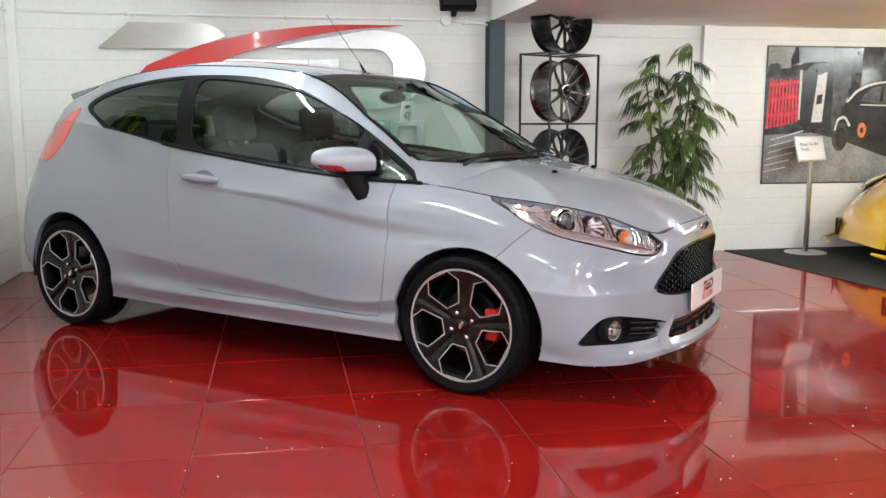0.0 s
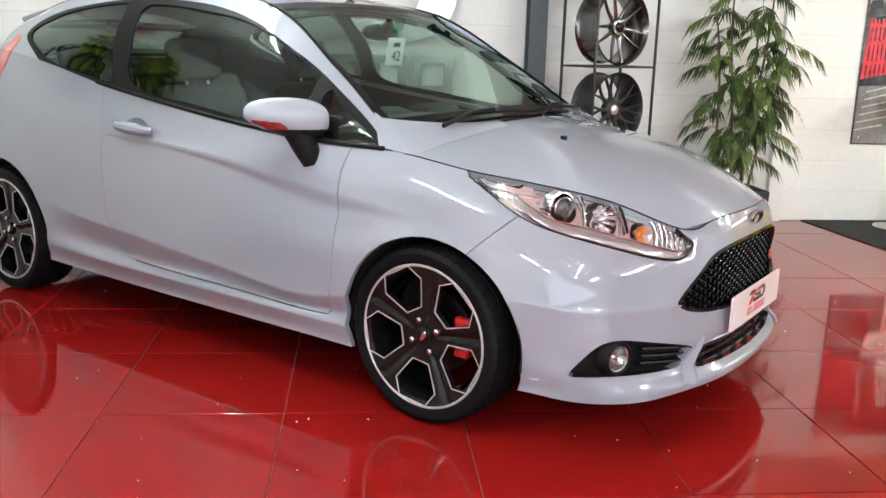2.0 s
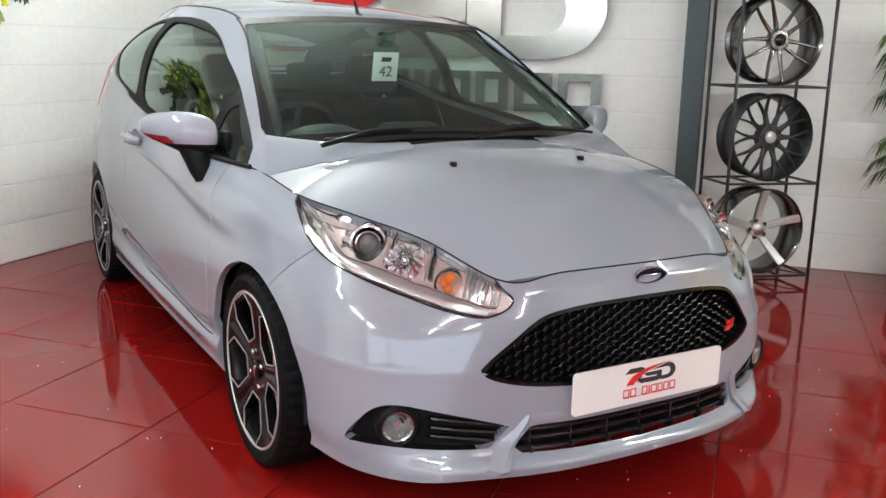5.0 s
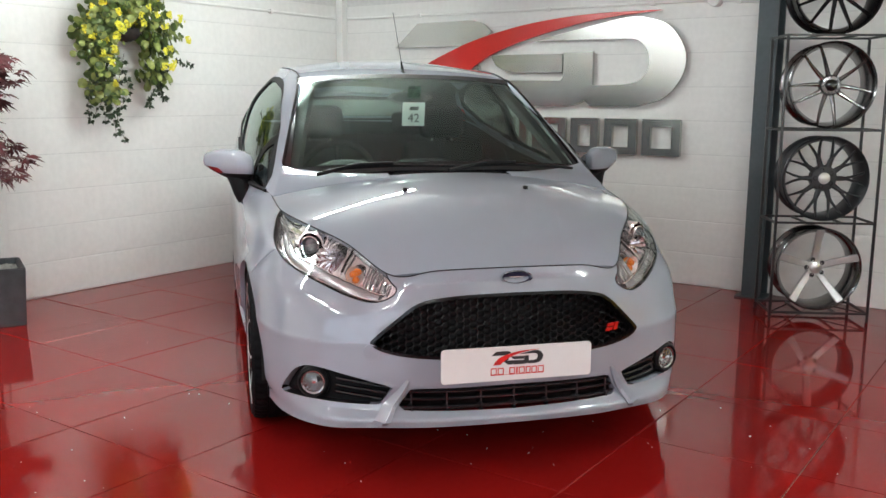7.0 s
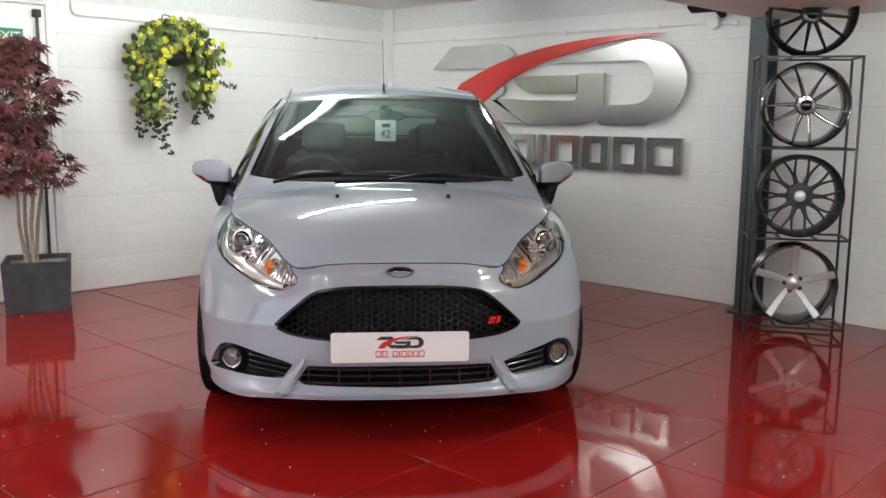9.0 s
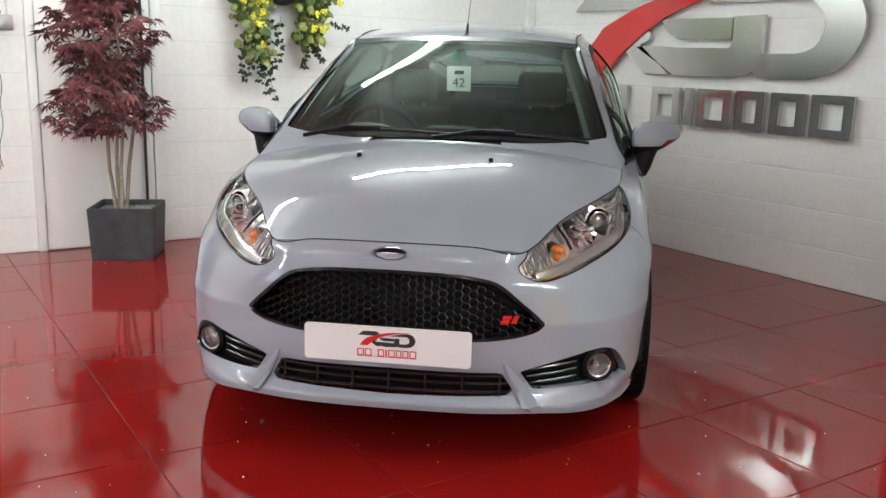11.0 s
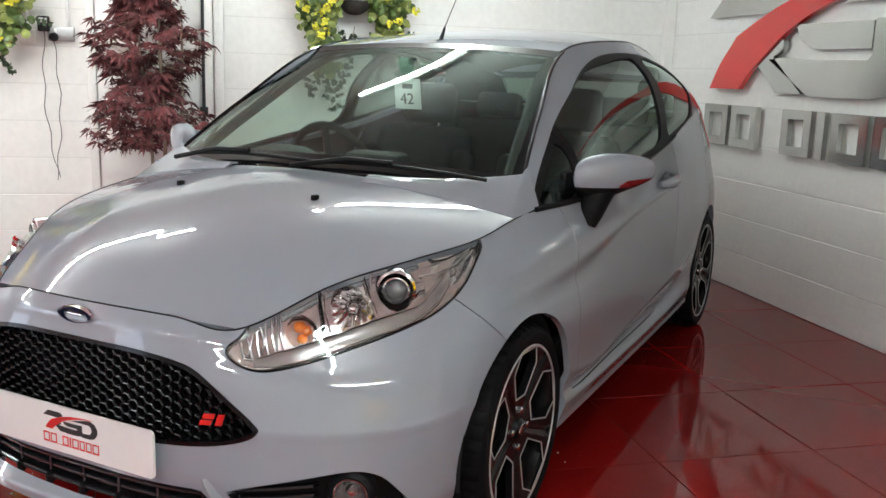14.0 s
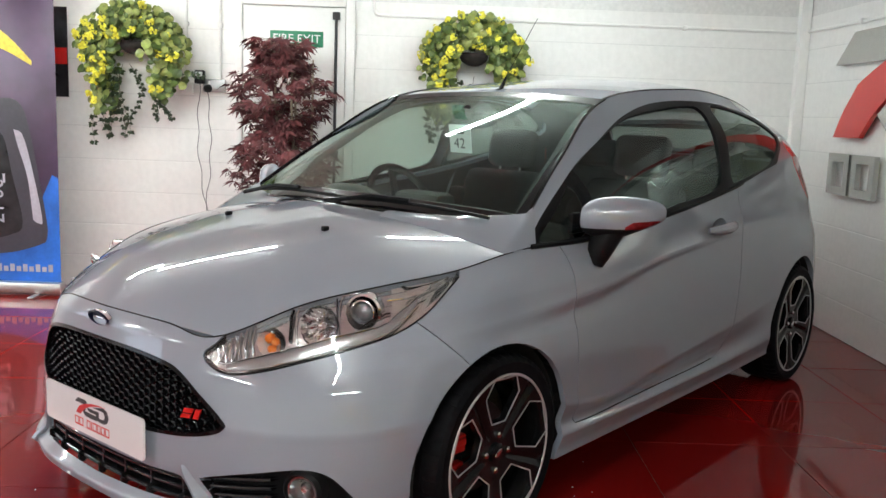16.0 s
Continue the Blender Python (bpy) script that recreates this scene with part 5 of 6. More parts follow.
    for k in range(4):
        a = math.pi / 4 + math.pi / 2 * k + 1.4
        link("wheel_bolt", turned([(0, .026), (.006, .0255), (.0095, .022), (.0095, .004)], 12), M_CHROME, w, m=pose(.054 * math.cos(a), .006, .054 * math.sin(a)))
    return w


def brake(ax, side, front):
    disc = turned([(.06, -.03), (.07, .012), (.075, .016), (.138, .016), (.139, .004), (.138, -.008), (.075, -.008)], 48)
    link("brake_disc", disc, M_DISC, car, "ground steel brake disc", m=pose(ax, side * .735, HUB_Z, 0, 0, 0 if side > 0 else 180))
    if front:
        for a0 in (20, -18):
            c = bmesh.new()
            for k in range(4):
                a = radians(a0 - 6 + k * 4)
                box(.125 * math.cos(a) - .028 - .004 * (k % 2), -.03, .125 * math.sin(a) - .012, .125 * math.cos(a) + .026, .046 - .008 * (k % 2), .125 * math.sin(a) + .012, 0.006, c)
            part("brake_caliper", c, M_RED, car, "red painted brake caliper", m=pose(ax, side * .735, HUB_Z) @ (Matrix.Identity(4) if side > 0 else Matrix.Scale(-1, 4, (0, 1, 0))))


wheel = arm_wheel()
FIRST = True
for ax in (AXLE_F, AXLE_R):
    for side in (1, -1):
        m = pose(ax, side * HUB_Y, HUB_Z, 0, 60 if side < 0 else 30, 0 if side > 0 else 180)
        if FIRST:
            wheel.matrix_basis, FIRST = m, False
        else:
            copy_thing(wheel, m).parent = car
        brake(ax, side, ax > 0)

# -- inside --
M_IN = M_TRIM
part("floor_pan", box(-1.55, -.66, .22, 1.05, .66, .30, .02), M_IN, car)
part("bulkhead", box(1.02, -.68, .25, 1.06, .68, .86, .01), M_DARK, car)
dash = []
for prof in ((1.04, .915), (.92, .945), (.78, .955), (.66, .93), (.60, .86), (.62, .74), (.68, .60), (.72, .45)):
    dash.append([(prof[0] - .03 * math.cos(3 * y), y, prof[1] + .012 * math.exp(-((y + .37) / .18) ** 2 * 1.0) * (1 if prof[1] > .9 else 0) - 0.02 * (abs(y) / .68) ** 4) for y in np.linspace(-.68, .68, 25)])
link("dashboard", facing(grid(dash), (-.3, 0, 1)).thick(.02), M_DASH, car, "moulded dark dashboard")
hood_i = turned([(0, .05), (.06, .045), (.12, .02), (.15, -.02)], 24, "z")
link("instrument_hood", hood_i.mapped(lambda p: (p[0] * .8, p[1] * 1.15, p[2])), M_DASH, car, m=pose(.70, -.37, .935, 0, -8, 0))
pod = box(.60, -.12, .86, .72, .12, .98, .03)
part("centre_screen_pod", pod, M_IN, car)
ring = [(0.0 + .178 * math.cos(a), .178 * math.sin(a), 0) for a in np.linspace(0, 2 * math.pi, 33)]
sw = bmesh.new()
pipe(sw, ring, .0155, 10)
for a in (0, 180, 270):
    c, s = math.cos(radians(a)), math.sin(radians(a))
    pipe(sw, [(.05 * c, .05 * s, -.02), (.172 * c, .172 * s, 0)], .016, 8)
box(-.065, -.06, -.04, .065, .06, .005, .02, sw)
part("steering_wheel", sw, M_TRIM, car, "dark three-spoke steering wheel", m=pose(.39, -.37, .885, 0, -66, 0) @ pose(0, 0, 0, 0, 0, 90))
for side in (1, -1):
    seat = part("front_seat", box(-.22, side * .36 - .25, .30, .32, side * .36 + .25, .50, .06, segs=3), M_SEAT, car, "charcoal bucket seat")
    back = bmesh.new()
    box(-.07, -.24, 0, .07, .24, .58, .06, back, 3)
    for s2 in (-1, 1):
        box(-.02, s2 * .24 - .05, .05, .11, s2 * .24 + .05, .46, .04, back, 3)
    part("seat_back", back, M_SEAT, seat, m=pose(-.22, side * .36, .46, 0, -18, 0))
    hr = box(-.05, -.135, 0, .05, .135, .19, .045, segs=3)
    rest_ob = part("head_rest", hr, M_SEAT, seat, m=pose(-.405, side * .36, 1.03, 0, -12, 0))
    for s2 in (-.06, .06):
        post = bmesh.new()
        pipe(post, [(0, s2, -.09), (0, s2, .02)], .007, 8)
        part("head_rest_post", post, M_CHROME, seat, m=pose(-.405, side * .36, 1.03, 0, -12, 0))
    part("seat_emblem", box(.062, -.03, .50, .066, .03, .515, .001), M_BEZEL, seat, m=pose(-.22, side * .36, .46, 0, -18, 0))
    link("door_card", one_side(door_piece, side).moved(-.06), M_IN, car)
rear = part("rear_bench", box(-1.05, -.60, .32, -.62, .60, .52, .06, segs=3), M_SEAT, car, "charcoal rear bench seat")
part("rear_backrest", box(-.06, -.60, 0, .06, .60, .58, .05, segs=3), M_SEAT, rear, m=pose(-1.08, 0, .46, 0, -16, 0))
for y in (-.36, .36):
    part("rear_head_rest", box(-.045, -.13, 0, .045, .13, .14, .035, segs=3), M_SEAT, rear, m=pose(-1.25, y, 1.03, 0, -14, 0))
for side in (1, -1):
    rows = [[tuple(np.array(on_screen(u, side * (spline(LINE_RAIL, u)[1] - w))) + np.array((-.02, 0, -.022 - d))) for w, d in ((.0, .05), (.004, .01), (.03, 0), (.06, .004), (.075, .03))] for u in np.linspace(.05, 1.98, 20)]
    link("pillar_trim", facing(grid(rows), (-.3, -side, .2)), M_TRIM, car, "dark inner pillar trim")
link("headlining", roof.moved(-.035).mapped(lambda p: p, True), M_LINER, car)
part("parcel_shelf", box(-1.62, -.55, .92, -1.26, .55, .94, .005), M_IN, car)
link("rear_mirror", turned([(0, .012), (.8, .010), (1, 0), (.8, -.03), (0, -.035)], 24).mapped(lambda p: (p[0] * .115, p[1], p[2] * .035)), M_SATIN_BLACK, car, m=pose(.36, 0, 1.262, 0, 0, 90))
stem = bmesh.new()
pipe(stem, [(.42, 0, 1.305), (.375, 0, 1.27)], .02, 8)
part("mirror_stem", stem, M_SATIN_BLACK, car)
tag = part("stock_tag", box(-.0015, -.056, -.066, .0015, .056, .05, .0012), M_PLATE, car, "white hanging stock tag numbered 42", m=pose(.45, .0, 1.192, 0, 10, 0))
part("tag_strap", box(-.001, -.032, .0505, .001, .032, .13, .0008), M_GLASS, car, m=pose(.45, .0, 1.192, 0, 10, 0))
words("tag_number", "42", .06, M_INK, car, pose(.4525, .0, 1.164, 0, 10, 0) @ Matrix(((0, 0, 1, 0), (1, 0, 0, 0), (0, 1, 0, 0), (0, 0, 0, 1))), .0004)
flat_marks("tag_mark", [quad(-.022, .012, .022, .030, .004)], M_GUN, car, pose(.4525, .0, 1.192, 0, 10, 0))


# ---- emblem and sign shapes on the wall ----
EY = WALL_N - 0.055
emblem = thing("wall_emblem", "large brushed steel emblem with a red swoosh on the wall", "emblem", pose(0, EY, 0))
for kind, outline, mat, label, proud in EMBLEM:
    part(kind, slab(outline, 0.03), mat, emblem, label, smooth=False, m=pose(0, proud, 0))
for outline, holes in sign_shapes(.062):
    shape = thing("steel_sign_shape", "plain brushed steel shape on the wall under the emblem", "sign", pose(0, EY, 0), "steel shapes under the emblem")
    part("face_plate", slab(outline, 0.03, holes), M_BRUSHED, shape, smooth=False)

# ---- wheel display rack ----
RACK = pose(2.517, 6.635, 0, 0, 0, 31)     # x along its front, y to its back
rack = thing("display_rack", "black steel rack holding four alloy wheels", "rack", RACK)
RW, RD = 0.275, 0.30
LEVELS = (0.05, 0.575, 1.10, 1.62)
for x in (-RW, RW):
    for y in (0.0, RD):
        part("post", box(x - 0.007, y - 0.007, 0, x + 0.007, y + 0.007, 1.627, 0.001), M_BLACK_STEEL, rack)
for z in LEVELS:
    shelf = bmesh.new()
    for a, b in (((-RW, 0), (RW, 0)), ((-RW, RD), (RW, RD)), ((-RW, 0), (-RW, RD)), ((RW, 0), (RW, RD))):
        box(min(a[0], b[0]) - 0.006, min(a[1], b[1]) - 0.006, z - 0.006, max(a[0], b[0]) + 0.006, max(a[1], b[1]) + 0.006, z + 0.006, bm=shelf)
    for x in (-0.10, 0.10):
        box(x - 0.006, 0, z - 0.006, x + 0.006, RD, z + 0.005, bm=shelf)
    part("shelf_frame", shelf, M_BLACK_STEEL, rack, smooth=False)
brace = bmesh.new()
for x in (-RW, RW):
    pipe(brace, [(x, 0, 0.05), (x * .2, RD, 0.0 + .05)], 0.004, 6)
part("cross_brace", brace, M_BLACK_STEEL, rack)


def spoke(bm, a, r0, r1, w0, w1, y0, y1, thick, twist=0.0, flat_top=.3):
    """One tapered bar from the hub out to the rim."""
    rows = []
    for k in range(7):
        t = k / 6
        r, w, y = r0 + (r1 - r0) * t, w0 + (w1 - w0) * t, y0 + (y1 - y0) * t ** 1.6
        ang = a + twist * t
        c, s = math.cos(ang), math.sin(ang)
        row = []
        for dx, dy in ((-w, 0.005), (-w * flat_top, 0), (w * flat_top, 0), (w, 0.005), (w * .8, thick), (-w * .8, thick)):
            row.append(bm.verts.new((r * c - dx * s, y + dy, r * s + dx * c)))
        rows.append(row)
    for p, q in zip(rows, rows[1:]):
        for k in range(6):
            bm.faces.new((p[k], p[(k + 1) % 6], q[(k + 1) % 6], q[k]))
    bm.faces.new(rows[0][::-1])
    bm.faces.new(rows[-1])


def alloy(z, name_label, rim_mat, spoke_mat, style, turn):
    """A loose alloy rim without a tyre; its face looks to -y of the rack."""
    R = 0.243
    w = thing("alloy_wheel", name_label, "alloy wheel", RACK @ pose(0, 0.035, z + 0.006 + R, 0, turn, 0), "alloy wheels on the rack")
    barrel = [(R - .012, 0.014), (R - .004, .004), (R, .010), (R - .003, .022), (R - .018, .030), (R - .024, .06), (R - .028, .12), (R - .024, .18), (R - .010, .19), (R - .006, .205), (R - .012, .208), (R - .026, .196), (R - .034, .12), (R - .030, .05), (R - .018, .024), (R - .012, .014)]
    link("rim_barrel", turned(barrel, 72), rim_mat, w)
    bm = bmesh.new()
    if style == "ten":
        for k in range(10):
            spoke(bm, 2 * math.pi * k / 10, .040, R - .020, .014, .0055, .052, .020, .020, .10 if k % 2 else -.10)
    elif style == "twelve":
        for k in range(12):
            spoke(bm, 2 * math.pi * k / 12, .045, R - .020, .012, .007, .05, .022, .022)
    elif style == "mesh":
        for k in range(10):
            a = 2 * math.pi * k / 10
            spoke(bm, a, .060, .135, .017, .010, .040, .034, .024)
            for turn_by in (-.17, .17):
                spoke(bm, a + turn_by * .12, .118, R - .018, .008, .0055, .036, .018, .022, turn_by * .88)
    else:
        for k in range(5):
            spoke(bm, math.pi / 2 + 2 * math.pi * k / 5, .035, R - .012, .020, .023, .078, .012, .03, 0.0, .72)
    bmesh.ops.recalc_face_normals(bm, faces=bm.faces[:])
    part("spokes", bm, spoke_mat, w, smooth=False)
    hub = {"mesh": .075, "five": .05}.get(style, .058)
    hy = {"five": .072}.get(style, .040)
    link("hub", turned([(0, hy - .002), (hub * .55, hy - .002), (hub * .9, hy), (hub, hy + .008), (hub, hy + .045)], 40), spoke_mat, w)
    link("centre_cap", turned([(0, hy - .014), (.026, hy - .013), (.033, hy - .008), (.034, hy + .004)], 28), M_SILVER if style == "mesh" else M_GLOSS_BLACK if style != "five" else M_ALU, w)
    for k in range(5):
        a = 2 * math.pi * (k + .5) / 5
        link("bolt_seat", turned([(.0, hy + .001), (.007, hy + .0005), (.011, hy - .004), (.014, hy + .002)], 14), M_GUN if spoke_mat != M_GUN else M_BLACK_ALLOY, w, m=pose(.048 * math.cos(a), 0, .048 * math.sin(a)))
    return w


alloy(LEVELS[3], "gloss black many-spoke alloy wheel on top of the rack", M_BLACK_ALLOY, M_BLACK_ALLOY, "twelve", 8)
alloy(LEVELS[2], "smoked chrome ten-spoke alloy wheel with a polished lip", M_HYPER, M_HYPER, "ten", 4)
alloy(LEVELS[1], "matt gunmetal mesh-spoke alloy wheel with a chrome cap", M_GUN, M_GUN, "mesh", 0)
alloy(LEVELS[0], "silver five-spoke alloy wheel, concave and machined", M_HYPER, M_SILVER, "five", 0)

# floodlight on the wall beside the bulkhead
flood = thing("floodlight", "black wall floodlight beside the bulkhead", "floodlight", pose(1.69, WALL_N - 0.19, 2.03, -25, 0, 0))
part("lamp_body", box(-0.14, -0.05, -0.075, 0.14, 0.03, 0.075, 0.012), M_SATIN_BLACK, flood)
part("lamp_glass", box(-0.12, -0.056, -0.06, 0.12, -0.049, 0.06, 0.002), M_GUN, flood)
part("bracket", box(-0.02, 0.03, -0.02, 0.02, 0.19, 0.02, 0.003), M_SATIN_BLACK, flood)

# ---- fire door and its fittings ----
door = thing("fire_door", "white painted fire door, shut, with a black bolt bar", "door", kind="structure")
DX = WALL_W
part("door_leaf", box(DX - 0.003, 3.37, 0.01, DX + 0.018, 4.06, 1.965, 0.003), M_WHITE, door)
for name, b in (("door_jamb", (DX - 0.003, 3.315, 0, DX + 0.032, 3.365, 2.02)), ("door_jamb", (DX - 0.003, 4.065, 0, DX + 0.032, 4.125, 2.02)), ("door_head", (DX - 0.003, 3.366, 1.970, DX + 0.031, 4.064, 2.02))):
    part(name, box(*b, 0.004), M_WHITE, door)
bar = bmesh.new()
pipe(bar, [(DX + 0.04, 4.0, 0.05), (DX + 0.04, 4.0, 1.93)], 0.010, 10)
for z in (0.10, 0.98, 1.91):
    box(DX + 0.018, 3.975, z - 0.025, DX + 0.056, 4.025, z + 0.025, 0.004, bar)
part("bolt_bar", bar, M_BLACK_STEEL, door, "black upright bolt bar")
for z in (0.35, 1.75):
    part("hinge", box(DX + 0.012, 3.358, z - 0.05, DX + 0.026, 3.374, z + 0.05, 0.003), M_WHITE, door)
sign = thing("exit_sign", "green fire exit sign with white words on the door", "sign", pose(DX + 0.020, 3.732, 1.752))
part("sign_plate", box(0, -0.18, -0.052, 0.004, 0.18, 0.052, 0.001), M_GREEN_SIGN, sign)
FACE_X = Matrix(((0, 0, 1, 0), (1, 0, 0, 0), (0, 1, 0, 0), (0, 0, 0, 1)))
words("sign_words", "FIRE EXIT", 0.078, M_PLATE, sign, pose(0.0045, 0, 0) @ FACE_X, 0.0003)

# sockets, plugs and their cables
for y, z, w, mat, lab in ((2.985, 1.400, .045, M_WHITE, "white plastic wall socket"), (3.175, 1.42, .075, M_SOCKET, "grey metal double wall socket")):
    s = thing("wall_socket", lab, "socket", pose(WALL_W, y, z))
    part("box", box(0, -w, -.043, .030, w, .043, .006), mat, s)
    part("switch", box(.029, -w * .5, .012, .035, -w * .5 + .014, .030, .002), M_WHITE, s)
ad = thing("power_adaptor", "black plug-in power adaptor with a hanging cable", "adaptor", pose(WALL_W + .030, 3.085, 1.475))
part("adaptor_body", box(0, -.032, -.045, .05, .032, .045, .008), M_SATIN_BLACK, ad)
part("adaptor_label", box(.0495, -.024, .004, .051, .024, .034, .0005), M_SOCKET, ad)


def cable(y0, z0, y1, z1, sag, parent, x0=0.0):
    bm = bmesh.new()
    pipe(bm, [(.02 + .004 * math.sin(k), y0 + (y1 - y0) * k / 16 + sag * math.sin(math.pi * k / 16) + .008 * math.sin(k * 1.3), z0 + (z1 - z0) * k / 16) for k in range(17)], .0026, 6)
    part("cable", bm, M_CABLE, parent)


cable(0, -.04, .045, -.92, -.035, ad)
pl = thing("mains_plug", "black mains plug with a hanging cable", "plug", pose(WALL_W + .030, 3.135, 1.40))
link("plug_body", turned([(0, .045), (.018, .043), (.025, .03), (.027, 0)], 20), M_SATIN_BLACK, pl, m=pose(0, 0, 0, 0, 0, -90))
cable(0, -.02, -.02, -.86, .03, pl)

art = thing("wall_poster", "black and red poster on the wall behind the banner", "poster", pose(WALL_W + .003, 1.86, 1.61))
part("poster_sheet", box(0, -.32, -.30, .004, .32, .30, .0008), M_PRINT_DARK, art)
part("poster_mark", box(.004, .22, -.08, .005, .315, .03, .0003), M_RED, art)

# ---- roll-up banner ----
ban = thing("roll_up_banner", "purple and blue roll-up advertising banner", "banner", pose(-1.26, 1.815, 0))
part("banner_sheet", box(-.002, -.42, .09, .002, .42, 2.02, .0006), M_BANNER, ban)
part("banner_base", box(-.05, -.435, .012, .05, .435, .09, .02), M_ALU, ban, "silver banner base")
for y in (-.28, .28):
    part("foot", box(-.16, y - .02, 0, .16, y + .02, .014, .004), M_ALU, ban)
part("top_rail", box(-.012, -.42, 2.02, .012, .42, 2.045, .004), M_ALU, ban)
part("support_pole", box(-.045, -.008, .09, -.03, .008, 2.03, .003), M_ALU, ban)


def prints(name, polys, mat, parent, x):
    return flat_marks(name, polys, mat, parent, pose(x, 0, 0))


blue = [(-.42, .09), (.42, .09), (.42, .78), (.38, .80), (.30, .62), (.10, .45), (-.42, .38)]
prints("blue_field", [blue], M_BANNER_BLUE, ban, .0022)
prints("yellow_streaks", [bow([(-.40, 1.86), (-.1, 1.80), (.10, 1.70), (.27, 1.53)], 10) + bow([(.27, 1.50), (.08, 1.60), (-.1, 1.64), (-.40, 1.66)], 10),
                          bow([(-.40, 1.98), (-.1, 1.92), (.06, 1.86)], 5) + bow([(.06, 1.84), (-.1, 1.88), (-.40, 1.92)], 5)], M_BANNER_YELLOW, ban, .0024)
prints("device_body", [bow([(-.42, 1.22), (.0, 1.28), (.17, 1.27), (.24, 1.10), (.32, .62), (.34, .40), (.27, .33), (.0, .27), (-.42, .30)], 40)], M_BANNER_GREY, ban, .0028)
prints("device_edge", [bow([(.14, 1.09), (.20, 1.05), (.26, .80), (.31, .50), (.28, .48)], 14) + bow([(.25, .50), (.22, .78), (.16, 1.0)], 8)], M_BANNER_PALE, ban, .0036)
prints("device_screen", [bow([(-.42, .96), (-.10, 1.02), (.06, 1.06), (.12, .80), (.18, .48), (.10, .40), (-.1, .36), (-.42, .36)], 30)], M_PRINT_DARK, ban, .0042)
words("screen_digits", "20:17", .13, M_BANNER_PALE, ban, pose(.0052, .01, .62) @ FACE_X @ pose(0, 0, 0, 0, 0, -90), .0002)
prints("caption_bars", [quad(.13 + k * .042, .155, .16 + k * .042, .19 + .015 * (k % 2)) for k in range(-3, 6)], M_BANNER_PALE, ban, .0052)
prints("title_bars", [quad(-.3 + k * .09, 1.935, -.225 + k * .09, 2.0) for k in range(6)], M_BANNER_PALE, ban, .0052)
prints("screen_signs", [quad(-.02, .78, .03, .84), quad(-.02, .70, .035, .755), quad(.06, .74, .075, .80)], M_BANNER_PALE, ban, .0052)

# ---- photograph panel, sign stand ----
pan = thing("photo_panel", "large printed photograph panel of a street and a dark car", "picture", pose(4.405, WALL_N - .012, .575))
part("panel_sheet", box(0, 0, 0, 1.78, .010, 1.175, .002), M_PRINT, pan)


def patch(name, poly, mat, lift):
    bm = bmesh.new()
    f = bm.faces.new([bm.verts.new((x, 0, z)) for x, z in poly])
    got = bmesh.ops.extrude_face_region(bm, geom=[f])
    bmesh.ops.translate(bm, verts=[g for g in got["geom"] if isinstance(g, bmesh.types.BMVert)], vec=(0, -.0006, 0))
    bmesh.ops.recalc_face_normals(bm, faces=bm.faces[:])
    part(name, bm, mat, pan, smooth=False, m=pose(0, -lift, 0))


patch("printed_ground", [(.01, .01), (1.77, .01), (1.77, .26), (.9, .34), (.45, .44), (.01, .42)], M_PRINT_FLOOR, .0010)
patch("printed_wall", [(.56, .50), (.80, .50), (.84, 1.16), (.55, 1.16)], M_PRINT, .0012)
patch("printed_stone", [(.01, 1.0), (.20, 1.02), (.26, 1.165), (.01, 1.165)], M_PRINT_FLOOR, .0012)
patch("printed_doorway", bow([(.33, .50), (.60, .50), (.61, .80), (.60, .96), (.54, 1.03), (.44, 1.02), (.36, .95), (.33, .8)], 24), M_PRINT_DARK, .0018)
patch("printed_door", [(.44, .53), (.54, .53), (.57, .96), (.48, .93)], M_PRINT_WHITE, .0024)
patch("printed_door_pane", [(.475, .68), (.53, .69), (.535, .77), (.485, .76)], M_PRINT_DARK, .0030)
for k in range(3):
    patch("printed_upright", [(.80 + k * .30, .58), (.89 + k * .30, .58), (.90 + k * .30, 1.16), (.80 + k * .30, 1.16)], M_PRINT_DARK, .0018)
patch("printed_shade", [(.02, .50), (.32, .53), (.31, .93), (.08, .91)], M_PRINT_DARK, .0016)
for k in range(9):
    patch("printed_red_bar", [(.012 + k * .034, .47 + .007 * k), (.036 + k * .034, .475 + .007 * k), (.052 + k * .030, .90 - .02 * (k % 3)), (.034 + k * .030, .90)], M_PRINT_RED, .0024)
for z in (.60, .74, .86):
    patch("printed_red_rail", [(.03, z - .03), (.31, z), (.31, z + .025), (.03, z - .005)], M_PRINT_RED, .0030)
patch("printed_post", [(.312, .55), (.328, .55), (.335, .97), (.31, .97)], M_PRINT_WHITE, .0030)
for k in range(6):
    patch("printed_line", [(.01 + .012 * k, .10 + .055 * k), (.22 + .03 * k, .14 + .062 * k), (.22 + .03 * k, .152 + .062 * k), (.01 + .012 * k, .11 + .055 * k)], M_PRINT_WHITE, .0024)
patch("printed_car", bow([(.66, .40), (.70, .56), (.76, .70), (.88, .82), (1.10, .88), (1.45, .88), (1.77, .84), (1.77, .16), (1.3, .20), (.9, .32)], 40), M_PRINT_DARK, .0036)
patch("printed_roof_line", bow([(.76, .70), (.88, .82), (1.10, .88), (1.45, .88), (1.45, .87), (1.10, .865), (.89, .80), (.78, .70)], 32), M_PRINT_WHITE, .0044)
patch("printed_arch", bow([(.66, .46), (.69, .56), (.76, .58), (.82, .50)], 14) + bow([(.80, .49), (.755, .555), (.70, .54), (.675, .46)], 14), M_PRINT_WHITE, .0058)
patch("printed_pillar", [(1.08, .70), (1.11, .70), (1.13, .845), (1.10, .845)], M_PRINT_DARK, .0052)
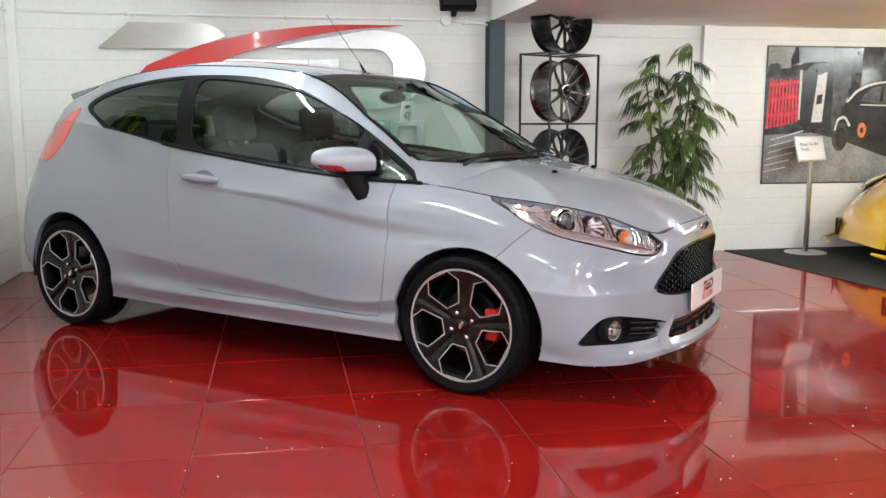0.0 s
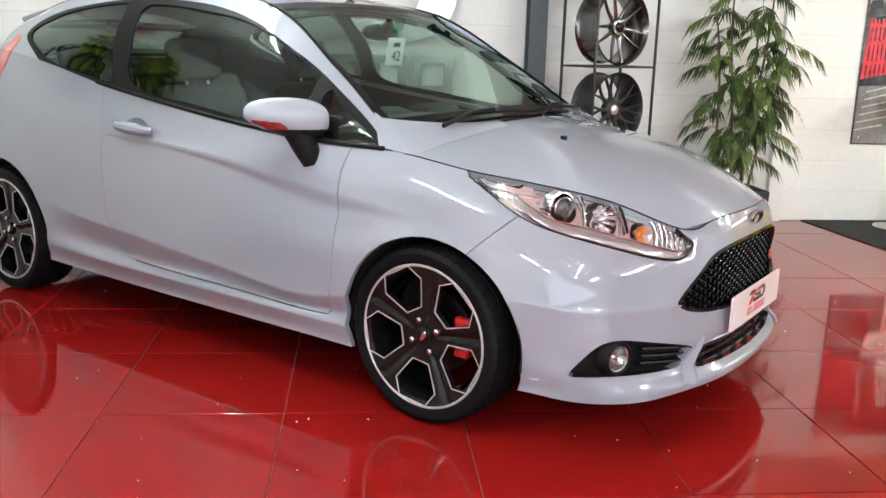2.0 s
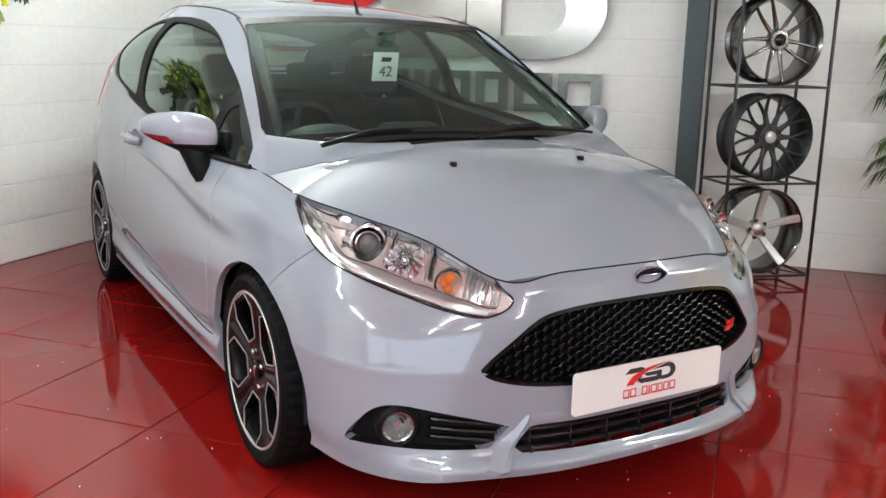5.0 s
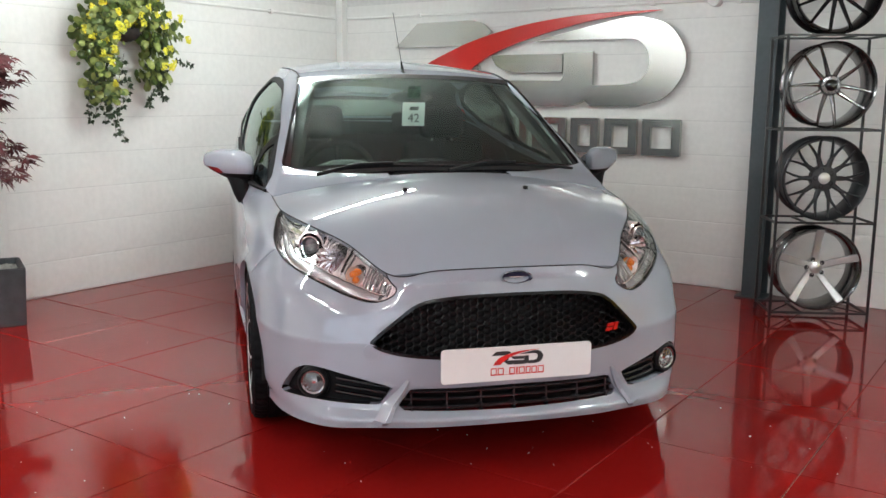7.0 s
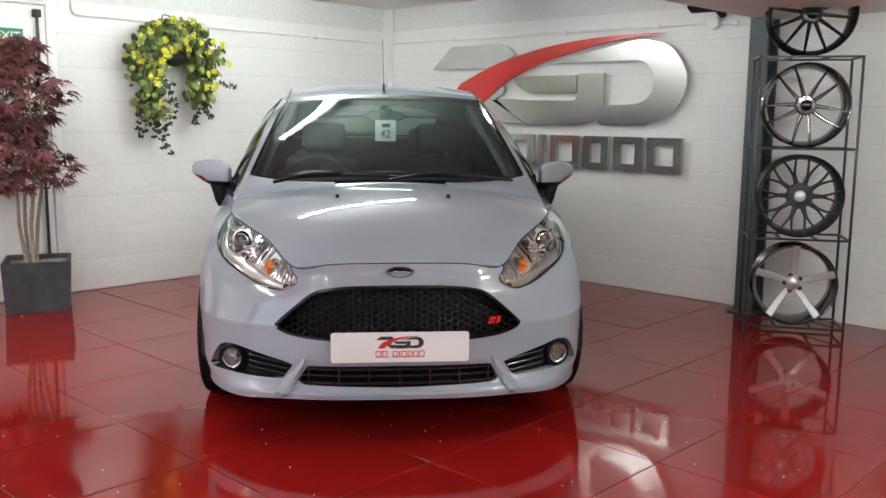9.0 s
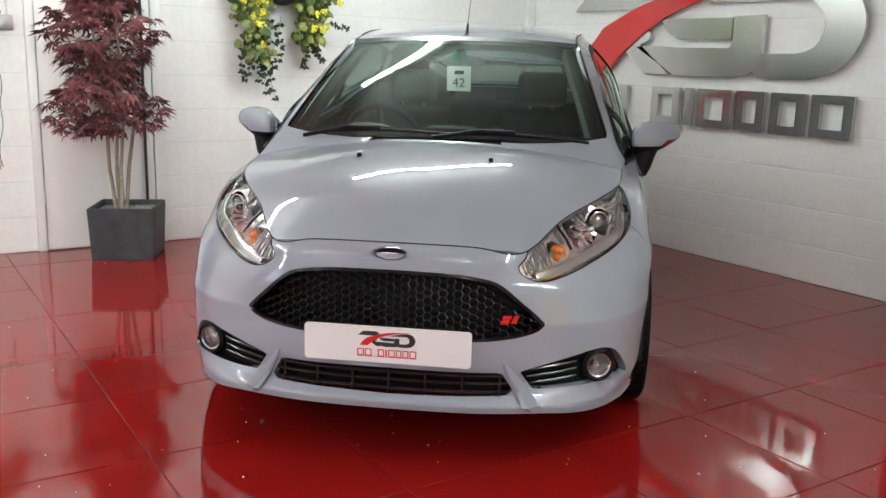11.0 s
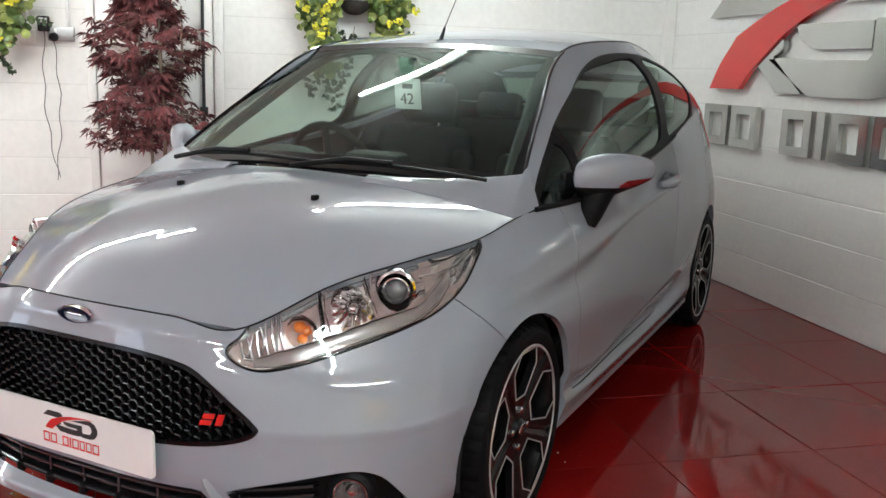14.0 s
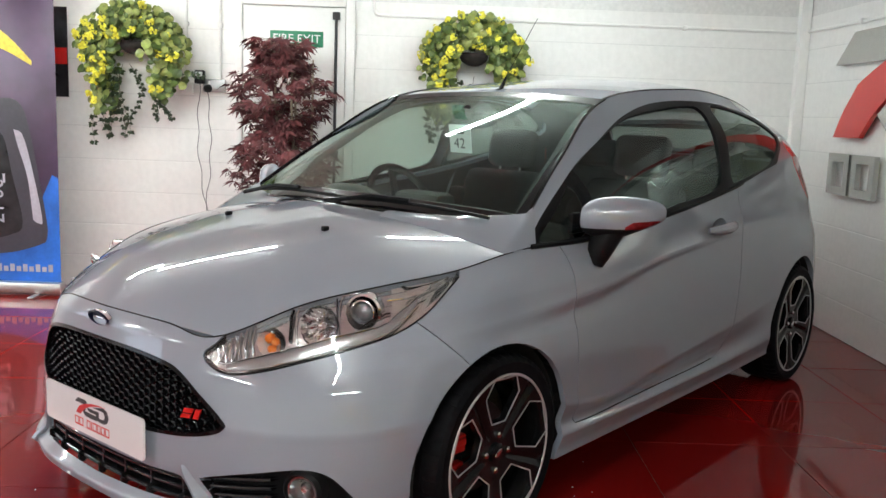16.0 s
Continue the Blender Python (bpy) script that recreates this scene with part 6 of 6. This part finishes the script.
patch("printed_sill_line", [(.90, .675), (1.77, .655), (1.77, .665), (.90, .685)], M_PRINT_WHITE, .0050)
patch("printed_frame", [(.57, .47), (.63, .47), (.63, 1.02), (.58, 1.04)], M_PRINT_DARK, .0022)
patch("printed_lintel", [(.30, 1.03), (.64, 1.05), (.64, 1.165), (.28, 1.165)], M_PRINT_DARK, .0020)
for k in range(7):
    patch("printed_block", [(.02 + .11 * k, .96 + .02 * (k % 3)), (.11 + .11 * k, .97 + .02 * (k % 3)), (.11 + .11 * k, 1.03 + .02 * (k % 2)), (.025 + .11 * k, 1.02 + .02 * (k % 2))] if k < 3 else [(.66 + .02 * k, .52 + .08 * (k - 3)), (.71 + .02 * k, .52 + .08 * (k - 3)), (.71 + .02 * k, .58 + .08 * (k - 3)), (.66 + .02 * k, .58 + .08 * (k - 3))], M_PRINT_FLOOR if k % 2 else M_PRINT_DARK, .0026)
patch("printed_glass", bow([(.90, .71), (.97, .80), (1.12, .845), (1.5, .845), (1.5, .70), (1.1, .69)], 20), M_PRINT, .0044)
patch("printed_wheel", [(.72 + .075 * math.cos(q), .40 + .12 * math.sin(q)) for q in np.linspace(0, 2 * math.pi, 20)[:-1]], M_PRINT, .0044)
patch("printed_wheel_core", [(.735 + .055 * math.cos(q), .395 + .09 * math.sin(q)) for q in np.linspace(0, 2 * math.pi, 20)[:-1]], M_PRINT_DARK, .0052)
ringp = [(.93 + .042 * math.cos(q), .46 + .066 * math.sin(q)) for q in np.linspace(0, 2 * math.pi, 20)[:-1]]
patch("printed_ring", ringp, M_PRINT_ORANGE, .0044)
patch("printed_ring_core", [(.93 + (x - .93) * .4, .46 + (z - .46) * .4) for x, z in ringp], M_PRINT_DARK, .0052)
for x, z in ((.05, 1.12), (.86, 1.12), (1.73, 1.12), (.05, .05), (.86, .05), (1.73, .05)):
    link("fixing_stud", turned([(0, .008), (.012, .007), (.015, 0)], 14), M_CHROME, pan, m=pose(x, -.0005, z, 0, 0, 180))

stand = thing("sign_stand", "silver floor stand with a do not touch notice", "sign stand", pose(4.715, 6.95, .006, 0, 0, 22))
link("stand_base", turned([(0, .014), (.13, .012), (.17, .004), (.172, 0)], 40, "z"), M_ALU, stand)
part("stand_post", box(-.022, -.012, .01, .022, .012, .80, .004), M_ALU, stand)
nb = part("notice_frame", box(-.185, -.010, .0, .185, .006, .215, .004), M_ALU, stand, m=pose(0, -.01, .775, -14, 0, 0))
part("notice_paper", box(-.172, -.0135, .012, .172, -.010, .203, .0005), M_PLATE, stand, m=pose(0, -.01, .775, -14, 0, 0))
UP = Matrix(((1, 0, 0, 0), (0, 0, -1, 0), (0, 1, 0, 0), (0, 0, 0, 1)))
words("notice_words", "Please Do Not", .042, M_INK, stand, pose(0, -.01, .775, -14, 0, 0) @ pose(-.02, -.0145, .145) @ UP, .0003)
words("notice_words", "Touch....", .042, M_INK, stand, pose(0, -.01, .775, -14, 0, 0) @ pose(-.07, -.0145, .10) @ UP, .0003)

# ---- yellow sports car, parked on the carpet ----
SPORT = pose(6.78, 6.05, .006, 0, 0, 172)
sport = thing("sports_car", "low yellow sports car on black carpet", "car", SPORT)
S_LOW = [(2.05, 0, .17), (1.98, .45, .16), (1.70, .80, .16), (1.2, .92, .17), (0, .93, .18), (-1.3, .95, .2), (-1.9, .85, .25), (-2.0, 0, .28)]
S_MID = [(2.02, 0, .30), (1.93, .48, .32), (1.66, .84, .36), (1.2, .95, .42), (0, .95, .45), (-1.3, .98, .55), (-1.92, .88, .6), (-2.05, 0, .6)]
S_TOP = [(1.80, 0, .52), (1.70, .42, .55), (1.45, .74, .62), (1.1, .86, .68), (0, .85, .72), (-1.2, .88, .82), (-1.85, .75, .85), (-1.95, 0, .86)]
S_DECK = [(1.2, 0, .68), (1.15, .35, .69), (1.0, .6, .72), (.8, .72, .76), (0, .62, 1.05), (-.9, .58, 1.05), (-1.6, .5, .92), (-1.7, 0, .95)]
S_ROOF = [(.6, 0, .86), (.55, .1, .87), (.5, .2, .9), (.4, .3, .96), (0, .3, 1.1), (-.6, .3, 1.1), (-1.3, .2, 1.0), (-1.4, 0, 1.0)]
link("body", loft([mirror_line(a) for a in (S_LOW, S_MID, S_TOP, S_DECK, S_ROOF)], 6, 5), M_YELLOW_CAR, sport)
for side in (1, -1):
    intake = [[(1.99 - .22 * a + .014, side * (.40 + .36 * a), .17 + .15 * b * (1 - .2 * a)) for a in np.linspace(0, 1, 6)] for b in np.linspace(0, 1, 4)]
    link("intake", grid(intake).mapped(lambda p: (p[0] + .02, p[1], p[2])), M_GLOSS_BLACK, sport)
    bl = bmesh.new()
    pipe(bl, [(2.10, side * .35, .13), (2.03, side * .60, .12), (1.80, side * .84, .13)], .02, 8, [.012, .022, .012])
    part("splitter_blade", bl, M_YELLOW_CAR, sport)
    lamp = bmesh.new()
    pipe(lamp, [(1.78, side * .50, .555), (1.62, side * .68, .60), (1.40, side * .78, .66)], .02, 8, [.008, .020, .008])
    part("lamp", lamp, M_BEZEL, sport)
    for ax in (1.25, -1.25):
        wy = link("wheel", turned([(0, .10), (.2, .09), (.30, .12), (.335, .08), (.335, -.12), (.2, -.13)], 40), M_RUBBER, sport, m=pose(ax, side * .84, .335, 0, 0, 0 if side > 0 else 180))

canopy = [[(p[0], p[1] * s, p[2] + .012 + .03 * (1 - s * s)) for s in np.linspace(-1, 1, 11)] for p in (spline(S_ROOF, 0.4 + 6.2 * k / 24) for k in range(25))]
link("canopy", facing(grid(canopy), (0, 0, 1)).thick(.02), M_GLOSS_BLACK, sport, "dark glass cockpit canopy")

# ---- plants ----
rnd = random.Random(7)


def leaf(bm, base, way, up, length, width, bend=0.25):
    """One pointed leaf of four faces, folded a little along its rib."""
    w = Vector(way).normalized()
    s = w.cross(Vector(up))
    if s.length < 1e-3:
        s = w.cross(Vector((1, 0, 0)))
    s.normalize()
    n = s.cross(w)
    b = Vector(base)
    mid = b + w * length * .45 - n * 0.0
    tip = b + w * length - n * bend * length
    v = [bm.verts.new(p) for p in (b, mid + s * width + n * width * .25, mid, mid - s * width + n * width * .25, tip)]
    for q in ((0, 2, 1), (0, 3, 2), (1, 2, 4), (2, 3, 4)):
        bm.faces.new([v[i] for i in q])


def disc_leaf(bm, c, n, r, cup=0.25):
    """A round, slightly cupped leaf."""
    n = Vector(n).normalized()
    a = n.orthogonal().normalized()
    b = n.cross(a)
    t0 = rnd.random() * 6.28
    hub = bm.verts.new(Vector(c) - n * r * cup)
    ring = [bm.verts.new(Vector(c) + r * (0.86 + .2 * rnd.random()) * (a * math.cos(t0 + k * .7854) + b * math.sin(t0 + k * .7854))) for k in range(8)]
    for k in range(8):
        bm.faces.new((hub, ring[k], ring[(k + 1) % 8]))


def planter(name, label, m, size, height):
    p = thing(name, label, "planter", m)
    bm = bmesh.new()
    h, t = size / 2, .022
    taper = .93
    ring = lambda s, z: [bm.verts.new((a * s, b * s, z)) for a, b in ((-1, -1), (1, -1), (1, 1), (-1, 1))]
    loops = [ring(h * taper, 0), ring(h, height), ring(h - t, height), ring(h - t - .004, height - .045)]
    for p0, p1 in zip(loops, loops[1:]):
        for k in range(4):
            bm.faces.new((p0[k], p0[(k + 1) % 4], p1[(k + 1) % 4], p1[k]))
    bm.faces.new(loops[0][::-1])
    bmesh.ops.bevel(bm, geom=bm.edges[:], offset=.005, segments=2, affect="EDGES")
    part("pot", bm, M_SLATE, p)
    soil = bmesh.new()
    r2 = random.Random(3)
    box(-h + t, -h + t, height - .09, h - t, h - t, height - .035, bm=soil)
    for _ in range(160):
        x, y = (r2.uniform(-h + t + .01, h - t - .01) for _ in range(2))
        bmesh.ops.create_icosphere(soil, subdivisions=1, radius=r2.uniform(.006, .011), matrix=pose(x, y, height - .034))
    part("pebbles", soil, M_PEBBLE, p, smooth=False)["kind"] = "stuff"
    return p


def acer():
    p = planter("maple_tree", "artificial burgundy maple in a square slate planter", pose(-1.285, 3.80, 0, 0, 0, 64.5), .40, .325)
    tr, lf = bmesh.new(), bmesh.new()
    inv = (pose(-1.285, 3.80, 0, 0, 0, 64.5)).inverted()
    for k in range(4):
        a = k * 1.6
        x0, y0 = .03 * math.cos(a), .03 * math.sin(a)
        pts = [(x0, y0, .28), (x0 * 1.5 - .02, y0 * 2, .55), (x0 * 2.5, y0 * 3 + .02, .9), (x0 * 3.5, y0 * 4, 1.3), (x0 * 3, y0 * 4, 1.6)]
        pipe(tr, [inv @ (Vector((-1.285, 3.765, 0)) + Vector(q)) for q in pts], .01, 8, [.013, .012, .010, .008, .005])
    for k in range(600):
        while True:
            u, v, z = rnd.uniform(-1, 1), rnd.uniform(-1, 1), rnd.uniform(.78, 1.72)
            wide = .375 * (.55 + .45 * math.sin((z - .66) * 6.6) ** 2) * (1 if z < 1.5 else .80)
            if u * u + v * v < 1 and (u * u + v * v > .12 or rnd.random() < .4):
                break
        c = Vector((-1.262 + u * wide * .85, 3.685 + v * wide, z))
        if c.x < WALL_W + .06:
            continue
        out = Vector((u, v, rnd.uniform(-.5, .3))).normalized()
        face = (out + Vector((rnd.uniform(-.5, .5), rnd.uniform(-.5, .5), .6))).normalized()
        side = out.cross(face).normalized()
        size = rnd.uniform(.065, .11)
        for j in range(7):
            ang = radians(-105 + 35 * j) + rnd.uniform(-.1, .1)
            way = out * math.cos(ang) + side * math.sin(ang) + Vector((0, 0, -.25))
            ln = size * (1 - .35 * abs(j - 3) / 3)
            leaf(lf, inv @ c, inv.to_3x3() @ way, inv.to_3x3() @ face, ln, ln * .14, .18)
        pipe(tr, [inv @ c, inv @ (c - out * .10 - Vector((0, 0, .02)))], .0016, 4)
    part("trunk", tr, M_TRUNK, p, "pale thin forked trunk")
    f = part("foliage", lf, M_ACER, p, "burgundy palmate leaves", smooth=False)
    f["kind"] = "stuff"


acer()


def palm():
    m = pose(3.385, 6.81, 0)
    p = planter("bamboo_palm", "artificial bamboo palm in a dark square planter", m, .37, .305)
    tr, dark, light = bmesh.new(), bmesh.new(), bmesh.new()
    stems = [(-.10, 0, -.14, 1.45), (-.03, .05, -.05, 1.60), (.03, -.03, .04, 1.45), (.08, .05, .08, 1.70), (.10, -.04, .18, 1.25)]
    for x, y, lean, top in stems:
        pts = [(x + lean * (z - .27) * .8 + .02 * math.sin(z * 4 + x * 30), y, z) for z in np.linspace(.27, top, 9)]
        pipe(tr, pts, .009, 8, [.011 - .0007 * k for k in range(9)])
        for k in range(17):
            z = .50 + (top - .42) * (k + .6 * rnd.random()) / 17
            a = rnd.uniform(0, 6.28)
            out = Vector((math.cos(a), .55 * math.sin(a) - .12, .35)).normalized()
            c = Vector((x + lean * (z - .27) * .8, y, z))
            reach = rnd.uniform(.08, .20)
            rib = [c + out * reach * t + Vector((0, 0, -.16 * t * t * reach / .25)) for t in (0, .35, .7, 1.0)]
            pipe(tr, rib, .002, 4)
            bm = light if rnd.random() < .40 else dark
            for j in range(8):
                t = .25 + .75 * j / 7
                i = min(int(t * 3), 2)
                b = rib[i].lerp(rib[i + 1], t * 3 - i)
                for s in (-1, 1):
                    side = out.cross(Vector((0, 0, 1))).normalized() * s
                    way = out * (.55 + .3 * t) + side * (.75 - .35 * t) + Vector((0, 0, -.6 - .3 * t))
                    q = b + way.normalized() * .16
                    if q.y + 6.81 > WALL_N - .02:
                        continue
                    leaf(bm, b, way, Vector((0, 0, 1)), rnd.uniform(.13, .21), .0095, .30)
    part("stem", tr, M_STEM, p, "thin brown branching stem")
    for bm, mat in ((dark, M_BAMBOO), (light, M_BAMBOO_LIGHT)):
        part("fronds", bm, mat, p, smooth=False)["kind"] = "stuff"


palm()


def basket(y0, x0, seed, label):
    """A wall basket with an arch of leaves, yellow flowers and trailing ivy."""
    r = random.Random(seed)
    m = pose(x0, y0, 1.60)
    p = thing("hanging_basket", label, "hanging basket", m)
    bowl = bmesh.new()
    bmesh.ops.create_uvsphere(bowl, u_segments=20, v_segments=10, radius=.095, matrix=Matrix.Translation((-.02, 0, .07)) @ Matrix.Diagonal((.9, 1, .7, 1)))
    bmesh.ops.bisect_plane(bowl, geom=bowl.verts[:] + bowl.edges[:] + bowl.faces[:], plane_co=(0, 0, .09), plane_no=(0, 0, 1), clear_outer=True)
    bmesh.ops.holes_fill(bowl, edges=[e for e in bowl.edges if e.is_boundary])
    part("bowl", bowl, M_COIR, p)
    ch = bmesh.new()
    for a in (0, 2.1, 4.2):
        pipe(ch, [(-.02 + .10 * math.cos(a), .10 * math.sin(a), .09), (-.05, 0, .36)], .003, 5)
    pipe(ch, [(-.05, 0, .36), (-.13, 0, .38), (x0 * 0 - (x0 - WALL_W) + .004, 0, .38), (-(x0 - WALL_W) + .004, 0, .30)], .005, 6)
    part("chain", ch, M_BLACK_STEEL, p)
    green, pale, ivy, fl = (bmesh.new() for _ in range(4))

    def spot():
        """A place in the arch of leaves: over the bowl and down both sides."""
        t = r.random()
        if t < .55:
            a = r.uniform(.05, 3.09)
            rad = .11 + .23 * r.random() ** .8
            return Vector((r.uniform(-.10, .13), rad * 1.06 * math.cos(a), .02 + rad * .92 * math.sin(a)))
        s = -1 if t < .79 else 1
        z = -r.random() ** 1.25 * (.40 if s < 0 else .30)
        return Vector((r.uniform(-.10, .10), s * (.235 + .40 * z * (.25 if s < 0 else .35)) + r.gauss(0, .06) * (1 + z), z + .03 + r.uniform(-.03, .03)))

    for k in range(980):
        c = spot()
        if c.x + x0 < WALL_W + .03:
            c.x = WALL_W + .04 - x0
        n = Vector((.8 + r.random(), c.y * 2 + r.uniform(-.7, .7), r.uniform(-.2, 1.0)))
        disc_leaf(pale if r.random() < .5 else green, c, n, r.uniform(.013, .036))
    for k in range(38):
        c = spot()
        c.x = abs(c.x) + .06
        for j in range(14):
            d = Vector((r.uniform(-.3, 1), r.uniform(-1, 1), r.uniform(-1, 1)))
            disc_leaf(fl, c + d * .021, d + Vector((.6, 0, 0)), .0105, .5)
    st = bmesh.new()
    for k in range(9):
        yy, ln = (r.uniform(-.25, .02), r.uniform(.34, .58)) if k < 7 else (r.uniform(.18, .28), r.uniform(.20, .32))
        zz = -.06 if k < 7 else -.15
        pts = [(-.02 + .05 * math.sin(t * 3 + k), yy + .05 * math.sin(t * 4 + k * 2), zz - ln * t) for t in np.linspace(0, 1, 10)]
        pipe(st, pts, .0016, 4)
        for q in pts[1:]:
            for _ in range(7):
                w = Vector((r.uniform(-.2, 1), r.uniform(-1, 1), r.uniform(-.9, .3)))
                leaf(ivy, Vector(q) + w * .004, w, (1, 0, .3), r.uniform(.022, .038), .011, .1)
    pts = [(.05, .30 + .16 * t, -.10 - .03 * t) for t in np.linspace(0, 1, 6)]
    pipe(st, pts, .0016, 4)
    for q in pts[1:]:
        for _ in range(4):
            w = Vector((r.uniform(-.2, .6), r.uniform(-.4, 1), r.uniform(-.9, .6)))
            leaf(ivy, q, w, (1, 0, .3), .03, .010, .1)
    part("trailing_stems", st, M_STEM, p)
    for name, bm, mat, lab in (("leaves", green, M_LEAF, "round green leaves"), ("leaves", pale, M_LEAF_PALE, "paler variegated leaves"), ("ivy", ivy, M_IVY, "dark trailing ivy"), ("flower_mass", fl, M_FLOWER, "yellow flower heads")):
        part(name, bm, mat, p, lab, smooth=False)["kind"] = "stuff"


basket(4.93, -1.44, 11, "wall basket of round leaves, yellow flowers and trailing ivy")
basket(2.68, -1.44, 23, "wall basket of leaves, yellow flowers and ivy above sockets")
# ---- fluorescent battens under the ceilings, most of them unseen and added to brighten ----
# first two placed from reflections on the car; the rest unseen, added to brighten
TUBES = [(0.05, 5.22, CEIL, 0), (0.08, 2.90, CEIL, 0), (0.05, 0.60, CEIL, 0), (0.05, -1.7, CEIL, 0), (3.85, 4.50, SOFFIT, 90), (6.3, 5.3, SOFFIT, 0), (3.6, -1.7, CEIL, 0), (4.2, 0.60, CEIL, 0),
         (2.2, 0.60, CEIL, 0), (2.2, -1.7, CEIL, 0), (6.4, 1.6, CEIL, 0)]
for tx, ty, tz, turn in TUBES:
    b = thing("batten_light", "white fluorescent ceiling batten, all but two added unseen as fill", "ceiling light", pose(tx, ty, tz, 0, 0, turn), "ceiling battens")
    part("batten_body", box(-.03, -.78, -.045, .03, .78, -.0005, .006), M_WHITE, b)
    for s in (-1, 1):
        part("tube_holder", box(-.016, s * .765 - .012, -.085, .016, s * .765 + .012, -.045, .003), M_WHITE, b)
    glowing = bmesh.new()
    pipe(glowing, [(0, -.752, -.066), (0, -.3, -.066), (0, .3, -.066), (0, .752, -.066)], .016, 12)
    part("tube", glowing, M_TUBE, b, "lit white fluorescent tube")
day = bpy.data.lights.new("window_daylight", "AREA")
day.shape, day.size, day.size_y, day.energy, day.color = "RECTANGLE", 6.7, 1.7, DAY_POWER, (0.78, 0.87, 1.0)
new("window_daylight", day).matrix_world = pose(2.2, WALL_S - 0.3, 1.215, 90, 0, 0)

# ---- floor tiles and wall blocks ----
tile_bm = bmesh.new()
box(.0015, .0015, -.006, TILE - .0015, TILE - .0015, 0, bm=tile_bm)
top_edges = [e for e in tile_bm.edges if all(v.co.z > -.001 for v in e.verts)]
bmesh.ops.bevel(tile_bm, geom=top_edges, offset=.0015, segments=1, affect="EDGES")
tile_me = bpy.data.meshes.new("tile")
tile_bm.to_mesh(tile_me)
tile_bm.free()
tile_me.materials.append(M_TILE)
rng_tile = random.Random(5)
for i in range(-3, 15):
    for j in range(-12, 7):
        x, y = TX0 + i * TILE, TY0 + j * TILE
        if x + TILE < WALL_W or x > WALL_E or y > WALL_N or y + TILE < WALL_S:
            continue
        t = new("tile", tile_me)
        t.parent = floor
        t.matrix_basis = pose(x, y, 0, rng_tile.uniform(-.09, .09), rng_tile.uniform(-.09, .09), 0)

COURSE, BLOCK = .2245, .45


def block_mesh(length, along):
    bm = bmesh.new()
    gap = 0.0
    if along == "x":
        box(gap, 0, .0035, length - gap, .016, COURSE - .0035, bm=bm)
        edges = [e for e in bm.edges if all(v.co.y < .001 for v in e.verts) and abs(e.verts[0].co.z - e.verts[1].co.z) < .001]
    else:
        box(-.016, gap, .0035, 0, length - gap, COURSE - .0035, bm=bm)
        edges = [e for e in bm.edges if all(v.co.x > -.001 for v in e.verts) and abs(e.verts[0].co.z - e.verts[1].co.z) < .001]
    bmesh.ops.bevel(bm, geom=edges, offset=.0035, segments=2, affect="EDGES")
    me = bpy.data.meshes.new("block")
    bm.to_mesh(me)
    bm.free()
    me.materials.append(M_BLOCK)
    return me


def lay(wall, along, lo, hi, first, fixed, rows, gaps=()):
    """Courses of blocks in stretcher bond; gaps: spans left open up to a height."""
    cache = {}
    for k in range(rows):
        start = first - (BLOCK / 2 if k % 2 else 0)
        z = k * COURSE
        a = start - math.ceil((start - lo) / BLOCK) * BLOCK
        while a < hi:
            pieces = [(max(a, lo), min(a + BLOCK, hi))]
            for g0, g1, top in gaps:
                if z < top - .02:
                    pieces = [q for p0, p1 in pieces for q in ((p0, min(p1, g0)), (max(p0, g1), p1))]
            for p0, p1 in pieces:
                if p1 - p0 > .02:
                    n = round(p1 - p0, 3)
                    if n not in cache:
                        cache[n] = block_mesh(n, along)
                    o = new("block", cache[n])
                    o.parent = wall
                    o.matrix_basis = pose(p0, fixed, z) if along == "x" else pose(fixed, p0, z)
            a += BLOCK


lay(wall_north, "x", WALL_W, 7.2, 1.70, WALL_N, 9)
lay(wall_west, "y", -.2, WALL_N, 4.13, WALL_W, 9, ((3.31, 4.13, 2.03),))


# grit and paper flecks left on the tiles
grit = Sheet()
rng = random.Random(11)
for k in range(230):
    x, y = rng.uniform(-1.4, 3.6), rng.uniform(1.2, 5.6)
    r = rng.uniform(.0012, .0032) * (1.5 if rng.random() < .12 else 1)
    turn, n = rng.uniform(0, 6.28), rng.choice((4, 5, 6))
    ring = [(x + r * rng.uniform(.7, 1.2) * math.cos(turn + 6.2832 * i / n), y + r * rng.uniform(.7, 1.2) * math.sin(turn + 6.2832 * i / n)) for i in range(n)]
    s = Sheet([(a, b, .0005) for a, b in ring] + [(x + (a - x) * .6, y + (b - y) * .6, .0005 + r * .8) for a, b in ring])
    s.f = [(i, (i + 1) % n, n + (i + 1) % n, n + i) for i in range(n)] + [tuple(range(n, 2 * n))]
    grit.add(s)
tagged(link("floor_grit", grit, M_PLATE, smooth=False), "small white flecks scattered on the red tiles", "debris", kind="stuff")
